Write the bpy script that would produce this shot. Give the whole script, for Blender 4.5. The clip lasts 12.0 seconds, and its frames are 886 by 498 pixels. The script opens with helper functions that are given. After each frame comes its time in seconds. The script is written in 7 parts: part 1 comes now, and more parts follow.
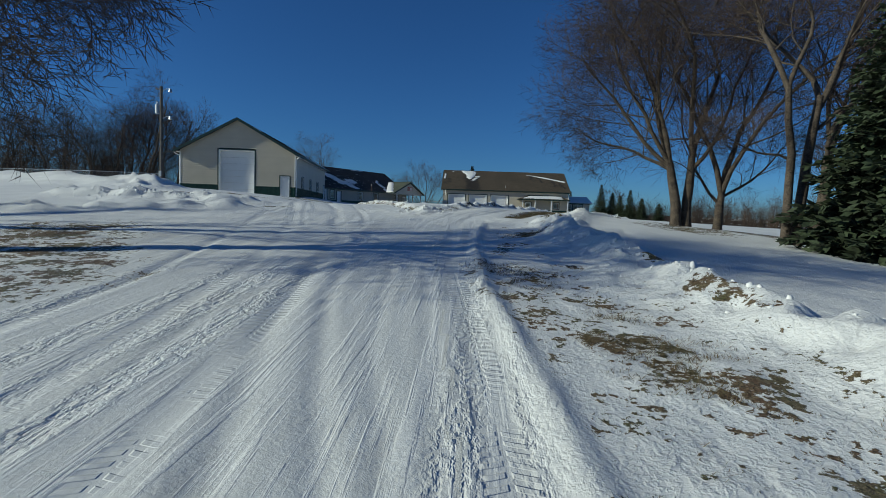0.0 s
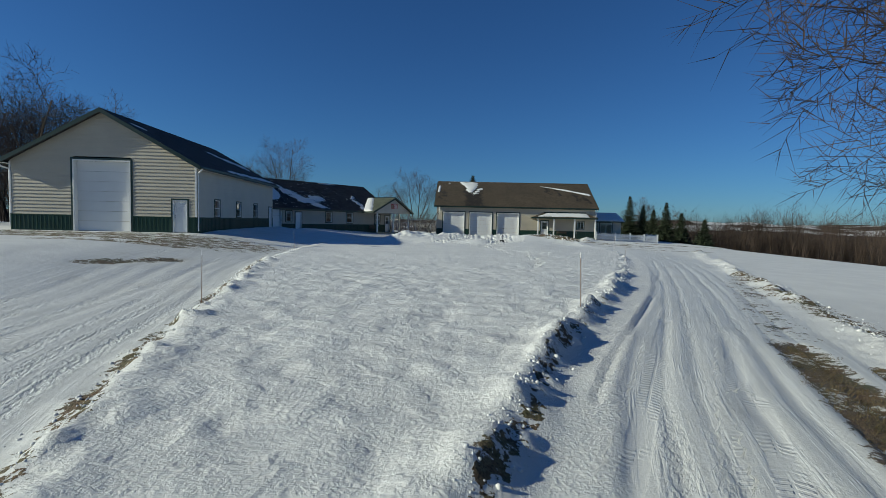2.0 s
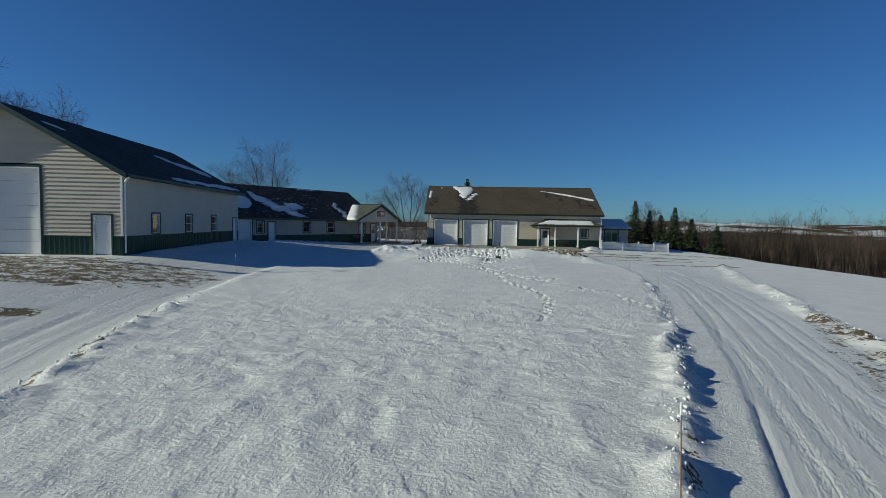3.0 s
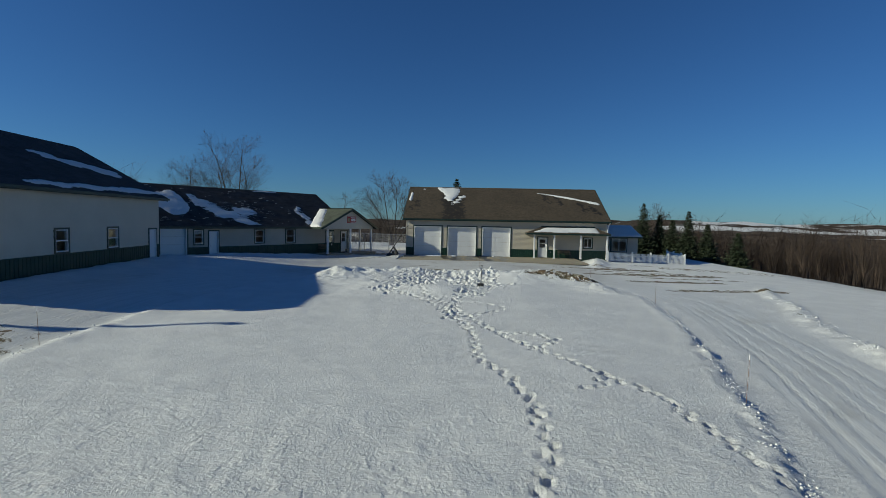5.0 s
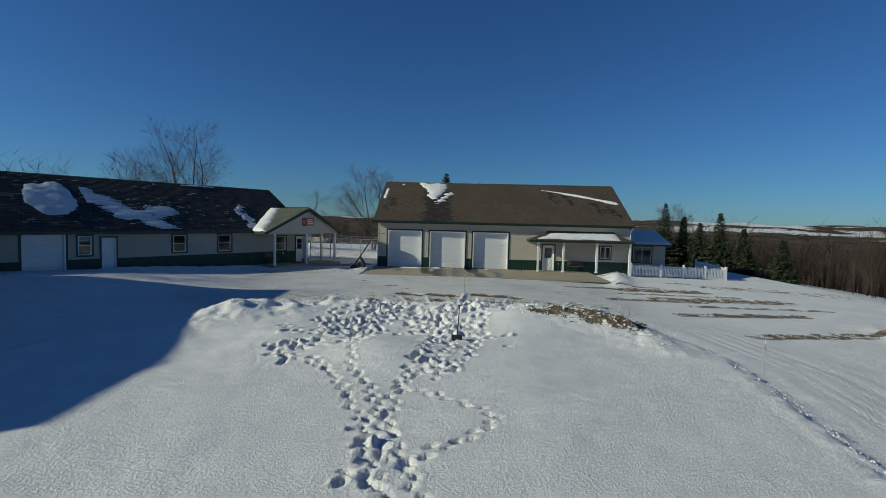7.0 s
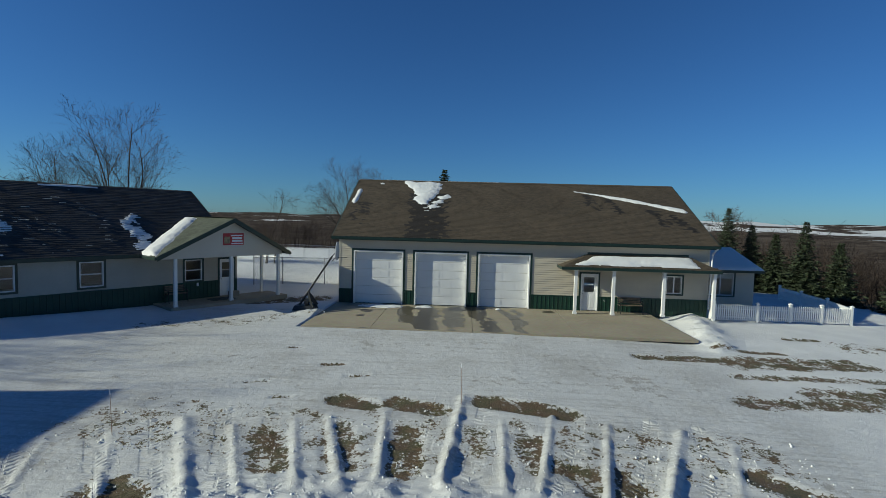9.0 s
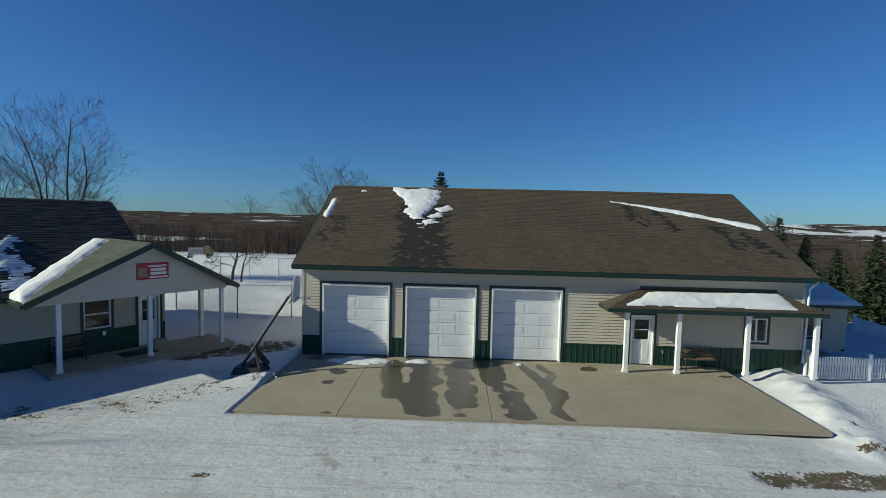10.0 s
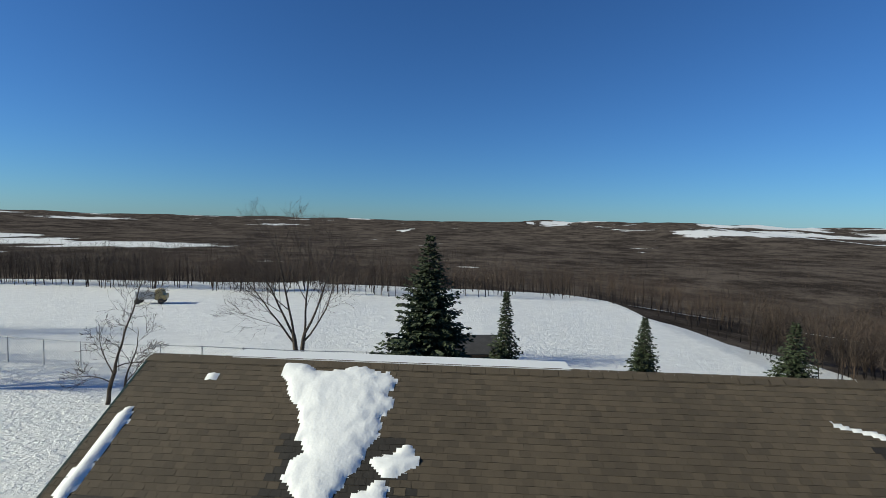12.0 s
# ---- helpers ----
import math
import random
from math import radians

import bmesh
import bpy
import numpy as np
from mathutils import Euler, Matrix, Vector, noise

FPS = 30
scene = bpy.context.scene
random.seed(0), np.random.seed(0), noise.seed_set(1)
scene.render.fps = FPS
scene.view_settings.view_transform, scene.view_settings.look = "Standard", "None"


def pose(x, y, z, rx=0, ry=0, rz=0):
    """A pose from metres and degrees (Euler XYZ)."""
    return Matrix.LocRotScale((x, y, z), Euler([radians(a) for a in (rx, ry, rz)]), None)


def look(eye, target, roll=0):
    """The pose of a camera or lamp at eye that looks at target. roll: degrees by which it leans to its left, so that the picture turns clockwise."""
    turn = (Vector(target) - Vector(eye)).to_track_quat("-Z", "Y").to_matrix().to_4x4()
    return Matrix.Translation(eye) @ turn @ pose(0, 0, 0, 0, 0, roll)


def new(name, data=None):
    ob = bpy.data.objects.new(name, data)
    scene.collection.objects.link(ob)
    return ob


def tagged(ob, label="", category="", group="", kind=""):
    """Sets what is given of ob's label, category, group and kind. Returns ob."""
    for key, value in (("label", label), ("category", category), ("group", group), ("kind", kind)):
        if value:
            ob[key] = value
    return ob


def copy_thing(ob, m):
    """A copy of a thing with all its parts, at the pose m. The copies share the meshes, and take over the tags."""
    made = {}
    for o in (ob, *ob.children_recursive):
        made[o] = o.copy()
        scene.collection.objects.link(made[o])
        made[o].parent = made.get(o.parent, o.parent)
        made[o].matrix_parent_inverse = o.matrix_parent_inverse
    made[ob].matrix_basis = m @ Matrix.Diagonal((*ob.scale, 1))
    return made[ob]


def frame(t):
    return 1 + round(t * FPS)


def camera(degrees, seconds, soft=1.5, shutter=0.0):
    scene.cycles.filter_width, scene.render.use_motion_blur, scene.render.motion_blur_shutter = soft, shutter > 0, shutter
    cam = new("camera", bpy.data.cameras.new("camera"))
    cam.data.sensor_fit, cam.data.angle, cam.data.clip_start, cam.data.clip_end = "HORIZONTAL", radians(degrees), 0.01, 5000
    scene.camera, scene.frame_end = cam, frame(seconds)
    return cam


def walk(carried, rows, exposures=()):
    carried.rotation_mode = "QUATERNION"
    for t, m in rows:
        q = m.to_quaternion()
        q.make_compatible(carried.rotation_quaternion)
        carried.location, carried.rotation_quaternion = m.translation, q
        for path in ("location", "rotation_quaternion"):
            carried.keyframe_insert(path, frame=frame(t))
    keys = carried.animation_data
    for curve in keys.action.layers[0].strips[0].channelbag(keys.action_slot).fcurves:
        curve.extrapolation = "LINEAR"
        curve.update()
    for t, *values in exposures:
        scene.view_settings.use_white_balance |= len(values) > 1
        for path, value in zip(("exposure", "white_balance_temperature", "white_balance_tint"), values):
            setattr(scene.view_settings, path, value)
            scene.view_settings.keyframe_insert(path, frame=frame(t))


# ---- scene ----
cam = camera(84.0, 12.0, soft=0.5)
PATH = [
    (0, (4.416, -80.858, -0.316), (4.321, -78.865, -0.459), 2.0),
    (0.5, (4.149, -76.738, 0.313), (4.047, -74.745, 0.174), 2.0),
    (1, (4.024, -72.498, 0.9), (3.921, -70.505, 0.766), 2.0),
    (1.5, (3.981, -68.097, 1.288), (3.882, -66.104, 1.162), 1.6),
    (2, (4.273, -63.747, 1.793), (4.176, -61.753, 1.678), 1.3),
    (2.5, (4.564, -60.475, 2.263), (4.469, -58.48, 2.153), 1.1),
    (3, (4.709, -58.31, 2.581), (4.622, -56.315, 2.474), 1.0),
    (3.2, (4.778, -57.525, 2.633), (4.689, -55.53, 2.523), 0.8),
    (5, (6.039, -50.194, 3.524), (5.96, -48.199, 3.41), 1.1),
    (5.5, (6.378, -47.871, 3.631), (6.301, -45.876, 3.517), 1.2),
    (6, (6.634, -45.454, 3.72), (6.559, -43.459, 3.605), 1.2),
    (6.5, (6.86, -42.81, 3.798), (6.786, -40.814, 3.683), 1.3),
    (7, (7.046, -40.026, 3.865), (6.974, -38.03, 3.748), 1.4),
    (7.2, (7.105, -38.827, 3.905), (7.036, -36.832, 3.784), 1.4),
    (8.8, (7.371, -28.513, 4.79), (7.282, -26.519, 4.671), 1.1),
    (9, (7.278, -27.187, 4.849), (7.188, -25.193, 4.725), 1.5),
    (9.5, (6.83, -23.674, 5.207), (6.76, -21.679, 5.086), 1.4),
    (10, (6.581, -19.967, 5.722), (6.522, -17.972, 5.599), 1.4),
    (10.5, (6.58, -16.17, 6.53), (6.52, -14.174, 6.407), 1.5),
    (11, (6.40, -12.38, 7.56), (6.370, -10.383, 7.445), 1.6),
    (11.5, (6.555, -8.351, 8.978), (6.513, -6.355, 8.858), 1.6),
    (12, (7.060, -4.418, 10.556), (6.961, -2.424, 10.442), 1.4),
]
EXPOSURES = [(0.0, -0.04, 6150, 5), (0.5, 0.05, 6250, 5), (1.0, 0.20, 6350, 5), (1.6, 0.26, 6450, 5), (2.2, 0.06, 6500, 6), (3.0, 0.02, 6500, 6), (6.5, 0.0, 6650, 6), (9.0, 0.2, 6450, 5), (10.0, 0.33, 6400, 6), (11.0, 0.58, 6400, 8), (12.0, 0.62, 6700, 8)]
walk(cam, [(t, look(eye, target, roll)) for t, eye, target, roll in PATH], EXPOSURES)

# ---- world, sun, exposure ----
SUN_DIR = Vector((0.887, 0.227, -0.402)).normalized()      # the way the sunlight travels
world = bpy.data.worlds.new("world")
scene.world = world
world.use_nodes = True
wn = world.node_tree
sky = wn.nodes.new("ShaderNodeTexSky")
sky.sky_type, sky.sun_disc = "NISHITA", False
sky.sun_elevation = math.asin(-SUN_DIR.z)
sky.sun_rotation = math.atan2(-SUN_DIR.x, -SUN_DIR.y) % (2 * math.pi)
sky.altitude, sky.air_density, sky.dust_density, sky.ozone_density = 300, 1.0, 0.1, 5.0
wn.nodes["Background"].inputs["Strength"].default_value = 0.054
deep = wn.nodes.new("ShaderNodeMix")                 # a clear, dry winter sky: deeper blue
deep.data_type, deep.blend_type = "RGBA", "MULTIPLY"
deep.inputs["Factor"].default_value, deep.inputs["B"].default_value = 1.0, (0.455, 0.81, 1.20, 1)
wn.links.new(sky.outputs["Color"], deep.inputs["A"])
wn.links.new(deep.outputs["Result"], wn.nodes["Background"].inputs["Color"])

sun = new("sun", bpy.data.lights.new("sun", "SUN"))
sun.data.energy, sun.data.angle, sun.data.color = 3.95, radians(0.53), (0.985, 0.98, 0.81)
sun.matrix_world = look((0, 0, 60), Vector((0, 0, 60)) + SUN_DIR)


# ---- materials ----
def material(name, color, rough=0.6, metal=0.0, vary=0.12, scale=3.0, fine=60.0, bump=0.0, bump_scale=40.0, tone=None, per_object=0.0, spec=None):
    """A principled material whose colour wanders at two scales, with fine relief."""
    m = bpy.data.materials.new(name)
    m.use_nodes = True
    nt = m.node_tree
    n, li = nt.nodes, nt.links
    p = n["Principled BSDF"]
    p.inputs["Roughness"].default_value, p.inputs["Metallic"].default_value = rough, metal
    if spec is not None:
        p.inputs["Specular IOR Level"].default_value = spec
    co = n.new("ShaderNodeTexCoord")
    big, small = n.new("ShaderNodeTexNoise"), n.new("ShaderNodeTexNoise")
    big.inputs["Scale"].default_value, small.inputs["Scale"].default_value = scale, fine
    big.inputs["Detail"].default_value = 5
    for t in (big, small):
        li.new(co.outputs["Object"], t.inputs["Vector"])
    add = n.new("ShaderNodeMath")
    add.operation = "ADD"
    li.new(big.outputs["Fac"], add.inputs[0])
    li.new(small.outputs["Fac"], add.inputs[1])
    last = add.outputs[0]
    if per_object:
        info, mul, ad2 = n.new("ShaderNodeObjectInfo"), n.new("ShaderNodeMath"), n.new("ShaderNodeMath")
        geo, both = n.new("ShaderNodeNewGeometry"), n.new("ShaderNodeMath")
        mul.operation, ad2.operation, both.operation = "MULTIPLY_ADD", "ADD", "MULTIPLY_ADD"
        mul.inputs[1].default_value, mul.inputs[2].default_value = per_object, -per_object * 0.75
        both.inputs[1].default_value = 0.5
        li.new(info.outputs["Random"], both.inputs[0])
        li.new(geo.outputs["Random Per Island"], both.inputs[2])
        li.new(both.outputs[0], mul.inputs[0])
        li.new(mul.outputs[0], ad2.inputs[0])
        li.new(last, ad2.inputs[1])
        last = ad2.outputs[0]
    ramp = n.new("ShaderNodeMapRange")
    ramp.inputs["From Min"].default_value, ramp.inputs["From Max"].default_value = 0.6, 1.4
    li.new(last, ramp.inputs["Value"])
    mix = n.new("ShaderNodeMix")
    mix.data_type = "RGBA"
    tone = tone or tuple(c * (1 - 2.2 * vary) for c in color)
    mix.inputs["A"].default_value = (*tone, 1)
    mix.inputs["B"].default_value = (*[min(1, c * (1 + vary)) for c in color], 1)
    li.new(ramp.outputs["Result"], mix.inputs["Factor"])
    li.new(mix.outputs["Result"], p.inputs["Base Color"])
    if bump:
        b, t = n.new("ShaderNodeBump"), n.new("ShaderNodeTexNoise")
        t.inputs["Scale"].default_value, t.inputs["Detail"].default_value = bump_scale, 6
        li.new(co.outputs["Object"], t.inputs["Vector"])
        b.inputs["Strength"].default_value, b.inputs["Distance"].default_value = bump, 0.02
        li.new(t.outputs["Fac"], b.inputs["Height"])
        li.new(b.outputs["Normal"], p.inputs["Normal"])
    return m


SIDING = material("tan vinyl siding", (0.56, 0.495, 0.385), 0.5, vary=0.06, scale=0.8, fine=30, per_object=0.25)
SIDING_W = material("pale tan vinyl siding", (0.56, 0.50, 0.40), 0.5, vary=0.06, scale=0.8, fine=30, per_object=0.2)
# the same tan siding with the shade on the kennel walls put into its colour
SIDING_SHADED = material("shade-darkened tan vinyl siding", (0.42, 0.385, 0.32), 0.5, vary=0.08, scale=0.8, fine=30, per_object=0.2)
SOFFIT = material("tan gable panel", (0.56, 0.52, 0.44), 0.5, vary=0.06, scale=0.7)
GREEN = material("dark green painted steel", (0.013, 0.052, 0.034), 0.45, vary=0.15, scale=2.0, spec=0.4)
TRIM = material("dark green trim", (0.010, 0.032, 0.024), 0.4, vary=0.12, scale=4.0)
WHITE = material("white painted steel", (0.78, 0.78, 0.77), 0.4, vary=0.03, scale=1.5, fine=40)
VINYL = material("white vinyl", (0.82, 0.81, 0.78), 0.35, vary=0.03, scale=5)
SHINGLE = material("brown asphalt shingles", (0.078, 0.058, 0.037), 0.92, vary=0.16, scale=0.4, fine=160, bump=0.35, bump_scale=260, per_object=0.55)
SHINGLE_G = material("grey asphalt shingles", (0.046, 0.043, 0.043), 0.92, vary=0.35, scale=1.3, fine=220, bump=0.35, bump_scale=260, per_object=0.24)
WET = material("wet brown shingles", (0.022, 0.017, 0.012), 0.8, vary=0.25, scale=0.5, fine=220, bump=0.3, bump_scale=260, per_object=0.24)
SHINGLE_P = material("green-grey asphalt shingles", (0.075, 0.085, 0.062), 0.92, vary=0.3, scale=1.3, fine=220, bump=0.35, bump_scale=260, per_object=0.24)
CONCRETE = material("tan concrete", (0.37, 0.32, 0.235), 0.85, vary=0.16, scale=0.9, fine=90, bump=0.12, bump_scale=150)
BARK = material("grey-brown bark", (0.095, 0.072, 0.053), 0.95, vary=0.45, scale=4.0, fine=26, bump=0.8, bump_scale=22)
TWIG = material("brown bare twigs", (0.07, 0.047, 0.036), 0.9, vary=0.4, scale=0.6, fine=9)
TWIG_W = material("russet bare woods", (0.070, 0.047, 0.034), 0.95, vary=0.5, scale=0.03, fine=0.6)
NEEDLE = material("dark green needles", (0.04, 0.058, 0.024), 0.8, vary=0.5, scale=1.2, fine=14)
STEEL = material("galvanised steel", (0.42, 0.43, 0.44), 0.45, 0.8, vary=0.15, scale=6)
DARK = material("dark painted metal", (0.03, 0.032, 0.035), 0.45, 0.3, vary=0.3, scale=8)
WOODPOLE = material("weathered grey pole wood", (0.14, 0.125, 0.11), 0.9, vary=0.3, scale=3, fine=40, bump=0.4, bump_scale=30)
RED = material("red sign paint", (0.42, 0.02, 0.025), 0.4, vary=0.08, scale=4)
SNOW = material("settled snow", (0.70, 0.70, 0.69), 0.75, vary=0.03, scale=2.0, fine=30, bump=0.35, bump_scale=18)
ROOM = material("dim interior paint", (0.25, 0.23, 0.2), 0.8, vary=0.1)
BLIND = material("white window blind", (0.55, 0.55, 0.55), 0.6, vary=0.08, scale=12)


def glass(name):
    m = bpy.data.materials.new(name)
    m.use_nodes = True
    p = m.node_tree.nodes["Principled BSDF"]
    p.inputs["Base Color"].default_value = (0.85, 0.9, 0.9, 1)
    p.inputs["Roughness"].default_value, p.inputs["IOR"].default_value = 0.02, 1.45
    p.inputs["Transmission Weight"].default_value = 1.0
    return m


GLASS = glass("window glass")


# ---- mesh helpers ----
def link_mesh(name, verts, faces, mat, parent=None, smooth=False):
    me = bpy.data.meshes.new(name)
    me.from_pydata([tuple(v) for v in verts], [], [tuple(f) for f in faces])
    me.materials.append(mat)
    if smooth:
        me.polygons.foreach_set("use_smooth", [True] * len(me.polygons))
    ob = new(name, me)
    ob.parent = parent
    return ob


def part(name, bm, mat, parent=None, label="", bevel=0.0):
    """One mesh object from a bmesh, under a thing or a part."""
    if bevel:
        bmesh.ops.bevel(bm, geom=[e for e in bm.edges if e.is_manifold and e.calc_face_angle(0) > 0.5], offset=bevel, segments=1, affect="EDGES", profile=0.5)
    me = bpy.data.meshes.new(name)
    bm.to_mesh(me)
    bm.free()
    me.materials.append(mat)
    ob = new(name, me)
    ob.parent = parent
    if label:
        tagged(ob, label)
    return ob


def box(bm, x0, x1, y0, y1, z0, z1, m=None):
    vs = [bm.verts.new((x, y, z)) for z in (z0, z1) for x, y in ((x0, y0), (x1, y0), (x1, y1), (x0, y1))]
    for f in ((3, 2, 1, 0), (4, 5, 6, 7), (0, 1, 5, 4), (1, 2, 6, 5), (2, 3, 7, 6), (3, 0, 4, 7)):
        bm.faces.new([vs[i] for i in f])
    if m is not None:
        for v in vs:
            v.co = m @ v.co
    return vs


def block(name, dims, mat, parent=None, label="", bevel=0.0, m=None):
    bm = bmesh.new()
    box(bm, *dims, m=m)
    return part(name, bm, mat, parent, label, bevel)


def rod(bm, a, b, r0, r1=None, sides=10):
    """A tapered round bar from a to b."""
    a, b = Vector(a), Vector(b)
    r1 = r0 if r1 is None else r1
    q = (b - a).to_track_quat("Z", "Y")
    rings = []
    for p, r in ((a, r0), (b, r1)):
        rings.append([bm.verts.new(p + q @ Vector((r * math.cos(2 * math.pi * i / sides), r * math.sin(2 * math.pi * i / sides), 0))) for i in range(sides)])
    for i in range(sides):
        j = (i + 1) % sides
        bm.faces.new((rings[0][i], rings[0][j], rings[1][j], rings[1][i]))
    bm.faces.new(rings[0][::-1])
    bm.faces.new(rings[1])


def bar(name, a, b, r, mat, parent=None, label="", sides=10, r1=None):
    bm = bmesh.new()
    rod(bm, a, b, r, r1, sides)
    return part(name, bm, mat, parent, label)


def thing(name, m, label, category, group="", kind=""):
    ob = new(name)
    ob.matrix_world = m
    return tagged(ob, label, category, group, kind)


def hash01(ix, iy, seed):
    h = (ix.astype(np.int64) * 374761393 + iy.astype(np.int64) * 668265263 + seed * 1442695041) & 0xFFFFFFFF
    h = ((h ^ (h >> 13)) * 1274126177) & 0xFFFFFFFF
    return ((h ^ (h >> 16)) & 0xFFFF) / 65535.0


def vnoise(x, y, size, seed=0):
    """Smooth value noise, 0 to 1, with cells of that size."""
    x, y = np.asarray(x, float) / size, np.asarray(y, float) / size
    ix, iy = np.floor(x), np.floor(y)
    fx, fy = x - ix, y - iy
    fx, fy = fx * fx * (3 - 2 * fx), fy * fy * (3 - 2 * fy)
    a, b = hash01(ix, iy, seed), hash01(ix + 1, iy, seed)
    c, d = hash01(ix, iy + 1, seed), hash01(ix + 1, iy + 1, seed)
    return (a * (1 - fx) + b * fx) * (1 - fy) + (c * (1 - fx) + d * fx) * fy


def fbm(x, y, size, seed=0, octaves=4):
    s, w, tot = 0, 1, 0
    for k in range(octaves):
        s = s + w * vnoise(x, y, size / 2**k, seed + 7 * k)
        tot += w
        w *= 0.5
    return s / tot


def ss(t):
    t = np.clip(t, 0, 1)
    return t * t * (3 - 2 * t)


def seg_dist(x, y, x0, y0, x1, y1):
    dx, dy = x1 - x0, y1 - y0
    k = np.clip(((x - x0) * dx + (y - y0) * dy) / (dx * dx + dy * dy), 0, 1)
    return np.hypot(x - x0 - k * dx, y - y0 - k * dy), k


# ---- the lie of the land ----
EDGE_Y = (-90, -70, -65.2, -62, -58.5, -54, -48.7, -43.2, -37, -31, -26, -21, -17)
EDGE_L = (3.2, 3.2, 2.9, 1.7, 0.4, -0.9, -2.7, -4.0, -5.0, -5.4, -4.6, -2.8, -1.0)     # west edge of the snowed-over lawn
EDGE_R = (3.2, 3.2, 3.2, 4.0, 5.0, 6.7, 9.0, 10.9, 12.8, 14.3, 15.1, 14.6, 13.0)       # east edge
BANK_Y = (-90, -79, -77, -75.5, -72, -68, -65.8, -61.8, -58.7, -50.2, -43, -30, -22, -14)
BANK_X = (8.4, 8.0, 7.75, 7.3, 6.8, 6.6, 7.5, 8.6, 10.0, 13.8, 16.0, 20.4, 23.5, 27.5)      # the ploughed-up ridge east of the drive


def land(x, y):
    """Height of the bare lie of the land."""
    h = -0.085 * 1.5 * np.logaddexp(0, (-61.5 - y) / 1.5)
    h = np.maximum(h, -4.5)
    h = h + 0.72 * ss((-3.5 - x) / 9) * ss((y + 64) / 14) * (1 - 0.75 * ss((y + 19) / 16)) * ss((60 + x) / 20)
    h = h - 0.03 * np.clip(x - 9, 0, 30) - 0.045 * np.clip(x - 7, 0, 16) * ss((-42 - y) / 14)
    h = h - 0.13 * np.clip(x - 34, 0, 160)
    h = h - 0.045 * np.clip(y - 14, 0, 60) - 0.11 * np.clip(y - 85, 0, 170)
    h = h + 0.5 * (fbm(x, y, 60, 5, 2) - 0.5) * ss((np.hypot(x - 4, y + 30) - 45) / 40)
    r = np.hypot(x - 5, y + 20)
    roll = fbm(x, y, 1300, 11, 3)
    far = -27 + 10 * (fbm(x, y, 420, 21, 3) - 0.5) * ss((r - 250) / 300) + (22 + 16 * (roll - 0.5)) * ss((r - 700) / 3300) + (70 + 60 * ss(x / 500)) * np.clip(fbm(x, y, 600, 23, 3) - 0.44, 0, 1) * ss((r - 700) / 900)
    k = ss((r - 130) / 320)
    return h * (1 - k) + np.maximum(far, -30) * k


TRAILS = (
    ((6.7, -45.8), (7.1, -44.2), (7.4, -42.9), (7.4, -41.0), (7.1, -39.5), (6.5, -38.3), (6.4, -35.6), (6.0, -33.6), (5.6, -32.6), (5.4, -31.4), (4.8, -30.1), (4.0, -28.4), (3.1, -27.5), (2.2, -27.1)),
    ((10.7, -44.3), (10.3, -42.6), (10.1, -40.5), (9.7, -39.8), (9.1, -38.9), (8.2, -37.3), (7.3, -35.5), (6.6, -33.8), (6.1, -32.3), (5.8, -31.4), (5.7, -30.1), (5.8, -28.6), (6.3, -25.3), (6.0, -22.0)),
    ((6.2, -32.8), (6.8, -32.2), (7.5, -31.5), (7.8, -30.8), (7.2, -30.2), (6.5, -29.7), (5.7, -29.4)),
    ((7.9, -37.0), (8.6, -36.4), (8.8, -35.8), (8.3, -35.3), (7.4, -35.2)),
    ((6.3, -34.6), (5.9, -33.2), (5.9, -31.6), (5.2, -29.6), (4.4, -28.0), (3.9, -25.6), (4.2, -22.6)),
    ((9.3, -39.2), (8.9, -40.1), (8.5, -40.1)),
    ((5.9, -29.0), (6.6, -27.5), (6.9, -25.5), (6.9, -22.6)),
    ((6.5, -28.7), (7.3, -26.9), (7.8, -24.4), (8.1, -21.2)),
    ((2.2, -27.1), (3.0, -25.4), (3.6, -23.2), (4.2, -20.8)),
)
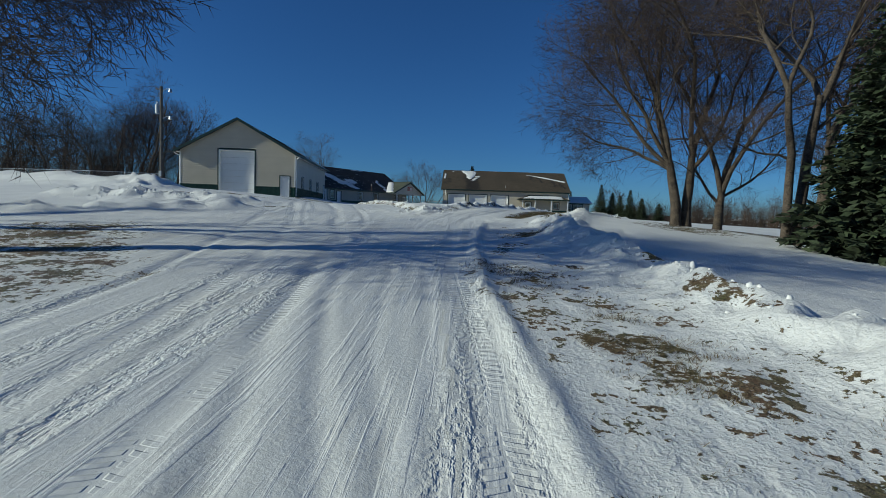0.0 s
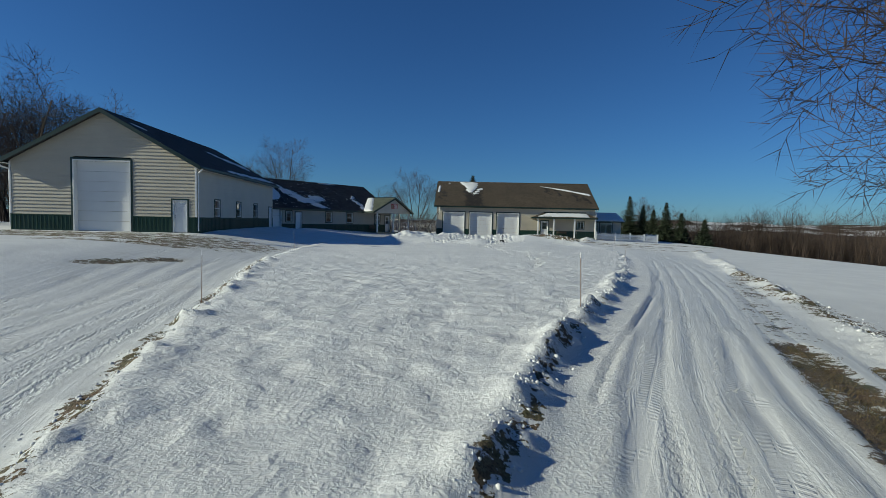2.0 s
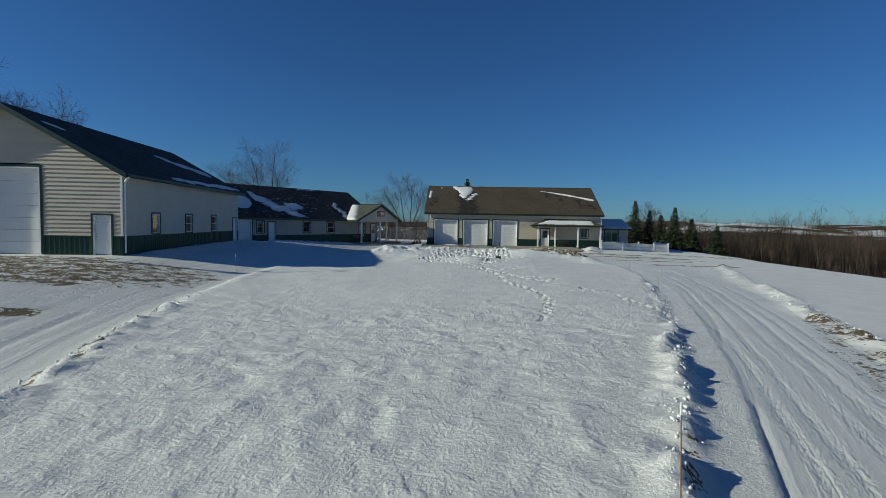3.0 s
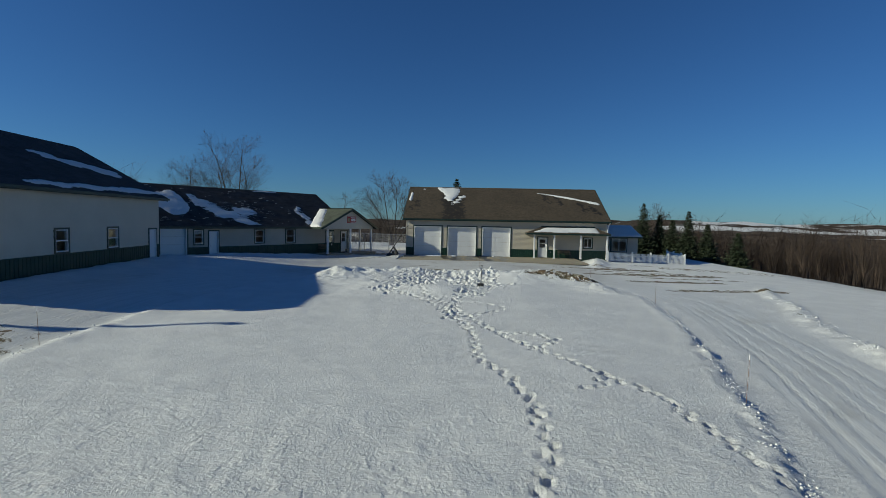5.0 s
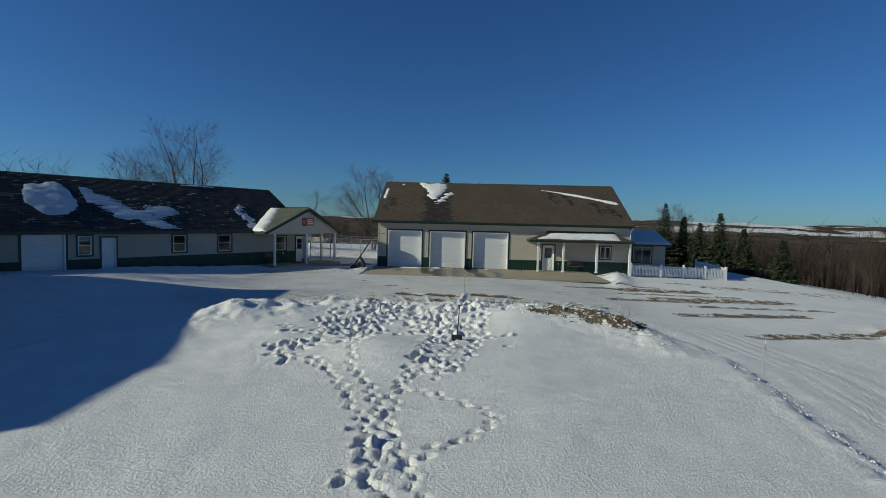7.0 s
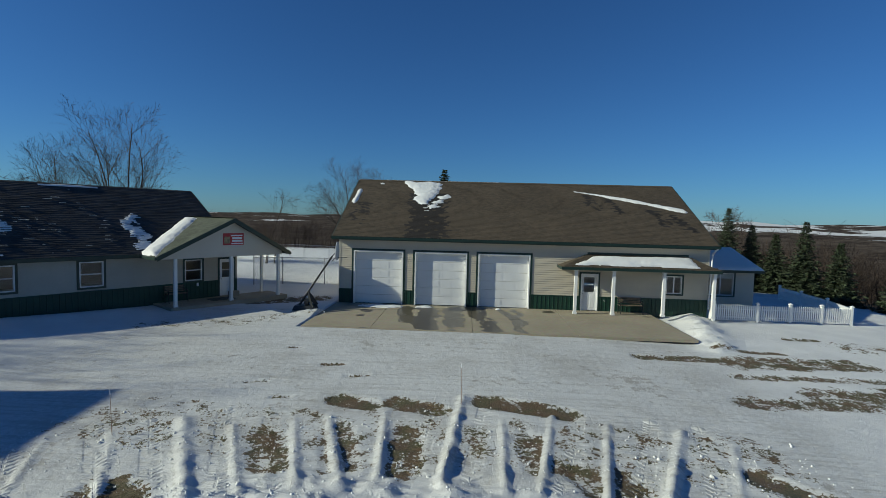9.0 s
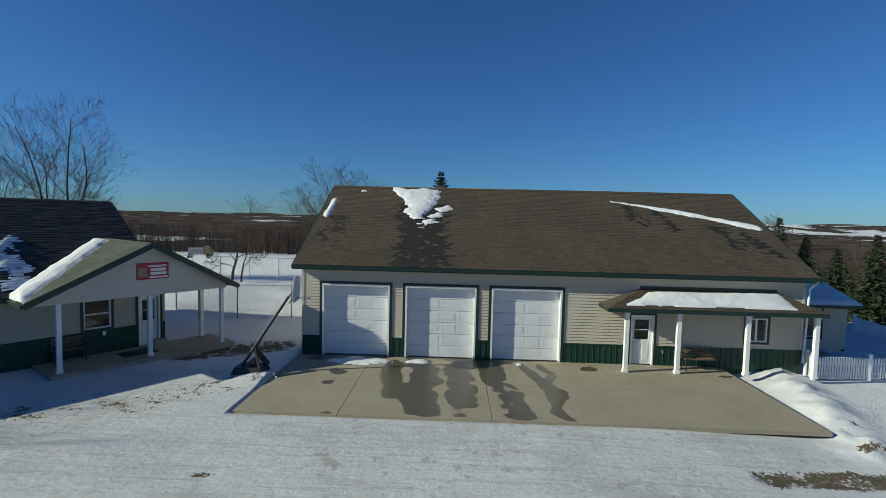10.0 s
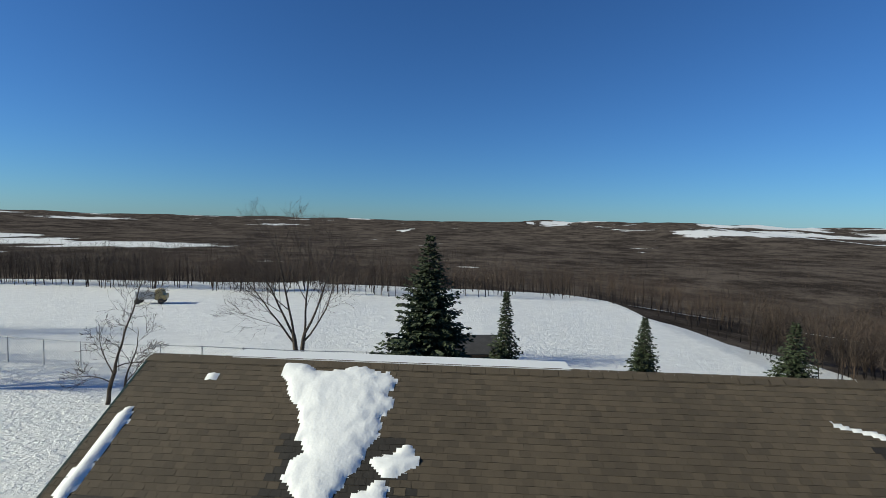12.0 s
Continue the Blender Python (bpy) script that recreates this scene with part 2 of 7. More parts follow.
# wheel tracks in the packed snow: half width, tread pitch, then the way
TYRES = (
    (0.11, 0.075, ((3.1, -64.3), (3.7, -64.0), (4.3, -62.4), (5.0, -60.8))),
    (0.12, 0.085, ((3.3, -65.4), (4.0, -63.4), (4.7, -61.9), (5.6, -60.0), (8.2, -54.0))),
    (0.12, 0.085, ((4.6, -65.6), (4.95, -64.5), (5.2, -63.6), (5.7, -62.5), (7.2, -58.8))),
    (0.12, 0.085, ((4.2, -65.2), (4.5, -64.3), (5.3, -62.6), (7.0, -58.9), (8.9, -55.0))),
    (0.11, 0.075, ((0.2, -65.6), (1.6, -65.1), (2.9, -64.9), (3.9, -64.4))),
    (0.13, 0.090, ((3.15, -82.5), (2.85, -78.3), (2.65, -76.4), (2.0, -71.5), (0.6, -66.5), (-1.6, -60.0), (-3.4, -52.5), (-5.2, -46.0))),
    (0.13, 0.090, ((4.95, -82.5), (4.55, -77.5), (4.15, -72.9), (4.1, -69.0), (4.5, -66.0), (5.4, -63.3), (7.4, -58.4))),
    (0.12, 0.085, ((2.2, -82.0), (1.9, -78.0), (1.4, -74.0), (0.3, -69.5), (-1.2, -65.0), (-3.0, -60.0))),
    (0.12, 0.085, ((0.9, -78.5), (0.5, -75.0), (-0.6, -70.0), (-1.9, -65.2), (-2.7, -61.8))),
    (0.12, 0.085, ((1.0, -70.0), (2.2, -67.6), (3.2, -65.9), (4.4, -63.0))),
    (0.20, 0.170, ((1.5, -15.6), (2.4, -17.6), (3.3, -19.6))),
    (0.20, 0.170, ((2.75, -15.8), (3.3, -17.6), (4.1, -19.3))),
    (0.20, 0.170, ((6.6, -14.6), (6.55, -16.2), (6.45, -18.2))),
    (0.20, 0.170, ((7.9, -14.8), (7.7, -16.6), (7.5, -18.4))),
    (0.20, 0.170, ((10.2, -15.0), (9.7, -17.0), (9.1, -18.8))),
    (0.20, 0.170, ((12.0, -15.0), (11.4, -16.6), (10.5, -18.6))),
    (0.20, 0.170, ((13.1, -15.2), (12.6, -16.8), (11.9, -18.6))),
    (0.20, 0.170, ((-0.9, -16.8), (0.5, -18.6), (1.9, -20.4))),
    (0.20, 0.170, ((0.1, -16.4), (1.3, -18.2), (2.6, -20.2))),
    (0.20, 0.170, ((-2.2, -17.4), (-0.8, -19.2), (0.6, -20.8))),
)
# narrow grooves: width, depth, then the way
GROOVES = (
    (0.05, 0.020, ((4.45, -82.5), (4.05, -78.5), (3.7, -77.2), (3.2, -72.0), (3.4, -68.0), (4.0, -65.0))),
    (0.06, 0.026, ((4.4, -82.5), (3.9, -79.1), (3.55, -78.0), (3.0, -75.9), (2.3, -71.0), (1.5, -67.0), (0.4, -63.5), (-1.5, -58.0))),
    (0.09, 0.032, ((3.75, -82.5), (3.35, -78.9), (2.8, -76.9), (1.9, -72.0), (0.9, -68.0))),
    (0.05, 0.016, ((4.75, -82.5), (4.25, -78.0), (3.75, -73.0), (3.8, -69.5), (4.4, -66.4))),
    (0.05, 0.020, ((2.6, -82.5), (2.3, -78.0), (1.6, -73.5), (0.6, -69.5), (-0.6, -66.0), (-2.4, -60.0), (-3.8, -52.0))),
    (0.07, 0.030, ((0.9, -79.5), (0.7, -77.2), (0.6, -75.5), (0.3, -73.9), (-0.4, -70.5), (-1.3, -66.8), (-2.0, -63.5))),
    (0.05, 0.022, ((-3.2, -53.3), (-3.6, -51.4), (-4.4, -49.0), (-6.2, -43.0))),
    (0.04, 0.060, ((5.6, -58.8), (6.2, -57.3), (7.1, -55.3), (9.3, -50.4), (11.4, -45.2))),
)
# ridges thrown up between the scraped furrows: ends, height, half width
RIDGES = (
    (0.7, -16.0, 3.0, -20.0, 0.34, 0.24), (2.0, -16.3, 3.7, -19.6, 0.16, 0.12), (3.3, -15.8, 4.5, -19.2, 0.18, 0.12), (4.0, -15.4, 5.2, -18.9, 0.15, 0.13),
    (5.4, -15.1, 5.8, -18.6, 0.20, 0.13), (7.35, -13.8, 6.95, -18.8, 0.30, 0.17), (8.3, -15.4, 8.1, -19.0, 0.16, 0.12), (9.6, -14.9, 8.7, -19.0, 0.16, 0.11),
    (10.9, -15.2, 9.8, -19.2, 0.17, 0.12), (12.7, -15.2, 10.9, -18.9, 0.30, 0.18), (-0.4, -16.9, 1.3, -19.6, 0.11, 0.10), (-1.6, -17.2, 0.0, -20.2, 0.11, 0.10), (13.6, -15.8, 12.2, -18.8, 0.13, 0.11),
)


def stamped(x, y, path, wide):
    """How far along a broken line each point lies, how far beside it, and whether near."""
    along_, beside, best, run = np.zeros_like(x), np.full_like(x, 9.0), np.full_like(x, 9.0), 0.0
    for (x0, y0), (x1, y1) in zip(path, path[1:]):
        n = math.hypot(x1 - x0, y1 - y0)
        ux, uy = (x1 - x0) / n, (y1 - y0) / n
        k = np.clip((x - x0) * ux + (y - y0) * uy, 0, n)
        d = np.hypot(x - x0 - k * ux, y - y0 - k * uy)
        side = (x - x0) * uy - (y - y0) * ux
        near = (d < best) & (d < wide)
        along_, beside, best = np.where(near, run + k, along_), np.where(near, np.where(np.abs(side) > d, side, np.sign(side) * d), beside), np.where(near, d, best)
        run += n
    return along_, beside


def window_of(gx, gy, path, wide):
    xs, ys = [p[0] for p in path], [p[1] for p in path]
    i0, i1 = np.searchsorted(gx, (min(xs) - wide, max(xs) + wide))
    j0, j1 = np.searchsorted(gy, (min(ys) - wide, max(ys) + wide))
    return slice(j0, j1), slice(i0, i1)


def footsteps():
    """Every footprint: place, heading, size and depth."""
    rng = random.Random(5)
    out = []
    for path in TRAILS:
        run, foot = 0.0, 1
        for (x0, y0), (x1, y1) in zip(path, path[1:]):
            n = math.hypot(x1 - x0, y1 - y0)
            ux, uy = (x1 - x0) / n, (y1 - y0) / n
            while run < n:
                s = foot * (0.055 + rng.gauss(0, 0.02))
                out.append((x0 + ux * run + uy * s + rng.gauss(0, 0.03), y0 + uy * run - ux * s + rng.gauss(0, 0.03), math.atan2(uy, ux) + rng.gauss(0, 0.22), rng.uniform(0.58, 0.74), rng.uniform(0.055, 0.09)))
                foot = -foot
                run += rng.uniform(0.20, 0.31)
            run -= n
    for cx, cy, rx, ry, n in ((3.6, -23.8, 1.3, 2.2, 130), (5.0, -21.5, 1.4, 1.5, 90), (6.9, -23.5, 0.9, 2.4, 110), (7.6, -20.8, 1.5, 0.9, 60), (2.4, -26.6, 0.7, 0.8, 22), (6.6, -27.6, 0.5, 0.8, 20), (5.6, -32.4, 0.35, 1.2, 14)):
        for _ in range(n):          # trodden over and over round the pile
            out.append((rng.gauss(cx, rx * 0.6), rng.gauss(cy, ry * 0.6), rng.uniform(0, 6.28), rng.uniform(0.65, 1.0), rng.uniform(0.06, 0.13)))
    return out


def ground(x, y):
    """Height of the snow, and how bare, how packed, across and along the lane."""
    h = land(x, y)
    xl, xr, xb = np.interp(y, EDGE_Y, EDGE_L), np.interp(y, EDGE_Y, EDGE_R), np.interp(y, BANK_Y, BANK_X)
    mid = (xl + xr) / 2
    wob = 0.35 * (fbm(x, y, 2.2, 31, 3) - 0.5)
    dl, dr = x - xl + wob, xr - x + wob
    inside = np.minimum(dl, dr)
    lawn = ss((inside + 0.15) / 0.7) * ss((y + 65.6) / 1.0) * ss((-19 - y) / 3)
    near = ss((60 - np.hypot(x - 4, y + 40)) / 20)
    # settled snow on the lawn, lumpy where the grass stands through
    lump = fbm(x, y, 0.36, 41, 2)
    lump = lump + 0.55 * np.clip(lump - 0.58, 0, 1) * 2.2
    pits = np.clip(0.50 - fbm(x, y, 0.46, 44, 2), 0, 1) * ss((fbm(x, y, 3.2, 42, 2) - 0.30) * 4)
    rise = ss((-40 - y) / 10)
    h = h + lawn * (0.16 + 0.12 * (fbm(x, y, 4, 43, 2) - 0.5) + (0.035 * (lump - 0.5) - 0.10 * pits) * (0.05 + 0.95 * rise))
    # ploughed-up ridges along both edges
    rough = fbm(x, y, 0.5, 47, 3)
    for d, hi, w in ((dl, 0.15, 0.30), (dr, 0.19, 0.28)):
        on = ss((y + 66) / 1.5) * ss((-22 - y) / 3) * (0.45 + 0.55 * ss((-42 - y) / 7)) * (1 - 0.55 * ss((-60.5 - y) / 3))
        h = h + on * np.exp(-(((d - 0.1) / w) ** 2)) * hi * (0.30 + 2.0 * (rough - 0.25)) * (0.4 + fbm(x, y, 3, 49, 2)) + on * np.exp(-(((d - 0.1) / (1.1 * w)) ** 2)) * 0.16 * np.clip(fbm(x, y, 0.30, 50, 2) - 0.52, 0, 1) * 2
    tip = np.exp(-(((x - 2.9) / 1.5) ** 2 + ((y + 64.6) / 1.3) ** 2))
    h = h + tip * 0.07 * np.clip(rough - 0.25, 0, 1) * 2
    trample = np.exp(-(((x - 2.2 + 0.25 * (y + 65)) / 1.7) ** 2) - ((y + 65.6) / 1.1) ** 2)      # trodden, churned snow before the fork
    h = h + trample * (0.065 * (fbm(x, y, 0.4, 45, 3) - 0.45) + 0.03 * np.clip(fbm(x, y, 1.3, 46, 2) - 0.5, 0, 1))
    east = x - xb + 1.2 * (fbm(x, y, 5, 51, 2) - 0.5)
    tall = ss((-64 - y) / 5)
    eb = np.exp(-((east / (0.42 + 0.12 * tall)) ** 2)) * (0.18 + 0.11 * tall) * ss((-15 - y) / 6)
    knobs = fbm(x, y, 0.42, 52, 2)
    h = h + eb * (0.25 + 1.7 * (rough - 0.2) + 1.2 * np.clip(knobs - 0.5, 0, 1)) * (0.25 + 1.2 * fbm(x, y, 2.2, 53, 2))
    verge = tall * ss((x - 5.0) / 0.6) * ss((9.5 - x) / 1.5)
    h = h + verge * (0.05 * (fbm(x, y, 0.35, 56, 2) - 0.5) + 0.10 * (fbm(x, y, 1.4, 54, 2) - 0.5))
    # the ploughed pile closing the lawn to the north
    bow = y + 20.2 + 0.055 * (x - 6) ** 2 + 0.8 * (fbm(x, y, 3, 55, 2) - 0.5)
    pile = np.exp(-((bow / 1.7) ** 2)) * ss((x + 3.5) / 3) * ss((15 - x) / 2.5)
    chunk = fbm(x, y, 0.55, 57, 3)
    h = h + pile * (0.30 + 0.42 * (chunk - 0.40) + 0.25 * np.clip(fbm(x, y, 0.9, 58, 2) - 0.5, 0, 1)) * (0.55 + 0.9 * fbm(x, y, 3.4, 59, 2))
    for cx, cy, r, hi in ((4.9, -26.6, 1.3, 0.30), (9.4, -22.9, 1.7, 0.42), (1.2, -24.4, 1.9, 0.30), (3.3, -22.0, 1.4, 0.25), (6.6, -21.4, 1.2, 0.28), (11.8, -22.0, 1.3, 0.22), (-0.9, -22.4, 1.6, 0.22)):
        h = h + hi * np.exp(-(((x - cx) / (1.25 * r)) ** 2 + ((y - cy) / r) ** 2))          # smooth drifted mounds on its south side
    ripple = fbm(x * 0.35 + 0.9 * y, y * 0.35 - 0.9 * x, 2.4, 60, 3)
    h = h + 0.30 * (ripple - 0.5) * np.exp(-(((y + 25) / 4.5) ** 2)) * ss((3.5 - x) / 3) * ss((x + 5.5) / 2)
    # scraped furrows between the pile and the hard-packed yard
    fur = np.exp(-(((y + 16.9) / 1.8) ** 4)) * ss((x + 3) / 2) * ss((15.0 - x) / 2)
    comb = np.zeros_like(h)
    for x0, y0, x1, y1, hi, w in RIDGES:
        d, k = seg_dist(x, y, x0, y0, x1, y1)
        g = np.exp(-(((d + 0.06 * (fbm(x, y, 0.4, 63, 2) - 0.5)) / (0.62 * w)) ** 2)) * ss((k + 0.02) / 0.10)
        comb = np.maximum(comb, g)
        h = h + 0.38 * hi * g * (0.1 + 1.8 * rough) * (0.45 + 0.55 * k)
    h = h + fur * 0.05 * (fbm(x, y, 0.5, 61, 3) - 0.5)
    # western snow banks beside the entrance and before the barn
    d, k = seg_dist(x, y, -4.2, -63.2, -11, -62.5)
    h = h + np.exp(-((d / 0.8) ** 2)) * 0.42 * (0.3 + 1.2 * (rough - 0.15))
    d, k = seg_dist(x, y, -13, -54.5, -34, -50)
    h = h + np.exp(-((d / 1.3) ** 2)) * 0.75 * (0.3 + 1.2 * (rough - 0.15))
    d, k = seg_dist(x, y, -3.0, -66, -16, -75)
    h = h + np.exp(-((d / 0.7) ** 2)) * 0.28 * (0.3 + 1.2 * (rough - 0.15))
    d, k = seg_dist(x, y, 19.6, -0.4, 17.9, -6.6)
    h = h + np.exp(-((d / 0.7) ** 2)) * 0.26 * (0.1 + 1.7 * rough) * (x > 16.6)
    h = h + 0.12 * ss((x - 17.6) / 1.2) * ss((y + 6.5) / 2) * ss((16 - y) / 3)
    churn = np.exp(-(((x + 5.5) / 3.2) ** 4) - (((y + 62.6 - 0.25 * (x + 5)) / 2.2) ** 4))
    h = h + churn * (0.34 * (fbm(x, y, 1.2, 73, 3) - 0.45) + 0.10 * (fbm(x, y, 0.5, 74, 2) - 0.5))
    # banks against the shaded long walls
    d, k = seg_dist(x, y, -11.3, -33, -13.6, -17.8)
    h = h + np.exp(-((d / 0.8) ** 2)) * 0.16 * (0.5 + rough)
    d, k = seg_dist(x, y, -13.0, -12.5, -8.2, -5.2)
    h = h + np.exp(-((d / 0.7) ** 2)) * 0.16 * (0.5 + rough)
    # drifts at the foot of the ball hoop and the strip by the entrance
    d = np.hypot(x + 0.3, y + 3.3)
    h = h + np.exp(-((d / 0.7) ** 2)) * 0.20 * (0.3 + rough)
    # wheel ruts
    right = x > mid
    across = np.where(right, x - xr, x - xl)
    sway = 0.5 * (fbm(x * 0.2, y, 9, 63, 2) - 0.5)
    lane = np.where(right, ss((across - 0.85) / 0.2) * ss((5.0 - across) / 1.0), ss((0.1 - across) / 0.3) * ss((across + 6.4) / 1.4))
    south = ss((-64 - y) / 3)
    lane = np.where(y < -66.5, ss((x + 2.2) / 1.2) * ss((5.1 - x) / 0.4), lane * (1 - south) + south * ss((x + 2.2) / 1.2) * ss((5.1 - x) / 0.4)) * ss((-17 - y) / 4)
    yard = ss((y + 22) / 4) * ss((-1 - y) / 2) * ss((x + 9) / 4) * ss((19 - x) / 4)
    lane = np.maximum(lane * (1 - 0.8 * trample), 0.8 * yard * (1 - pile))
    step = np.where(right, 1 - ss((across - 0.88 - 0.12 * (fbm(x, y, 1.5, 64, 2) - 0.5)) / 0.13), 0) * ss((across + 0.3) / 0.4) * ss((y + 63) / 3) * ss((-38 - y) / 8)
    h = h + 0.03 * step
    a = x - np.where(right, xr, xl) + sway
    track = np.zeros_like(h)
    for c, w, dep in ((1.35, 0.07, 0.022), (1.75, 0.09, 0.018), (2.3, 0.07, 0.016), (2.75, 0.11, 0.024), (3.15, 0.07, 0.016), (3.6, 0.10, 0.022), (4.3, 0.09, 0.018), (-0.75, 0.10, 0.020), (-1.2, 0.07, 0.014), (-1.7, 0.09, 0.018), (-2.6, 0.11, 0.024), (-3.3, 0.08, 0.016), (-4.1, 0.11, 0.022)):
        g = np.exp(-(((a - c) / w) ** 2))
        track = np.maximum(track, np.exp(-(((a - c) / 0.15) ** 4)) * ss((fbm(x * 0.3, y, 7, 66, 2) - 0.40) * 8))
        h = h - lane * (1 - yard) * (1 - 0.65 * south) * dep * g * (0.4 + 1.2 * fbm(x, y, 3.0, 67, 2))
    track = track * lane * (1 - yard)
    row = x - np.interp(y, (-90, -79, -77, -75.3, -72, -68), (5.6, 5.0, 4.8, 4.62, 4.55, 4.8)) - 0.1 * (fbm(x, y, 2.5, 69, 2) - 0.5)
    h = h + south * ss((-67 - y) / 2) * 0.065 * np.exp(-((row / np.where(row < 0, 0.09, 0.12)) ** 2)) * (0.5 + rough)         # the low windrow along the lane's edge
    h = h + near * 0.02 * (fbm(x, y, 0.45, 71, 2) - 0.5) * (1 - 0.6 * lane)
    # bare ground
    soil = np.zeros_like(h)
    for x0, y0, x1, y1, w, s in (
        (5.80, -65.6, 9.8, -55.3, 0.36, 0.68), (6.85, -64.0, 10.2, -56.6, 0.18, 0.54), (4.9, -73.8, 5.6, -76.9, 0.40, 0.44), (5.6, -76.0, 6.6, -79.5, 0.42, 0.44), (5.9, -76.5, 7.2, -75.6, 0.3, 0.36), (6.95, -75.4, 7.2, -76.2, 0.18, 0.50), (5.4, -79.2, 6.2, -83, 0.5, 0.42), (5.3, -74.0, 6.9, -82, 1.0, 0.40), (5.4, -73, 5.9, -67.5, 0.6, 0.27), (5.3, -70.4, 6.0, -69.6, 0.3, 0.56), (6.5, -68.2, 6.8, -67.6, 0.16, 0.46), (5.0, -72.6, 5.2, -71.4, 0.2, 0.5),
        (11.5, -64.5, 15.0, -57.5, 1.5, 0.56), (16, -62, 20, -60, 2.4, 0.6), (12.3, -55, 15.5, -43, 0.6, 0.5), (10.2, -54.5, 14.4, -45.0, 0.5, 0.44),
        (-24, -39.6, -8, -39.4, 2.8, 0.56), (-21, -37.6, -11.5, -37.2, 0.9, 0.60), (-20, -42.4, -8.5, -41.4, 1.0, 0.60), (-13, -44.3, -8.5, -42.8, 0.7, 0.58), (-2.3, -64.4, -1.8, -64.2, 0.25, 0.7), (-10.5, -56.8, -8.6, -56.2, 0.5, 0.6), (-9.5, -53.4, -7.6, -52.6, 0.5, 0.62), (-7.4, -49.2, -6.4, -46.6, 0.5, 0.6), (-3.5, -71.5, -0.8, -75.5, 1.3, 0.55), (-9, -73, -3, -76, 1.0, 0.45),
        (14.0, -8.6, 17.6, -8.3, 0.4, 0.66), (17.5, -8.6, 22.5, -7.8, 0.8, 0.66), (18.5, -12.0, 26, -10.6, 0.8, 0.62), (16.5, -10.4, 24, -9.6, 0.35, 0.58), (19, -14.2, 27, -13.0, 0.3, 0.6), (17.5, -6.9, 20.5, -6.7, 0.2, 0.6), (15.5, -13.0, 20.5, -12.4, 0.5, 0.62), (17.5, -17, 24, -15.4, 0.5, 0.62), (18.5, -21, 26, -19, 0.5, 0.6),
        (24, -5, 34, -6, 0.9, 0.45), (-0.5, -16.4, 13.4, -16.8, 1.4, 0.41), (3.0, -16.8, 3.7, -18.2, 0.5, 0.60), (4.5, -16.3, 5.0, -18.2, 0.4, 0.62), (4.1, -14.6, 4.9, -14.8, 0.4, 0.74), (5.6, -14.6, 6.6, -15.0, 0.4, 0.72), (6.1, -16.4, 6.2, -18.2, 0.4, 0.66), (8.0, -14.3, 9.9, -14.8, 0.45, 0.76), (8.8, -16.4, 8.9, -17.8, 0.4, 0.60), (9.6, -17.8, 10.0, -18.8, 0.4, 0.62), (10.4, -17.8, 10.7, -18.8, 0.35, 0.62), (1.2, -19.3, 1.9, -19.8, 0.5, 0.70), (13.2, -17.4, 14.0, -18.2, 0.4, 0.68), (13.4, -19.0, 14.3, -19.8, 0.5, 0.72), (12.0, -18.6, 12.4, -19.2, 0.3, 0.6), (10.2, -22.2, 12.8, -23.0, 0.7, 0.66), (-3.0, -6.0, -0.8, -3.6, 0.8, 0.42), (-4.2, -0.6, -1.4, 1.0, 1.0, 0.66), (-6.0, -7.4, -3.4, -5.8, 0.7, 0.38), (22.2, -4.2, 23.4, -4.0, 0.3, 0.7), (1.1, -13.5, 1.6, -13.3, 0.12, 0.6), (2.8, -11.6, 3.3, -11.5, 0.16, 0.6), (1.0, -9.7, 1.4, -9.6, 0.12, 0.55), (2.3, -14.6, 2.7, -14.5, 0.10, 0.6), (3.8, -12.7, 4.4, -12.5, 0.10, 0.6), (0.2, -15.2, 0.5, -15.1, 0.1, 0.6),
    ):
        d, k = seg_dist(x, y, x0, y0, x1, y1)
        soil = np.maximum(soil, s * np.exp(-((d / (1.25 * w)) ** 4)))
    soil = soil * (1 - 0.9 * ss(comb / 0.35))
    soil = np.maximum(soil, 0.62 * ss((eb - 0.08) / 0.10) * ss((fbm(x, y, 0.8, 97, 2) - 0.73) * 9))
    soil = np.maximum(soil, 0.50 * tip * ss((fbm(x, y, 0.9, 98, 2) - 0.5) * 6))
    soil = np.maximum(soil, 0.50 * np.exp(-(((dr + 0.05) / 0.2) ** 2)) * ss((y + 66) / 2) * ss((-46 - y) / 10))
    # a darker brown band following the lawn's west edge
    soil = np.maximum(soil, 0.54 * np.exp(-(((dl + 0.05) / 0.28) ** 2)) * ss((y + 66) / 2) * ss((-40 - y) / 8))
    h = h - 0.05 * ss((soil - 0.35) / 0.4) * near * (1 - ss(eb / 0.2))
    lumpy = lawn * (0.35 + 0.65 * ss((-38 - y) / 9)) + (0.5 + 1.8 * ss((y - 6) / 6)) * (1 - lawn)
    lumpy = np.maximum(np.maximum(lumpy, trample), np.maximum(0.9 * verge, churn))
    turned = yard > 0.5                 # in the yard the streaks run along the doors
    return h, soil, lane, np.where(turned, y, across), np.where(turned, x, y), lumpy, track, yard


def level(x, y):
    """Height of the snow at one place."""
    return float(ground(np.array([float(x)]), np.array([float(y)]))[0][0])


# ---- the ground, one sheet to the horizon ----
def axis(lo, hi, step, reach_lo, reach_hi, growth=1.07, most=75):
    mid = list(np.arange(lo, hi + step, step))
    for sign, edge, reach in ((1, mid[-1], reach_hi), (-1, mid[0], reach_lo)):
        s, p, out = step, edge, []
        while sign * p < sign * reach:
            s = min(s * growth, most)
            p += sign * s
            out.append(p)
        mid = mid + out if sign > 0 else out[::-1] + mid
    return np.array(mid)


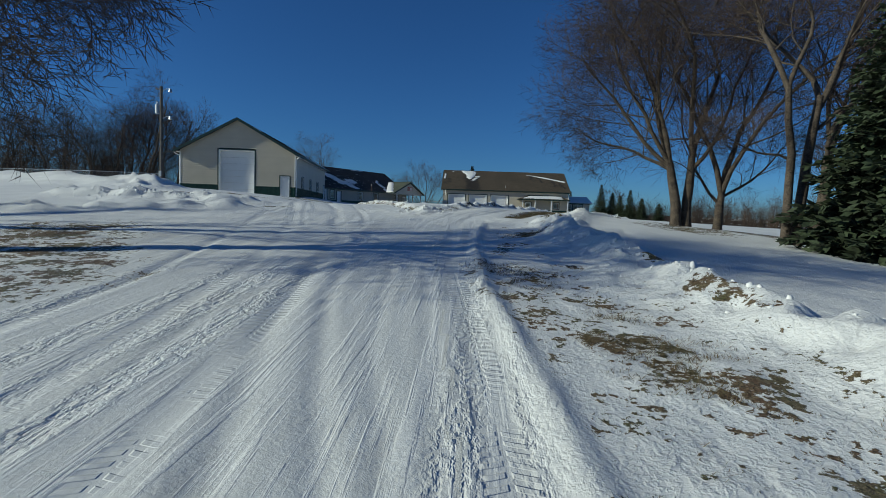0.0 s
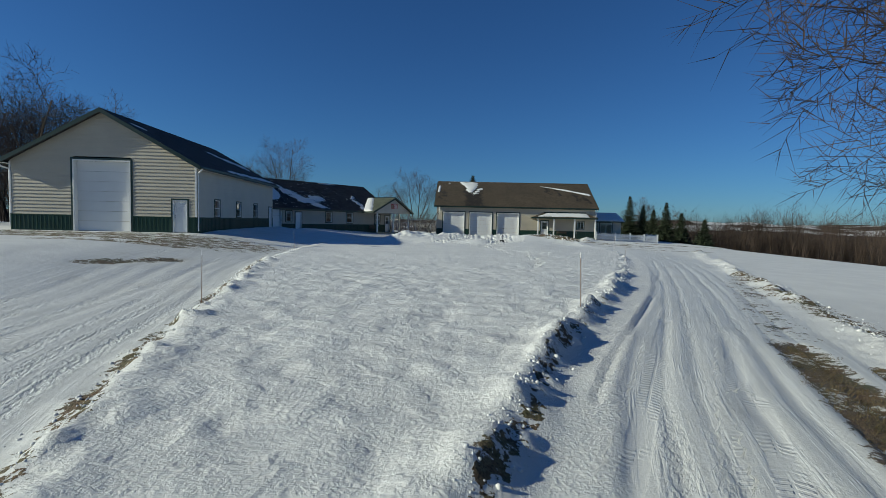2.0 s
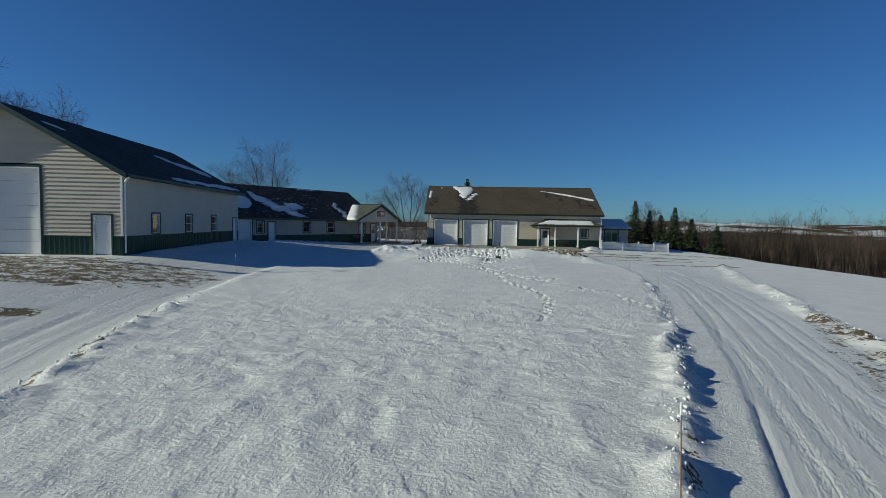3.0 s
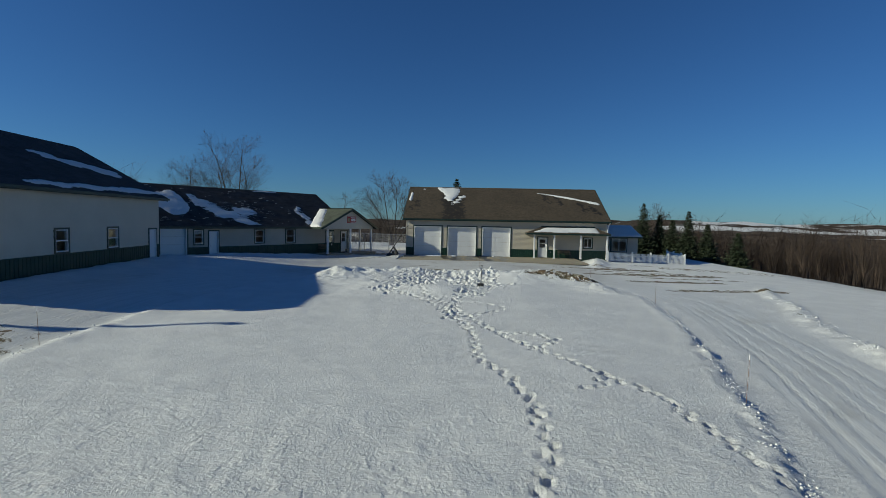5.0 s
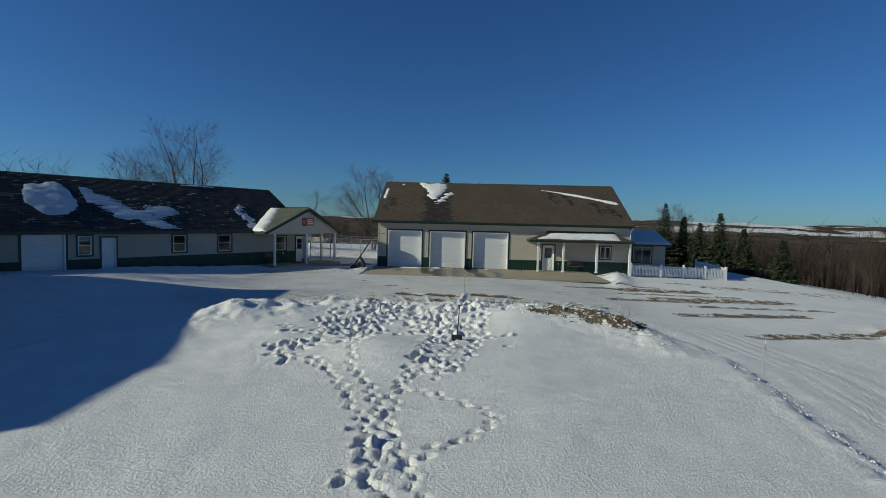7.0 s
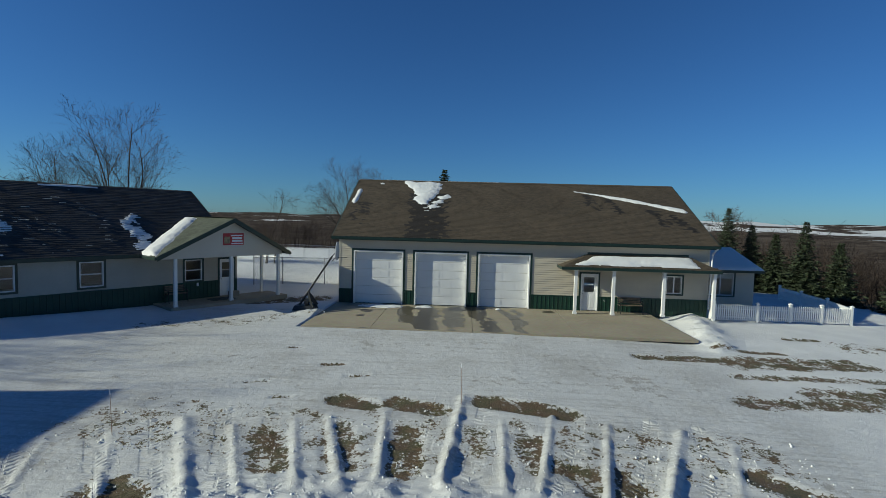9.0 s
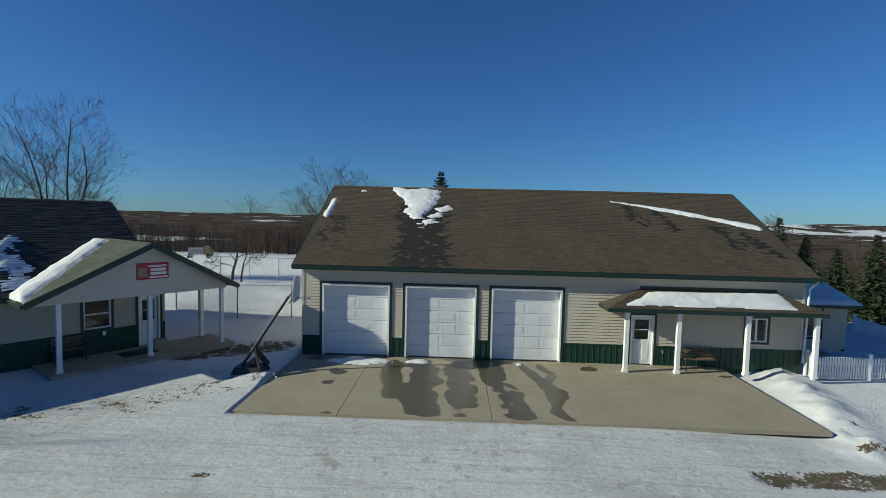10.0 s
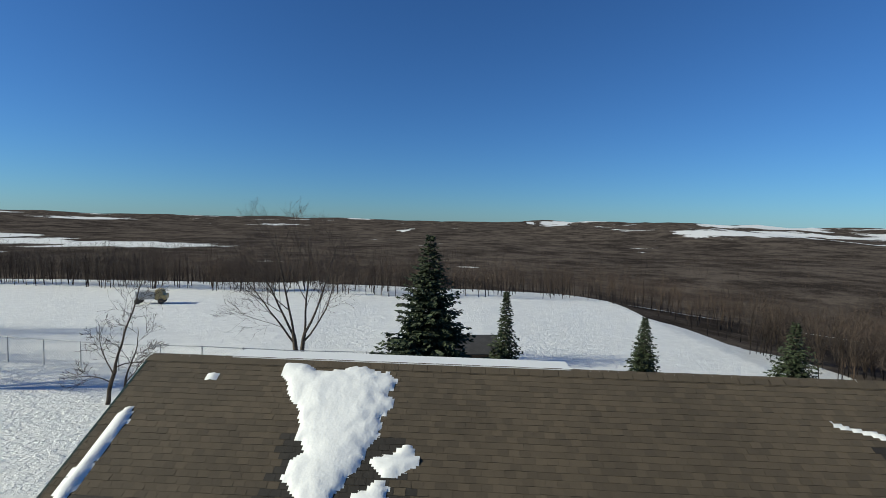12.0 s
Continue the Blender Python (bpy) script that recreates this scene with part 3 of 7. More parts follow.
def ground_material():
    m = bpy.data.materials.new("snow over grass and soil")
    m.use_nodes = True
    nt = m.node_tree
    n, li = nt.nodes, nt.links
    p = n["Principled BSDF"]

    def attr(name):
        a = n.new("ShaderNodeAttribute")
        a.attribute_name = name
        return a.outputs["Fac"]

    def noise(scale, detail=4, vec=None, rough=0.55):
        t = n.new("ShaderNodeTexNoise")
        t.inputs["Scale"].default_value, t.inputs["Detail"].default_value, t.inputs["Roughness"].default_value = scale, detail, rough
        li.new(vec or co.outputs["Object"], t.inputs["Vector"])
        return t.outputs["Fac"]

    def calc(op, a, b=None, c=None):
        t = n.new("ShaderNodeMath")
        t.operation = op
        for i, v in enumerate((a, b, c)):
            if v is None:
                continue
            if isinstance(v, (int, float)):
                t.inputs[i].default_value = v
            else:
                li.new(v, t.inputs[i])
        return t.outputs[0]

    def span(v, lo, hi, a=0.0, b=1.0):
        t = n.new("ShaderNodeMapRange")
        t.interpolation_type = "SMOOTHSTEP"
        for key, val in (("From Min", lo), ("From Max", hi), ("To Min", a), ("To Max", b)):
            t.inputs[key].default_value = val
        li.new(v, t.inputs["Value"])
        return t.outputs["Result"]

    def blend(f, a, b):
        t = n.new("ShaderNodeMix")
        t.data_type = "RGBA"
        li.new(f, t.inputs["Factor"])
        for key, v in (("A", a), ("B", b)):
            if isinstance(v, tuple):
                t.inputs[key].default_value = (*v, 1)
            else:
                li.new(v, t.inputs[key])
        return t.outputs["Result"]

    co = n.new("ShaderNodeTexCoord")
    # streaks that follow the lanes
    lanevec = n.new("ShaderNodeCombineXYZ")
    li.new(attr("across"), lanevec.inputs[0])
    li.new(calc("MULTIPLY", attr("along"), 0.045), lanevec.inputs[1])
    streak = noise(7.0, 5, lanevec.outputs[0], 0.6)
    finevec = n.new("ShaderNodeCombineXYZ")
    li.new(attr("across"), finevec.inputs[0])
    li.new(calc("MULTIPLY", attr("along"), 0.02), finevec.inputs[1])
    fine = noise(24.0, 4, finevec.outputs[0], 0.65)
    treadvec = n.new("ShaderNodeCombineXYZ")
    li.new(attr("across"), treadvec.inputs[0])
    li.new(calc("MULTIPLY", attr("along"), 0.5), treadvec.inputs[1])
    tread = noise(13.0, 3, treadvec.outputs[0], 0.65)
    lane, soil = attr("lane"), attr("soil")
    woods = span(calc("ADD", attr("woods"), calc("MULTIPLY_ADD", noise(0.014, 8, None, 0.68), 2.6, -1.3)), 0.42, 0.56)
    fresh = blend(span(noise(0.8, 5), 0.35, 0.7), (0.66, 0.66, 0.65), (0.72, 0.72, 0.705))
    packed = blend(span(calc("ADD", calc("MULTIPLY", streak, 0.55), calc("MULTIPLY", fine, 0.45)), 0.38, 0.60), (0.60, 0.60, 0.58), (0.685, 0.685, 0.67))
    packed = blend(span(noise(0.55, 6), 0.56, 0.76, 0, 0.4), packed, (0.42, 0.385, 0.33))
    grime = calc("MULTIPLY", attr("yard"), span(calc("ADD", noise(0.35, 6, None, 0.65), calc("MULTIPLY_ADD", noise(7, 5, None, 0.75), 0.9, -0.45)), 0.44, 0.68, 0.08, 0.5))
    packed = blend(calc("MULTIPLY", attr("yard"), span(calc("ADD", streak, calc("MULTIPLY_ADD", fine, 0.6, -0.3)), 0.46, 0.64, 0.0, 0.6)), packed, (0.36, 0.345, 0.315))
    fleck = span(calc("ADD", noise(2.4, 7, None, 0.75), calc("MULTIPLY_ADD", noise(0.3, 3), 0.5, -0.25)), 0.60, 0.66, 0.0, 0.75)
    packed = blend(calc("MULTIPLY", fleck, calc("MULTIPLY_ADD", attr("yard"), 0.8, 0.12)), packed, (0.20, 0.165, 0.12))
    packed = blend(grime, packed, (0.30, 0.275, 0.235))
    snow = blend(lane, fresh, packed)
    tuft = blend(span(noise(1.7, 5), 0.42, 0.6), (0.15, 0.087, 0.047), (0.085, 0.088, 0.032))
    tuft = blend(span(noise(24, 3), 0.35, 0.7), tuft, (0.20, 0.155, 0.09))
    tuft = blend(span(noise(60, 2), 0.3, 0.55), (0.045, 0.032, 0.02), tuft)
    patchy = calc("ADD", calc("MULTIPLY_ADD", noise(1.9, 6, None, 0.66), 2.2, -1.1), calc("MULTIPLY_ADD", noise(11, 4, None, 0.7), 1.9, -0.95))
    bare = span(calc("ADD", calc("ADD", calc("MULTIPLY_ADD", soil, 1.5, -0.75), span(soil, 0.0, 0.25, -0.6, 0.0)), patchy), -0.03, 0.06)
    near = blend(bare, snow, tuft)
    wood = blend(span(noise(0.02, 10, None, 0.78), 0.40, 0.60), (0.034, 0.028, 0.025), (0.110, 0.090, 0.076))
    li.new(blend(woods, near, wood), p.inputs["Base Color"])
    p.inputs["Roughness"].default_value = 0.7
    li.new(span(lane, 0, 1, 0.78, 0.5), p.inputs["Roughness"])
    li.new(span(woods, 0, 1, 0.3, 0.0), p.inputs["Specular IOR Level"])
    # relief: pimpled settled snow, streaked and trodden lanes, tufts
    pimple = calc("ADD", calc("MULTIPLY", span(noise(2.3, 2, None, 0.5), 0.38, 0.50), 0.9), calc("MULTIPLY", span(noise(6.5, 3, None, 0.55), 0.48, 0.64), 0.42))
    loose = calc("ADD", calc("MULTIPLY", calc("MULTIPLY", pimple, 0.33), attr("lumpy")), calc("MULTIPLY", span(noise(22, 4, None, 0.7), 0.40, 0.64), 0.22))
    loose = calc("ADD", loose, calc("MULTIPLY", calc("MULTIPLY", span(noise(1.6, 4), 0.4, 0.7), 0.24), attr("lumpy")))
    crust = calc("ADD", span(noise(1.25, 3, None, 0.5), 0.52, 0.58), span(noise(3.0, 2, None, 0.5), 0.56, 0.64))
    loose = calc("ADD", loose, calc("MULTIPLY", calc("MULTIPLY", crust, 0.30), attr("lumpy")))
    worn = calc("ADD", calc("MULTIPLY", span(streak, 0.52, 0.60), 0.10), calc("MULTIPLY", calc("MULTIPLY", span(tread, 0.4, 0.6), attr("track")), 0.42))
    worn = calc("ADD", worn, calc("MULTIPLY", span(fine, 0.56, 0.64), 0.05))
    worn = calc("ADD", worn, calc("MULTIPLY", noise(24, 5, None, 0.72), 0.26))
    worn = calc("ADD", worn, calc("MULTIPLY", calc("MULTIPLY", noise(4.5, 5, None, 0.65), 0.9), attr("yard")))
    tu, tv = attr("tyre_u"), attr("tyre_v")
    inside = span(calc("ABSOLUTE", tu), 0.80, 1.05, 1.0, 0.0)
    lugs = calc("SINE", calc("MULTIPLY", calc("ADD", tv, calc("MULTIPLY", calc("ABSOLUTE", tu), 0.55)), 6.2832))
    rib = span(calc("ABSOLUTE", tu), 0.08, 0.16)
    lugs = calc("MULTIPLY", calc("MULTIPLY", span(lugs, -0.25, 0.35), rib), span(noise(1.3, 3), 0.42, 0.60))
    worn = calc("ADD", calc("MULTIPLY", worn, calc("MULTIPLY_ADD", inside, -0.5, 1.0)), calc("MULTIPLY", calc("MULTIPLY", lugs, inside), 0.36))
    loose = calc("ADD", loose, calc("MULTIPLY", calc("MULTIPLY", lugs, inside), 0.9))
    mixf = n.new("ShaderNodeMix")
    li.new(lane, mixf.inputs["Factor"])
    li.new(loose, mixf.inputs["A"])
    li.new(worn, mixf.inputs["B"])
    crumb = calc("ADD", mixf.outputs["Result"], calc("MULTIPLY", calc("MULTIPLY", noise(45, 4, None, 0.7), bare), 1.5))
    b = n.new("ShaderNodeBump")
    b.inputs["Strength"].default_value, b.inputs["Distance"].default_value = 0.62, 0.05
    li.new(crumb, b.inputs["Height"])
    li.new(b.outputs["Normal"], p.inputs["Normal"])
    return m


def build_ground():
    steps = lambda *spans: np.concatenate([np.arange(a, b - 0.4 * s, s) for a, b, s in spans])
    inner = steps((-14, -6, 0.2), (-6, -2.6, 0.12), (-2.6, 14.5, 0.064), (14.5, 18, 0.10), (18, 30, 0.25))
    outer = axis(-14.2, 30, 0.5, -4600, 4600, 1.13, 150)
    gx = np.concatenate([outer[outer < -14.1], inner, outer[outer > 30.1]])
    inner = steps((-82.5, -73, 0.06), (-73, -66, 0.075), (-66, -46, 0.098), (-46, -37, 0.075), (-37, -13.5, 0.06), (-13.5, -0.5, 0.14), (-0.5, 12, 0.5))
    outer = axis(-83, 12, 0.5, -900, 4600, 1.13, 150)
    gy = np.concatenate([outer[outer < -82.6], inner, outer[outer > 12]])
    X, Y = np.meshgrid(gx, gy)
    h, soil, lane, across, along_, lumpy, track, yard = ground(X, Y)
    tyre_u, tyre_v = np.full_like(h, 3.0), np.zeros_like(h)
    for half, pitch, path in TYRES:
        w = window_of(gx, gy, path, 0.6)
        v, u = stamped(X[w], Y[w], path, 0.55)
        on = np.abs(u) < half * 1.9
        tyre_u[w] = np.where(on, u / half, tyre_u[w])
        tyre_v[w] = np.where(on, v / pitch, tyre_v[w])
        lug = np.clip(np.sin(2 * math.pi * (v / pitch + 0.6 * np.abs(u) / half)), -0.2, 1) if half > 0.15 else 0.0
        h[w] -= (0.014 - 0.034 * lug) * np.exp(-((u / half) ** 4))
    for wide, deep, path in GROOVES:
        deep *= 0.6
        w = window_of(gx, gy, path, 0.6)
        v, u = stamped(X[w], Y[w], path, 0.55)
        keep = ss((fbm(v, v * 0, 2.5, 101, 2) - 0.25) * 4)
        h[w] += keep * (0.35 * deep * np.exp(-(((np.abs(u) - 2.2 * wide) / wide) ** 2)) * (0.3 + 1.4 * fbm(X[w], Y[w], 0.3, 102, 2)) - deep * np.exp(-((u / wide) ** 2)))
    lawn_like = ss((-18.6 - Y) / 2)
    for cx, cy, a, size, deep in footsteps():
        w = window_of(gx, gy, ((cx, cy),), 0.55)
        if h[w].size == 0:
            continue
        dx, dy = X[w] - cx, Y[w] - cy
        u, v = dx * math.cos(a) + dy * math.sin(a), -dx * math.sin(a) + dy * math.cos(a)
        r = np.sqrt((u / (0.175 * size)) ** 2 + (v / (0.095 * size)) ** 2)
        rim = np.exp(-(((r - 1.55) / 0.35) ** 2)) * (0.25 + 1.5 * np.clip(fbm(X[w], Y[w], 0.16, 103, 1) - 0.3, 0, 1)) * (1.0 + 0.8 * np.clip(u / 0.2, -0.6, 1))
        h[w] += lawn_like[w] * (0.34 * deep * rim - deep * (1 - ss((r - 0.55) / 0.75)))
    h = np.where((X > 0.05) & (X < 17.4 - 0.1 * (Y > -1)) & (Y > -6.25) & (Y < 12), np.minimum(h, -0.10), h)
    r = np.hypot(X - 5, Y + 20)
    fields = fbm(X * 0.5, Y, 150, 83, 3)
    woods = ss((fields - 0.355 - 0.05 * ss((r - 1000) / 400) * ss((X - 0.05 * Y) / 200) + 0.10 * ss((150 - X) / 250)) / 0.05) * ss((r - 330) / 200)
    woods = np.maximum(woods, ss((r - 112) / 25) * ss((520 - r) / 80) * ss((vnoise(X, Y, 75, 85) - 0.12) / 0.1) * np.where(Y > -20, 1, ss((X - 50) / 15)))
    woods = np.maximum(woods, ss((X + 0.15 * Y - 46 + 6 * (vnoise(X, Y, 9, 87) - 0.5)) / 4) * ss((Y + 60) / 10) * (X < 400))
    strip = np.exp(-(((Y - 108 - 0.1 * X) / 22) ** 2)) * (X < 60) + np.exp(-(((np.hypot(X, Y) - 190) / 28) ** 2)) * (X > 20)
    woods = woods * (1 - 0.9 * np.clip(strip * (vnoise(X, Y, 120, 91) > 0.25), 0, 1))
    me = bpy.data.meshes.new("ground")
    ny, nx = X.shape
    me.vertices.add(nx * ny)
    me.vertices.foreach_set("co", np.stack([X, Y, h], -1).astype(np.float32).ravel())
    i = (np.arange(ny - 1)[:, None] * nx + np.arange(nx - 1)[None, :]).ravel()
    quads = np.stack([i, i + 1, i + 1 + nx, i + nx], -1).astype(np.int32)
    me.loops.add(quads.size)
    me.loops.foreach_set("vertex_index", quads.ravel())
    me.polygons.add(len(quads))
    me.polygons.foreach_set("loop_start", np.arange(0, quads.size, 4, dtype=np.int32))
    me.polygons.foreach_set("use_smooth", np.ones(len(quads), dtype=bool))
    me.update(calc_edges=True)
    for name, v in (("soil", soil), ("lane", lane), ("across", across), ("along", along_), ("woods", woods), ("lumpy", lumpy), ("track", track), ("yard", yard), ("tyre_u", tyre_u), ("tyre_v", tyre_v)):
        me.attributes.new(name, "FLOAT", "POINT").data.foreach_set("value", v.astype(np.float32).ravel())
    me.materials.append(ground_material())
    return tagged(new("ground", me), "snow-covered lawn, packed icy drive and bare grass patches", "ground", kind="structure")


build_ground()


# ---- building helpers; in each building's own frame a wall's face looks to -y ----
def wall_panel(name, L, H, holes, mat, parent, m, thick=0.18, top=None):
    """A thick wall from x 0 to L with holes (x0, x1, z0, z1) through it; top(x) gives a gable's height."""
    bm = bmesh.new()
    xs = sorted({0.0, L, *[h[0] for h in holes], *[h[1] for h in holes]} | ({L / 2} if top else set()))
    zs = sorted({0.0, H, *[h[2] for h in holes], *[h[3] for h in holes]})
    for x0, x1 in zip(xs, xs[1:]):
        run = None
        for z0, z1 in zip(zs, zs[1:]):
            cx, cz = (x0 + x1) / 2, (z0 + z1) / 2
            if any(h[0] < cx < h[1] and h[2] < cz < h[3] for h in holes):
                if run:
                    box(bm, x0, x1, 0, thick, run[0], run[1], m)
                run = None
            else:
                run = (run[0] if run else z0, z1)
        if run:
            vs = box(bm, x0, x1, 0, thick, run[0], run[1])
            if top:
                for v in vs[4:]:
                    v.co.z = top(v.co.x)
            for v in vs:
                v.co = m @ v.co
    return part(name, bm, mat, parent)


def siding(L, z0, z1, holes, mat, parent, m, course=0.125, left=None, right=None, lip=0.028):
    """Lapped planks, each one an object, cut at the holes; left(z), right(z) bound them under a gable."""
    n = int((z1 - z0) / course + 0.999)
    for k in range(n):
        a, b = z0 + k * course, min(z1, z0 + (k + 1) * course)
        lo, hi = (left(a), right(a)) if left else (0.0, L)
        lo2, hi2 = (left(b), right(b)) if left else (0.0, L)
        cuts = sorted((h[0], h[1]) for h in holes if h[2] < (a + b) / 2 < h[3])
        spans, p = [], lo
        for c0, c1 in cuts:
            if c0 > p:
                spans.append((p, c0))
            p = max(p, c1)
        if p < hi:
            spans.append((p, hi))
        for x0, x1 in spans:
            t0, t1 = (lo2 if x0 == lo else x0), (hi2 if x1 == hi else x1)
            if x1 - x0 < 0.06 or t1 - t0 < 0.02:
                continue
            vs = [(x0, -lip, a), (x1, -lip, a), (x1, 0, a), (x0, 0, a), (t0, -0.004, b), (t1, -0.004, b), (t1, 0, b), (t0, 0, b)]
            ob = link_mesh("siding_plank", [m @ Vector(v) for v in vs], [(3, 2, 1, 0), (0, 1, 5, 4), (1, 2, 6, 5), (3, 0, 4, 7), (4, 5, 6, 7)], mat, parent)


def wainscot(L, z1, holes, parent, m, step=0.2286):
    """Ribbed green steel along a wall's foot, one sheet between openings."""
    cuts = sorted((h[0], h[1]) for h in holes if h[2] < z1 / 2 < h[3])
    spans, p = [], 0.0
    for c0, c1 in cuts:
        if c0 > p + 0.05:
            spans.append((p, c0))
        p = max(p, c1)
    if p < L - 0.05:
        spans.append((p, L))
    for x0, x1 in spans:
        bm = bmesh.new()
        line, x = [(x0, -0.001), (x0, -0.028)], x0 + 0.06          # the rolled profile of the sheet
        while x < x1 - 0.06:
            line += [(x, -0.028), (x + 0.008, -0.047), (x + 0.024, -0.047), (x + 0.032, -0.028)]
            x += step
        line += [(x1, -0.028), (x1, -0.001)]
        low = [bm.verts.new(m @ Vector((u, v, -0.35))) for u, v in line]
        top = [bm.verts.new(m @ Vector((u, v, z1))) for u, v in line]
        for k in range(len(line) - 1):
            bm.faces.new((low[k], low[k + 1], top[k + 1], top[k]))
        part("wainscot", bm, GREEN, parent, "ribbed dark green steel sheet")
        block("cap_trim", (x0, x1, -0.052, -0.001, z1, z1 + 0.045), GREEN, parent, m=m)


def frame_round(x0, x1, z0, z1, w, y0, y1, mat, parent, m, name="trim", sill=True):
    bm = bmesh.new()
    box(bm, x0 - w, x0, y0, y1, z0 - (w if sill else 0), z1 + w, m)
    box(bm, x1, x1 + w, y0, y1, z0 - (w if sill else 0), z1 + w, m)
    box(bm, x0, x1, y0, y1, z1, z1 + w, m)
    if sill:
        box(bm, x0, x1, y0, y1, z0 - w, z0, m)
    return part(name, bm, mat, parent)


def window(x0, x1, z0, z1, parent, m, slide=False, blind=0.0):
    """A vinyl window: green casing, white frame, two sashes and panes."""
    w = new("window")
    w.parent = parent
    frame_round(x0, x1, z0, z1, 0.09, -0.05, -0.001, TRIM, w, m, "casing")
    frame_round(x0 + 0.05, x1 - 0.05, z0 + 0.05, z1 - 0.05, 0.05, -0.03, 0.12, VINYL, w, m, "window_frame")
    bm = bmesh.new()
    if slide:
        c = (x0 + x1) / 2
        box(bm, c - 0.03, c + 0.03, -0.01, 0.07, z0 + 0.05, z1 - 0.05, m)
    else:
        c = (z0 + z1) / 2
        box(bm, x0 + 0.05, x1 - 0.05, -0.01, 0.07, c - 0.025, c + 0.025, m)
    part("meeting_rail", bm, VINYL, w)
    halves = ((x0, (x0 + x1) / 2, z0, z1), ((x0 + x1) / 2, x1, z0, z1)) if slide else ((x0, x1, z0, (z0 + z1) / 2), (x0, x1, (z0 + z1) / 2, z1))
    for a, b, c, d in halves:
        g = block("pane", (a + 0.05, b - 0.05, 0.03, 0.036, c + 0.03, d - 0.03), GLASS, w, m=m)
        g.visible_shadow = False
    if blind:
        block("blind", (x0 + 0.06, x1 - 0.06, 0.10, 0.11, z1 - blind * (z1 - z0), z1 - 0.05), BLIND, w, m=m)
    return w


def sectional_door(x0, x1, z1, parent, m, rows, cols, depth, mat=WHITE, trim=TRIM, raised=True):
    """An overhead door: casing, jambs, hinged sections with raised panels."""
    d = new("garage_door")
    d.parent = parent
    frame_round(x0, x1, 0, z1, 0.11, -0.05, -0.001, trim, d, m, "casing", sill=False)
    bm = bmesh.new()
    for a, b, c, e in ((x0, x0 + 0.07, 0, z1), (x1 - 0.07, x1, 0, z1), (x0 + 0.07, x1 - 0.07, z1 - 0.07, z1)):
        box(bm, a, b, -0.06, depth + 0.02, c, e, m)
    part("jamb", bm, VINYL, d)
    hgt = (z1 - 0.07) / rows
    for k in range(rows):
        bm = bmesh.new()
        a, b = k * hgt + 0.006, (k + 1) * hgt - 0.006
        box(bm, x0 + 0.07, x1 - 0.07, depth, depth + 0.05, a, b, m)
        if raised:
            cw = (x1 - x0 - 0.14) / cols
            for j in range(cols):
                u, v = x0 + 0.07 + j * cw + 0.07, x0 + 0.07 + (j + 1) * cw - 0.07
                for q in ((u, v, a + 0.08, a + 0.095), (u, v, b - 0.095, b - 0.08), (u, u + 0.015, a + 0.095, b - 0.095), (v - 0.015, v, a + 0.095, b - 0.095)):
                    box(bm, q[0], q[1], depth - 0.006, depth, q[2], q[3], m)
                box(bm, u + 0.05, v - 0.05, depth - 0.005, depth, a + 0.125, b - 0.125, m)
        else:
            for z in (a + hgt * 0.33, a + hgt * 0.66):
                box(bm, x0 + 0.07, x1 - 0.07, depth - 0.008, depth, z - 0.012, z + 0.012, m)
        part("door_section", bm, mat, d)
    block("bottom_seal", (x0 + 0.07, x1 - 0.07, depth - 0.005, depth + 0.055, -0.02, 0.005), DARK, d, "black rubber door seal", m=m)
    return d


def entry_door(x0, x1, z1, parent, m, glazed=True, depth=0.06):
    d = new("door")
    d.parent = parent
    frame_round(x0, x1, 0, z1, 0.09, -0.05, -0.001, TRIM, d, m, "casing", sill=False)
    frame_round(x0 + 0.05, x1 - 0.05, 0, z1 - 0.05, 0.05, -0.04, 0.1, WHITE, d, m, "door_frame", sill=False)
    a, b = x0 + 0.055, x1 - 0.055
    bm = bmesh.new()
    if glazed:
        g0, g1, k0, k1 = a + 0.13, b - 0.13, z1 * 0.50, z1 - 0.2
        for q in ((a, g0, 0.02, z1 - 0.06), (g1, b, 0.02, z1 - 0.06), (g0, g1, 0.02, k0), (g0, g1, k1, z1 - 0.06)):
            box(bm, q[0], q[1], depth, depth + 0.045, q[2], q[3], m)
        for u, v in ((a + 0.13, (a + b) / 2 - 0.05), ((a + b) / 2 + 0.05, b - 0.13)):
            box(bm, u, v, depth - 0.012, depth, 0.18, k0 - 0.14, m)
    else:
        box(bm, a, b, depth, depth + 0.045, 0.02, z1 - 0.06, m)
    leaf = part("door_leaf", bm, WHITE, d)
    if glazed:
        p = block("pane", (g0, g1, depth + 0.015, depth + 0.021, k0, k1), GLASS, leaf, m=m)
        p.visible_shadow = False
        bm = bmesh.new()
        box(bm, g0, g1, depth - 0.006, depth + 0.03, (k0 + k1) / 2 - 0.015, (k0 + k1) / 2 + 0.015, m)
        part("muntin", bm, WHITE, leaf)
    bm = bmesh.new()
    rod(bm, m @ Vector((a + 0.07, depth - 0.06, z1 * 0.46)), m @ Vector((a + 0.07, depth, z1 * 0.46)), 0.03, 0.02, 10)
    rod(bm, m @ Vector((a + 0.07, depth - 0.02, z1 * 0.53)), m @ Vector((a + 0.07, depth, z1 * 0.53)), 0.025, 0.025, 10)
    part("door_handle", bm, STEEL, leaf, "satin steel knob and lock")
    return d


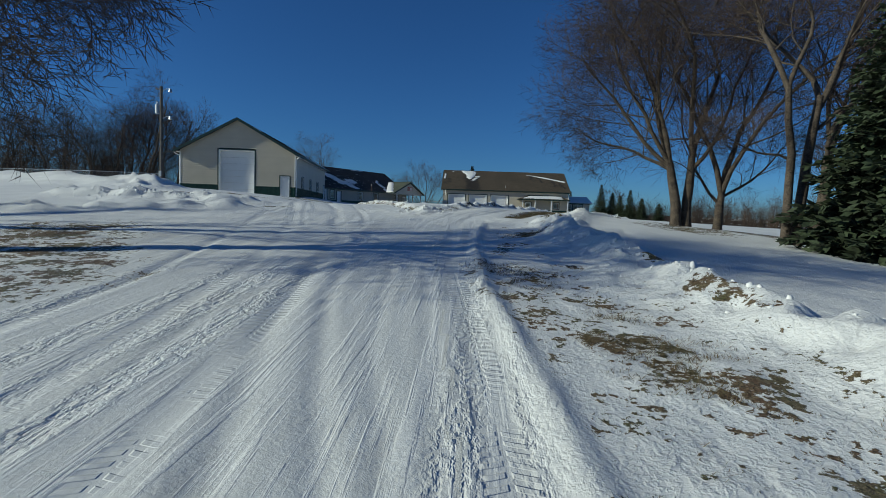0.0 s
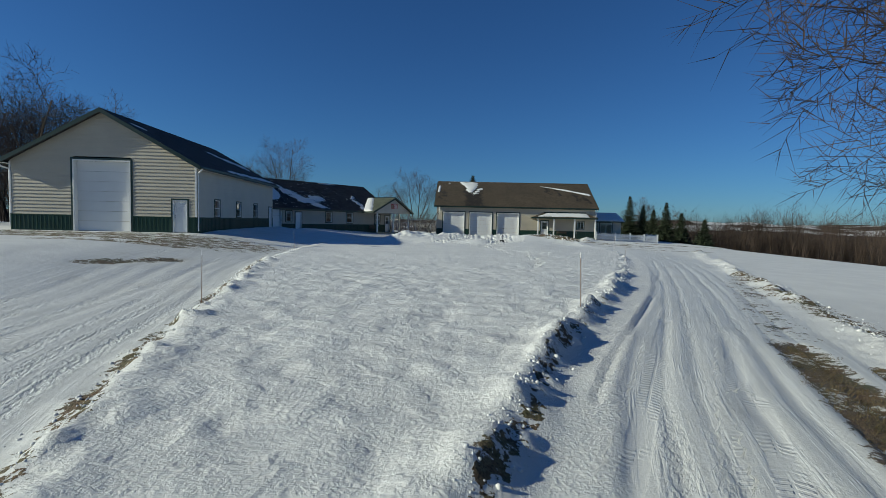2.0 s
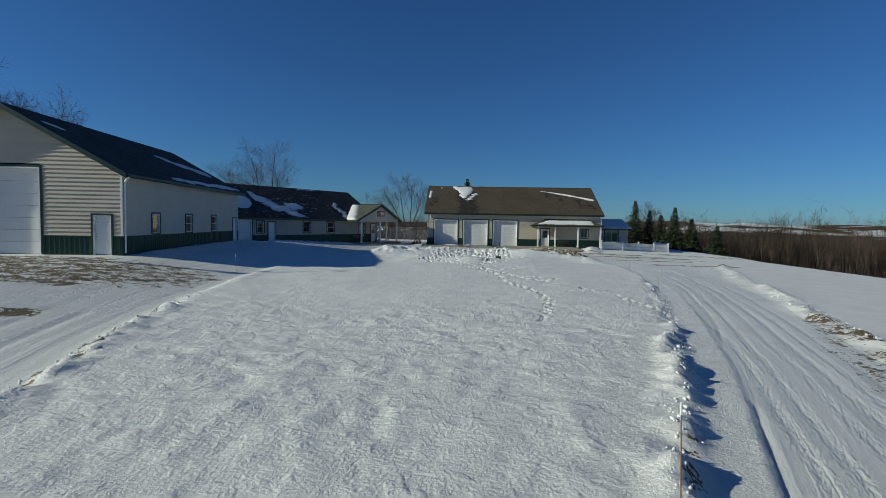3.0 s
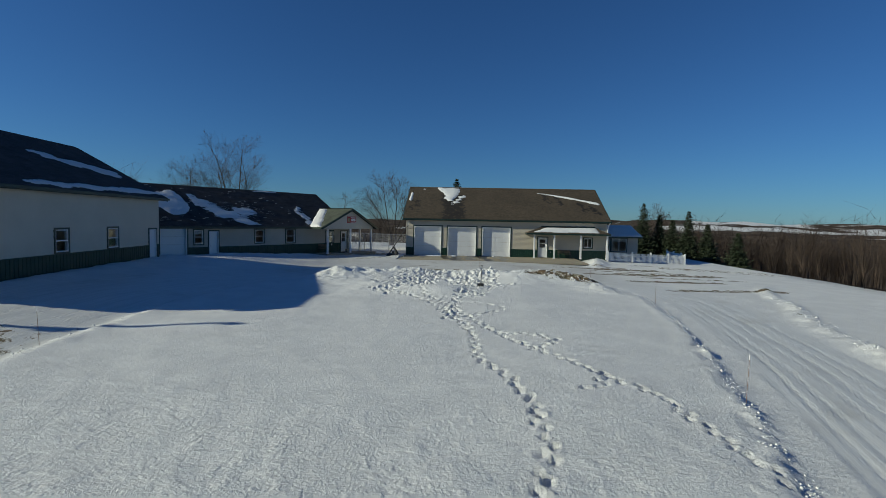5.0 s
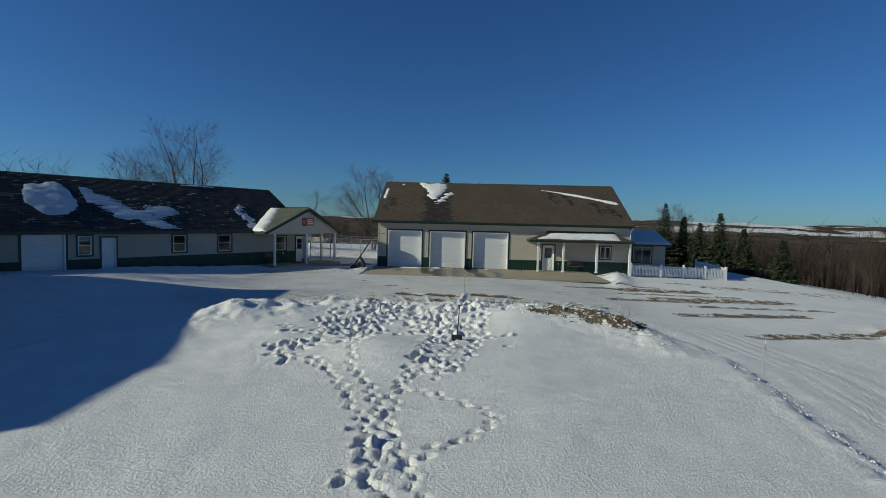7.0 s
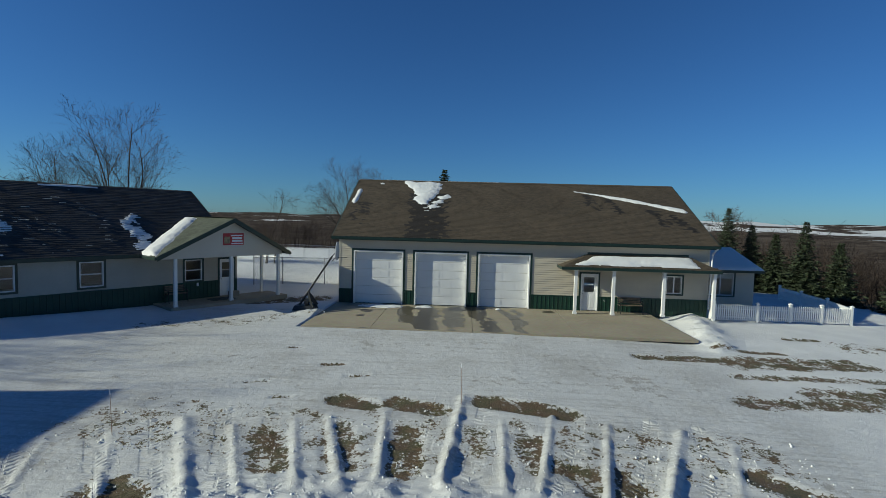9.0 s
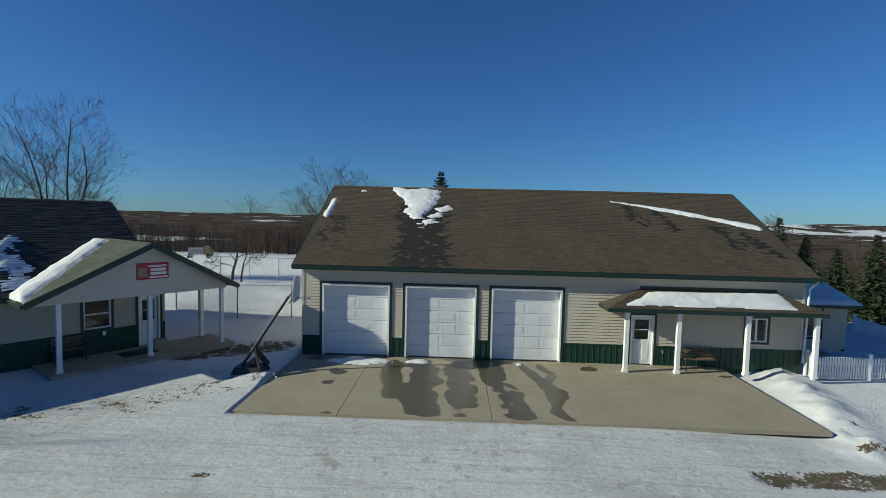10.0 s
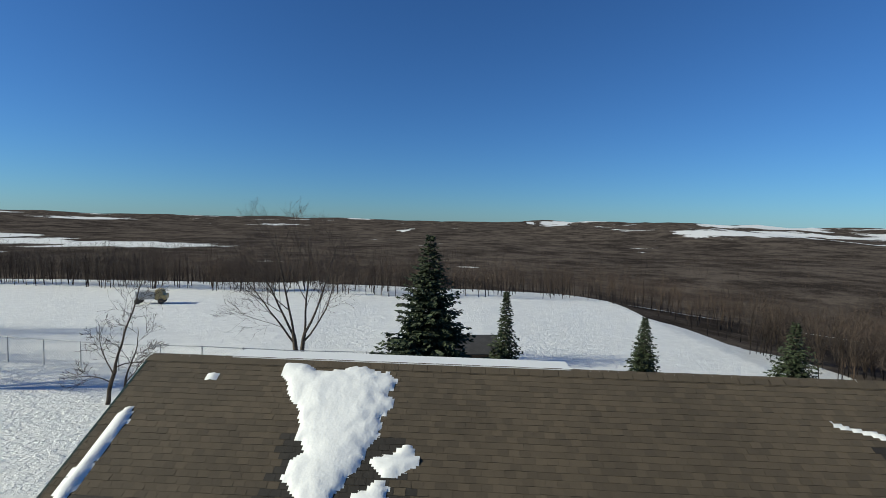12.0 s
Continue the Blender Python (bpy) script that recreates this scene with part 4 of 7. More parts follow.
def gable_prism(name, x0, x1, y0, z0, y1, z1, t, mat, parent):
    """One roof slope from the eave (y0, z0) up to the ridge (y1, z1), t thick."""
    run = math.hypot(y1 - y0, z1 - z0)
    nz, ny = abs(y1 - y0) / run * t, -(z1 - z0) / run * t * (1 if y1 > y0 else -1)
    vs = [(x, y + dy, z + dz) for x in (x0, x1) for y, z, dy, dz in ((y0, z0, 0, 0), (y1, z1, 0, 0), (y1, z1, ny * 0, nz - 2 * nz), (y0, z0, 0, -t))]
    fs = [(0, 1, 2, 3), (7, 6, 5, 4), (0, 4, 5, 1), (1, 5, 6, 2), (2, 6, 7, 3), (3, 7, 4, 0)]
    return link_mesh(name, vs, fs, mat, parent)


def shingles(x0, x1, y0, z0, y1, z1, mat, parent, tab=0.20, course=0.142, singles=None, clip=None, seed=1, wet=None):
    """Tabs laid in courses up a slope. Those inside singles (x0, x1, s0, s1) are objects of their own."""
    rng = random.Random(seed)
    run = math.hypot(y1 - y0, z1 - z0)
    up = Vector((0, (y1 - y0) / run, (z1 - z0) / run))
    nrm = Vector((1, 0, 0)).cross(up)
    if nrm.z < 0:
        nrm = -nrm
    o = Vector((0, y0, z0))
    allv, allf, made, damp = [], [], 0, []
    shared = []
    for w, skin in [(w, k) for k in ((mat, WET) if wet else (mat,)) for w in (tab - 0.008, tab - 0.006, tab - 0.005)]:
        me = bpy.data.meshes.new("shingle")
        vs = [Vector((0, 0, 0)) + nrm * 0.012, Vector((w, 0, 0)) + nrm * 0.012, Vector((w, 0, 0)) + up * course + nrm * 0.004, Vector((0, 0, 0)) + up * course + nrm * 0.004, Vector((0, 0, 0)), Vector((w, 0, 0))]
        me.from_pydata([tuple(v) for v in vs], [], [(0, 1, 2, 3), (4, 5, 1, 0), (4, 0, 3), (1, 5, 2)])
        me.materials.append(skin)
        shared.append(me)
    k = 0
    while k * course < run - 0.02:
        s = k * course
        x = x0 - (k % 2) * 0.5 * tab - rng.uniform(0, 0.2) * tab
        while x < x1:
            a, b = max(x, x0), min(x + tab - 0.005, x1)
            mid = (a + b) / 2
            if b - a > 0.04 and (clip is None or clip(mid, s)):
                if singles and made < 300 and singles[0] < mid < singles[1] and singles[2] < s < singles[3] and b - a > 0.85 * tab:
                    ob = new("shingle", rng.choice(shared[:3] if not (wet and rng.random() < wet(mid, s)) else shared[3:]))
                    ob.location = o + up * s + Vector((a, 0, 0)) + nrm * rng.uniform(-0.001, 0.002)
                    ob.parent = parent
                    made += 1
                else:
                    e = rng.uniform(0.008, 0.014)
                    j = rng.uniform(-0.006, 0.006)
                    i = len(allv)
                    damp.append(1 if wet and rng.random() < wet(mid, s) else 0)
                    p = o + up * (s + j)
                    allv += [p + Vector((a, 0, 0)) + nrm * e, p + Vector((b, 0, 0)) + nrm * e, p + Vector((b, 0, 0)) + up * course + nrm * 0.004, p + Vector((a, 0, 0)) + up * course + nrm * 0.004, p + Vector((a, 0, 0)), p + Vector((b, 0, 0))]
                    allf += [(i, i + 1, i + 2, i + 3), (i + 4, i + 5, i + 1, i), (i + 4, i, i + 3), (i + 1, i + 5, i + 2)]
            x += tab
        k += 1
    ob = link_mesh("shingle_field", allv, allf, mat, parent)
    tagged(ob, kind="stuff")
    if wet:
        ob.data.materials.append(WET)
        ob.data.polygons.foreach_set("material_index", np.repeat(np.array(damp, dtype=np.int32), 4))
    return ob


def snow_patch(name, o, ax, up, w, hgt, mask, thick, parent, label, cell=0.06):
    """Snow lying on a slope: where mask(u, v) > 0 over w x hgt metres, rising from its rim."""
    nu, nv = int(w / cell) + 1, int(hgt / cell) + 1
    u, v = np.meshgrid(np.linspace(0, w, nu), np.linspace(0, hgt, nv))
    k = mask(u, v)
    nrm = ax.cross(up)
    if nrm.z < 0:
        nrm = -nrm
    t = thick * np.sqrt(np.clip(k / 0.25, 0, 1)) * (0.75 + 0.5 * fbm(u + 3 * w, v + hgt, 0.35, 5, 3)) + 0.008
    t = np.where(k > 0, t, 0.0)
    pos = np.array(o)[None, None, :] + u[..., None] * np.array(ax) + v[..., None] * np.array(up) + t[..., None] * np.array(nrm)
    keep = (k[:-1, :-1] > 0) | (k[1:, :-1] > 0) | (k[:-1, 1:] > 0) | (k[1:, 1:] > 0)
    iy, ix = np.nonzero(keep)
    i = iy * nu + ix
    used, inv = np.unique(np.stack([i, i + 1, i + 1 + nu, i + nu], -1), return_inverse=True)
    ob = link_mesh(name, pos.reshape(-1, 3)[used], inv.reshape(-1, 4), SNOW, parent, smooth=True)
    if label:
        tagged(ob, label)
    return ob


def along(o, ax):
    """A wall's frame: x runs along ax from o, the outside is at -y."""
    ax = Vector(ax).normalized()
    back = Vector((0, 0, 1)).cross(ax)
    return Matrix(((ax.x, back.x, 0, o[0]), (ax.y, back.y, 0, o[1]), (0, 0, 1, o[2]), (0, 0, 0, 1)))


# ---- the garage house ----
GX0, GX1, GD = 0.28, 20.45, 12.6            # walls west, east and depth
EAVE_Y, EAVE_Z, RIDGE_Y, RIDGE_Z = -0.36, 3.74, 6.28, 7.32


def garage_house():
    b = thing("garage_house", pose(0, 0, 0), "tan vinyl-sided garage house, brown shingle roof, patchy snow", "house")
    fr = along((GX0, -0.05, 0), (1, 0, 0))
    x = lambda v: v - GX0
    doors = ((0.98, 3.97), (4.40, 7.51), (7.91, 10.98))
    holes = [(x(a) + 0.11, x(c) - 0.11, 0, 2.96) for a, c in doors]
    ent = (x(13.66), x(14.60), 0, 2.04)
    win = (x(18.24), x(19.08), 1.08, 2.04)
    allh = holes + [ent, win]
    L = GX1 - GX0
    wall_panel("front_wall", L, 3.72, allh, SIDING, b, fr)
    siding(L, 0.80, 3.66, [(h[0] - 0.1, h[1] + 0.1, h[2], h[3] + 0.1) if h[2] == 0 else (h[0] - 0.08, h[1] + 0.08, h[2] - 0.08, h[3] + 0.08) for h in allh], SIDING, b, fr)
    wainscot(L, 0.76, [(h[0] - 0.1, h[1] + 0.1, h[2], h[3]) for h in holes + [ent]], b, fr)
    for h in holes:
        sectional_door(h[0], h[1], 2.96, b, fr, 6, 4, 0.18)
    entry_door(*ent[:2], 2.04, b, fr)
    window(*win, b, fr, slide=True)
    for o, ax, nm in (((GX0, GD, 0), (0, -1, 0), "west_wall"), ((GX1, -0.05, 0), (0, 1, 0), "east_wall")):
        m = along(o, ax)
        wall_panel(nm, GD + 0.05, 3.72, [], SIDING, b, m, top=lambda v: 3.72 + 0.539 * (GD / 2 - abs(v - GD / 2)) * 0.98)
        block("wainscot", (0, GD, -0.04, 0, -0.3, 0.76), GREEN, b, m=m)
    wall_panel("back_wall", L, 3.72, [], SIDING, b, along((GX1, GD, 0), (-1, 0, 0)))
    for xx in (GX0 - 0.03, GX1 - 0.06):
        block("corner_post", (xx, xx + 0.09, -0.085, 0.0, 0.8, 3.66), SIDING_W, b)
    r0, r1 = -0.08, 20.84
    gable_prism("roof", r0, r1, EAVE_Y, EAVE_Z, RIDGE_Y, RIDGE_Z, 0.16, SHINGLE, b)
    gable_prism("roof", r0, r1, 2 * RIDGE_Y - EAVE_Y, EAVE_Z, RIDGE_Y, RIDGE_Z, 0.16, SHINGLE, b)
    block("soffit", (r0 + 0.05, r1 - 0.05, EAVE_Y + 0.02, -0.06, 3.56, 3.58), VINYL, b)
    bm = bmesh.new()
    box(bm, r0, r1, EAVE_Y - 0.025, EAVE_Y, EAVE_Z - 0.19, EAVE_Z - 0.005)
    part("fascia", bm, TRIM, b)
    bm = bmesh.new()                                      # an open K-style gutter
    for q in ((-0.13, -0.025, -0.13, -0.118), (-0.142, -0.13, -0.13, -0.015), (-0.15, -0.128, -0.018, -0.004)):
        box(bm, r0, r1, EAVE_Y + q[0], EAVE_Y + q[1], EAVE_Z + q[2], EAVE_Z + q[3])
    part("gutter", bm, TRIM, b)
    bm = bmesh.new()
    xx = r0 + 0.7
    while xx < r1:
        box(bm, xx, xx + 0.02, EAVE_Y - 0.158, EAVE_Y, EAVE_Z - 0.012, EAVE_Z + 0.003)
        xx += 0.76
    part("gutter_hanger", bm, TRIM, b)
    for xx in (r0, r1):
        for s in (1, -1):
            bm = bmesh.new()
            for vs in ([box(bm, xx - 0.02, xx + 0.02, 0, 1, -0.2, 0.015)],):
                for v in vs[0]:
                    k = v.co.y
                    y = (EAVE_Y if s > 0 else 2 * RIDGE_Y - EAVE_Y) * (1 - k) + RIDGE_Y * k
                    v.co.z += EAVE_Z * (1 - k) + RIDGE_Z * k
                    v.co.y = y
            part("rake_board", bm, TRIM, b)
    n, w = 66, (r1 - r0) / 66
    cap = bpy.data.meshes.new("ridge_cap")
    cap.from_pydata([(0, -0.15, -0.05), (w - 0.01, -0.15, -0.055), (w - 0.01, 0, 0.03), (0, 0, 0.035), (0, 0.15, -0.05), (w - 0.01, 0.15, -0.055)], [], [(0, 1, 2, 3), (3, 2, 5, 4)])
    cap.materials.append(SHINGLE)
    for i in range(n):
        ob = new("ridge_cap", cap)
        ob.parent, ob.location = b, (r0 + w * i, RIDGE_Y, RIDGE_Z)
    def melt(u, s):          # runs of meltwater below the snow
        n1 = float(vnoise(np.array([u]), np.array([s * 0.35]), 0.45, 77)[0])
        k = max(0.0, 1 - abs(u - 5.05 - 0.12 * (2 - s) / 2) / (1.25 + 0.3 * n1)) * (s < 5.6) * (0.55 + 0.6 * n1) * 2.7
        k = max(k, max(0.0, 1 - abs(u - 0.95) / 0.6) * (1.2 < s < 4.2) * n1 * 1.3)
        for cx, cs, w in ((14.9, 5.3, 0.5), (16.2, 4.9, 0.4), (18.6, 3.4, 0.55), (19.6, 2.9, 0.5)):
            k = max(k, max(0.0, 1 - abs(u - cx - 0.25 * (cs - s)) / w) * (cs - 1.5 < s < cs + 0.6) * (0.4 + n1))
        return min(k, 0.95)

    shingles(r0 + 0.02, r1 - 0.02, EAVE_Y - 0.02, EAVE_Z, RIDGE_Y, RIDGE_Z, SHINGLE, b, singles=(3.2, 8.4, 1.4, 4.2), seed=3, wet=melt)
    run = math.hypot(RIDGE_Y - EAVE_Y, RIDGE_Z - EAVE_Z)
    up = Vector((0, (RIDGE_Y - EAVE_Y) / run, (RIDGE_Z - EAVE_Z) / run))
    ax = Vector((1, 0, 0))

    def on_roof(u, s):
        return Vector((u, EAVE_Y, EAVE_Z)) + up * s + Vector((0, -up.z, up.y)) * 0.012

    def drip(u, v):          # a melting patch, wide at the ridge, trailing off below; v from 4.0 m up the slope
        lo = np.interp(v, (0, 0.12, 0.74, 1.75, 2.6, 3.3), (1.45, 1.4, 1.0, 1.05, 0.5, 0.05))
        hi = np.interp(v, (0, 0.12, 0.9, 1.58, 2.84, 3.3), (1.75, 1.75, 2.0, 2.2, 2.3, 2.4))
        return np.minimum(np.minimum(u - lo, hi - u) * 0.55, np.minimum(v * 0.8, (3.38 - v) * 0.8)) + 0.34 * (fbm(u, v, 0.42, 15, 4) - 0.46)

    snow_patch("snow_patch", on_roof(3.1, 4.0), ax, up, 2.6, 3.45, drip, 0.09, b, "melting snow patch with ragged edge", cell=0.05)
    snow_patch("snow_patch", on_roof(4.6, 3.2), ax, up, 1.7, 2.3, lambda u, v: 0.9 * (fbm(u * 0.7, v * 1.7, 0.34, 19, 3) - 0.55) + 0.20 - 0.85 * np.abs(u - 0.35 - 0.48 * v) - 0.5 * np.clip(0.25 - v, 0, 1) - 0.5 * np.clip(v - 2.0, 0, 1), 0.05, b, "", cell=0.05)
    snow_patch("snow_patch", on_roof(0.0, 3.95), ax, up, 0.6, 2.35, lambda u, v: 0.24 - np.abs(u - 0.30 - 0.02 * v) * 2.1 - 1.2 * np.clip(np.abs(v - 1.15) - 0.8, 0, 1) + 0.3 * (fbm(u, v, 0.3, 23, 2) - 0.5), 0.06, b, "")
    snow_patch("snow_patch", on_roof(14.2, 3.3), ax, up, 6.6, 3.4, lambda u, v: 0.02 + 0.16 * ss(u / 2.4) - np.abs(v - (3.12 - 0.30 * u - 0.017 * u * u)) * (1.15 - 0.05 * u) + 0.22 * (fbm(u, v, 0.5, 27, 3) - 0.5) - 1.2 * np.clip(u - 6.2, 0, 1), 0.10, b, "long curling drift of snow", cell=0.05)
    snow_patch("snow_patch", on_roof(1.42, 6.9), ax, up, 0.4, 0.2, lambda u, v: 0.3 - np.abs(u - 0.2) * 1.8 - np.abs(v - 0.1) * 2, 0.03, b, "")
    # snow showing along the far side of the ridge
    block("snow_strip", (1.8, 9.4, RIDGE_Y + 0.05, RIDGE_Y + 0.7, RIDGE_Z - 0.36, RIDGE_Z + 0.045), SNOW, b, bevel=0.05)
    # porch with a hipped roof on posts
    ph = new("porch")
    ph.parent = b
    xa, xb, pe, pz, tz = 12.36, 20.55, -1.32, 2.50, 3.12
    vs = [(xa, pe, pz), (xb, pe, pz), (19.3, -0.06, tz), (14.0, -0.06, tz), (xa, -0.06, pz), (xb, -0.06, pz), (xa, pe, pz - 0.1), (xb, pe, pz - 0.1), (xa, -0.06, pz - 0.1), (xb, -0.06, pz - 0.1)]
    link_mesh("porch_roof", vs, [(0, 1, 2, 3), (0, 3, 4), (1, 5, 2), (0, 6, 7, 1), (0, 4, 8, 6), (1, 7, 9, 5), (6, 8, 9, 7)], SHINGLE, ph)
    prun = math.hypot(pe + 0.06, tz - pz)
    shingles(xa, xb, pe, pz, -0.06, tz, SHINGLE, ph, clip=lambda u, s: u > xa + (14.0 - xa) * s / prun + 0.1 and u < xb - (xb - 19.3) * s / prun - 0.1, seed=5)
    bm = bmesh.new()
    box(bm, xa, xb, pe - 0.03, pe - 0.001, pz - 0.15, pz)
    box(bm, xa - 0.02, xa, pe - 0.03, -0.06, pz - 0.15, pz)
    box(bm, xb, xb + 0.02, pe - 0.03, -0.06, pz - 0.15, pz)
    part("fascia", bm, TRIM, ph)
    block("flashing", (13.95, 19.35, -0.085, -0.06, tz - 0.02, tz + 0.10), TRIM, ph)
    pup = Vector((0, (-0.06 - pe) / prun, (tz - pz) / prun))
    po = Vector((xa, pe, pz)) + Vector((0, -pup.z, pup.y)) * 0.012
    snow_patch("snow_patch", po + ax * 0.2, ax, pup, 7.2, 1.38, lambda u, v: np.minimum(np.minimum((u - 0.30 - 1.3 * v) * 0.3, (6.95 - 0.15 * v - u) * 0.25), np.minimum((v - 0.24) * 1.1, (1.08 + 0.02 * u - v) * 1.3)) + 0.10 * (fbm(u, v, 0.9, 29, 3) - 0.5), 0.12, ph, "thick pillow of settled snow")
    for xx in (13.15, 15.12, 17.72, 20.28):
        bm = bmesh.new()
        box(bm, xx - 0.075, xx + 0.075, -1.17, -1.02, 0.0, 2.37)
        box(bm, xx - 0.10, xx + 0.10, -1.195, -0.995, 0.0, 0.10)
        box(bm, xx - 0.10, xx + 0.10, -1.195, -0.995, 2.28, 2.37)
        part("post", bm, VINYL, ph)
    # downspout at the east end
    bm = bmesh.new()
    rod(bm, (20.72, EAVE_Y - 0.08, EAVE_Z - 0.1), (20.6, -0.12, 3.3), 0.045, sides=8)
    rod(bm, (20.6, -0.12, 3.3), (20.52, -0.12, 0.3), 0.045, sides=8)
    part("downspout", bm, VINYL, b)
    # tap and light
    bm = bmesh.new()
    rod(bm, (14.92, -0.10, 0.62), (14.92, -0.2, 0.62), 0.02)
    rod(bm, (14.92, -0.2, 0.62), (14.92, -0.22, 0.54), 0.018)
    part("garden_tap", bm, STEEL, b)
    return b


garage_house()


# ---- the low wing east of it ----
def east_wing():
    b = thing("sunroom_wing", pose(20.5, 3.3, 0), "low tan side wing under a snow-covered roof", "house")
    W, D = 4.30, 6.4
    fr = along((0, 0, 0), (1, 0, 0))
    wins = [(0.35, 1.35, 0.62, 1.98), (1.55, 3.1, 0.62, 1.98)]
    wall_panel("front_wall", W, 2.35, wins, SIDING_W, b, fr)
    siding(W, 0.1, 2.32, [(h[0] - 0.08, h[1] + 0.08, h[2] - 0.08, h[3] + 0.08) for h in wins], SIDING_W, b, fr)
    for w in wins:
        window(*w, b, fr, slide=w[1] - w[0] > 1.2, blind=0.25)
    wall_panel("east_wall", D, 2.35, [], SIDING_W, b, along((W, 0, 0), (0, 1, 0)), top=lambda v: 2.30 + 0.27 * (D / 2 - abs(v - D / 2)))
    wall_panel("back_wall", W, 2.35, [], SIDING_W, b, along((W, D, 0), (-1, 0, 0)))
    gable_prism("roof", -0.05, W + 0.36, -0.45, 2.20, D / 2, 3.30, 0.14, SHINGLE, b)
    gable_prism("roof", -0.05, W + 0.36, D + 0.45, 2.20, D / 2, 3.30, 0.14, SHINGLE, b)
    run = math.hypot(D / 2 + 0.45, 1.10)
    up = Vector((0, (D / 2 + 0.45) / run, 1.10 / run))
    snow_patch("snow_cover", Vector((-0.04, -0.45, 2.21)), Vector((1, 0, 0)), up, W + 0.38, run, lambda u, v: np.minimum(np.minimum(u + 0.02, W + 0.36 - u), v - 0.06) * 0.8 + 0.04 * fbm(u, v, 0.4, 3, 2), 0.12, b, "smooth unbroken snow cover")
    block("fascia", (-0.05, W + 0.36, -0.475, -0.45, 2.06, 2.21), TRIM, b)
    return b


east_wing()


# ---- the barn ----
def barn():
    W, L, He, rise = 10.41, 16.6, 3.90, 3.16
    b = thing("pole_barn", pose(-11.84, -35.16, 0.73, 0, 0, 7.1), "tall tan-sided barn with green trim and big overhead door", "barn")
    fr = along((-W, 0, 0), (1, 0, 0))
    X = lambda v: W - v
    big = (X(6.95), X(3.72), 0, 4.15)
    ent = (X(1.36), X(0.52), 0, 1.92)
    slope = (rise) / (W / 2 + 0.4)
    topz = lambda v: He + 0.12 + slope * (W / 2 - abs(v - W / 2))
    wall_panel("front_wall", W, He, [big, ent], SIDING, b, fr, top=topz)
    bound = lambda z: max(0.0, (z - He - 0.1) / slope)
    siding(W, 0.92, He + rise - 0.08, [(h[0] - 0.1, h[1] + 0.1, h[2], h[3] + 0.1) for h in (big, ent)], SIDING, b, fr, course=0.20, left=bound, lip=0.042, right=lambda z: W - bound(z))
    wainscot(W, 0.88, [(h[0] - 0.1, h[1] + 0.1, h[2], h[3]) for h in (big, ent)], b, fr)
    sectional_door(*big[:2], 4.15, b, fr, 7, 4, 0.26, raised=False)
    entry_door(*ent[:2], 1.92, b, fr, glazed=False)
    side = along((0, 0, 0), (0, 1, 0))
    wins = [(2.74, 3.58, 1.0, 2.05), (6.88, 7.76, 1.0, 2.05), (10.95, 11.9, 0.98, 2.05)]
    ent2 = (15.32, 16.2, -0.2, 1.9)
    wall_panel("east_wall", L, He, wins + [ent2], SIDING_W, b, side)
    siding(L, 0.92, He - 0.05, [(h[0] - 0.08, h[1] + 0.08, h[2] - 0.08, h[3] + 0.08) for h in wins + [ent2]], SIDING_W, b, side, course=0.28)
    wainscot(L, 0.88, [(ent2[0] - 0.1, ent2[1] + 0.1, 0, 2)], b, side)
    for w in wins:
        window(*w, b, side)
    entry_door(ent2[0], ent2[1], 1.9, b, side, glazed=False)
    wall_panel("west_wall", L, He, [], SIDING_W, b, along((-W, L, 0), (0, -1, 0)))
    wall_panel("back_wall", W, He, [], SIDING_W, b, along((0, L, 0), (-1, 0, 0)), top=topz)
    for xx, mt in ((-W - 0.02, VINYL), (-0.07, VINYL)):
        block("corner_post", (xx, xx + 0.09, -0.05, 0.0, 0.93, He), mt, b)
    # roof slopes run along y here
    turn = Matrix.Rotation(radians(90), 4, "Z")
    rf = new("roof")
    rf.parent, rf.matrix_basis = b, Matrix.Translation((0, 0, 0)) @ turn
    e0, e1, mid = -0.4, W + 0.4, W / 2         # in the turned frame y runs to the west
    for a in (e0, e1):
        gable_prism("roof_slope", -0.4, L + 0.4, a, He + 0.02, mid, He + rise, 0.15, SHINGLE_G, rf)
    shingles(-0.38, L + 0.38, e0, He + 0.02, mid, He + rise, SHINGLE_G, rf, tab=0.5, course=0.2, seed=9)
    run = math.hypot(mid - e0, rise - 0.02)
    up = Vector((0, (mid - e0) / run, (rise - 0.02) / run))
    o = Vector((0, e0, He + 0.035))
    ax = Vector((1, 0, 0))
    snow_patch("snow_patch", o + ax * 4 + up * 0.1, ax, up, 12.9, 0.9, lambda u, v: 0.25 - np.abs(v - 0.3 - 0.02 * u) * 1.1 + 0.5 * (fbm(u, v, 0.8, 33, 3) - 0.5) - 0.5 * np.clip(1.5 - u, 0, 2), 0.05, rf, "")
    snow_patch("snow_patch", o + ax * 9 + up * 2.2, ax, up, 8.3, 2.6, lambda u, v: 0.30 - ((u - 4.3) / 5.2) ** 2 - ((v - 2.3 + 0.26 * u) / 0.95) ** 2 + 0.9 * (fbm(u * 0.5, v, 0.5, 35, 4) - 0.5), 0.03, rf, "thin wind-scoured snow")
    snow_patch("snow_patch", o + ax * 0.2 + up * 3.8, ax, up, 3.0, 2.0, lambda u, v: 0.2 - ((u - 1.0) / 1.2) ** 2 - ((v - 1.5 + 0.4 * u) / 0.35) ** 2 + 0.7 * (fbm(u, v, 0.4, 37, 3) - 0.5), 0.03, rf, "")
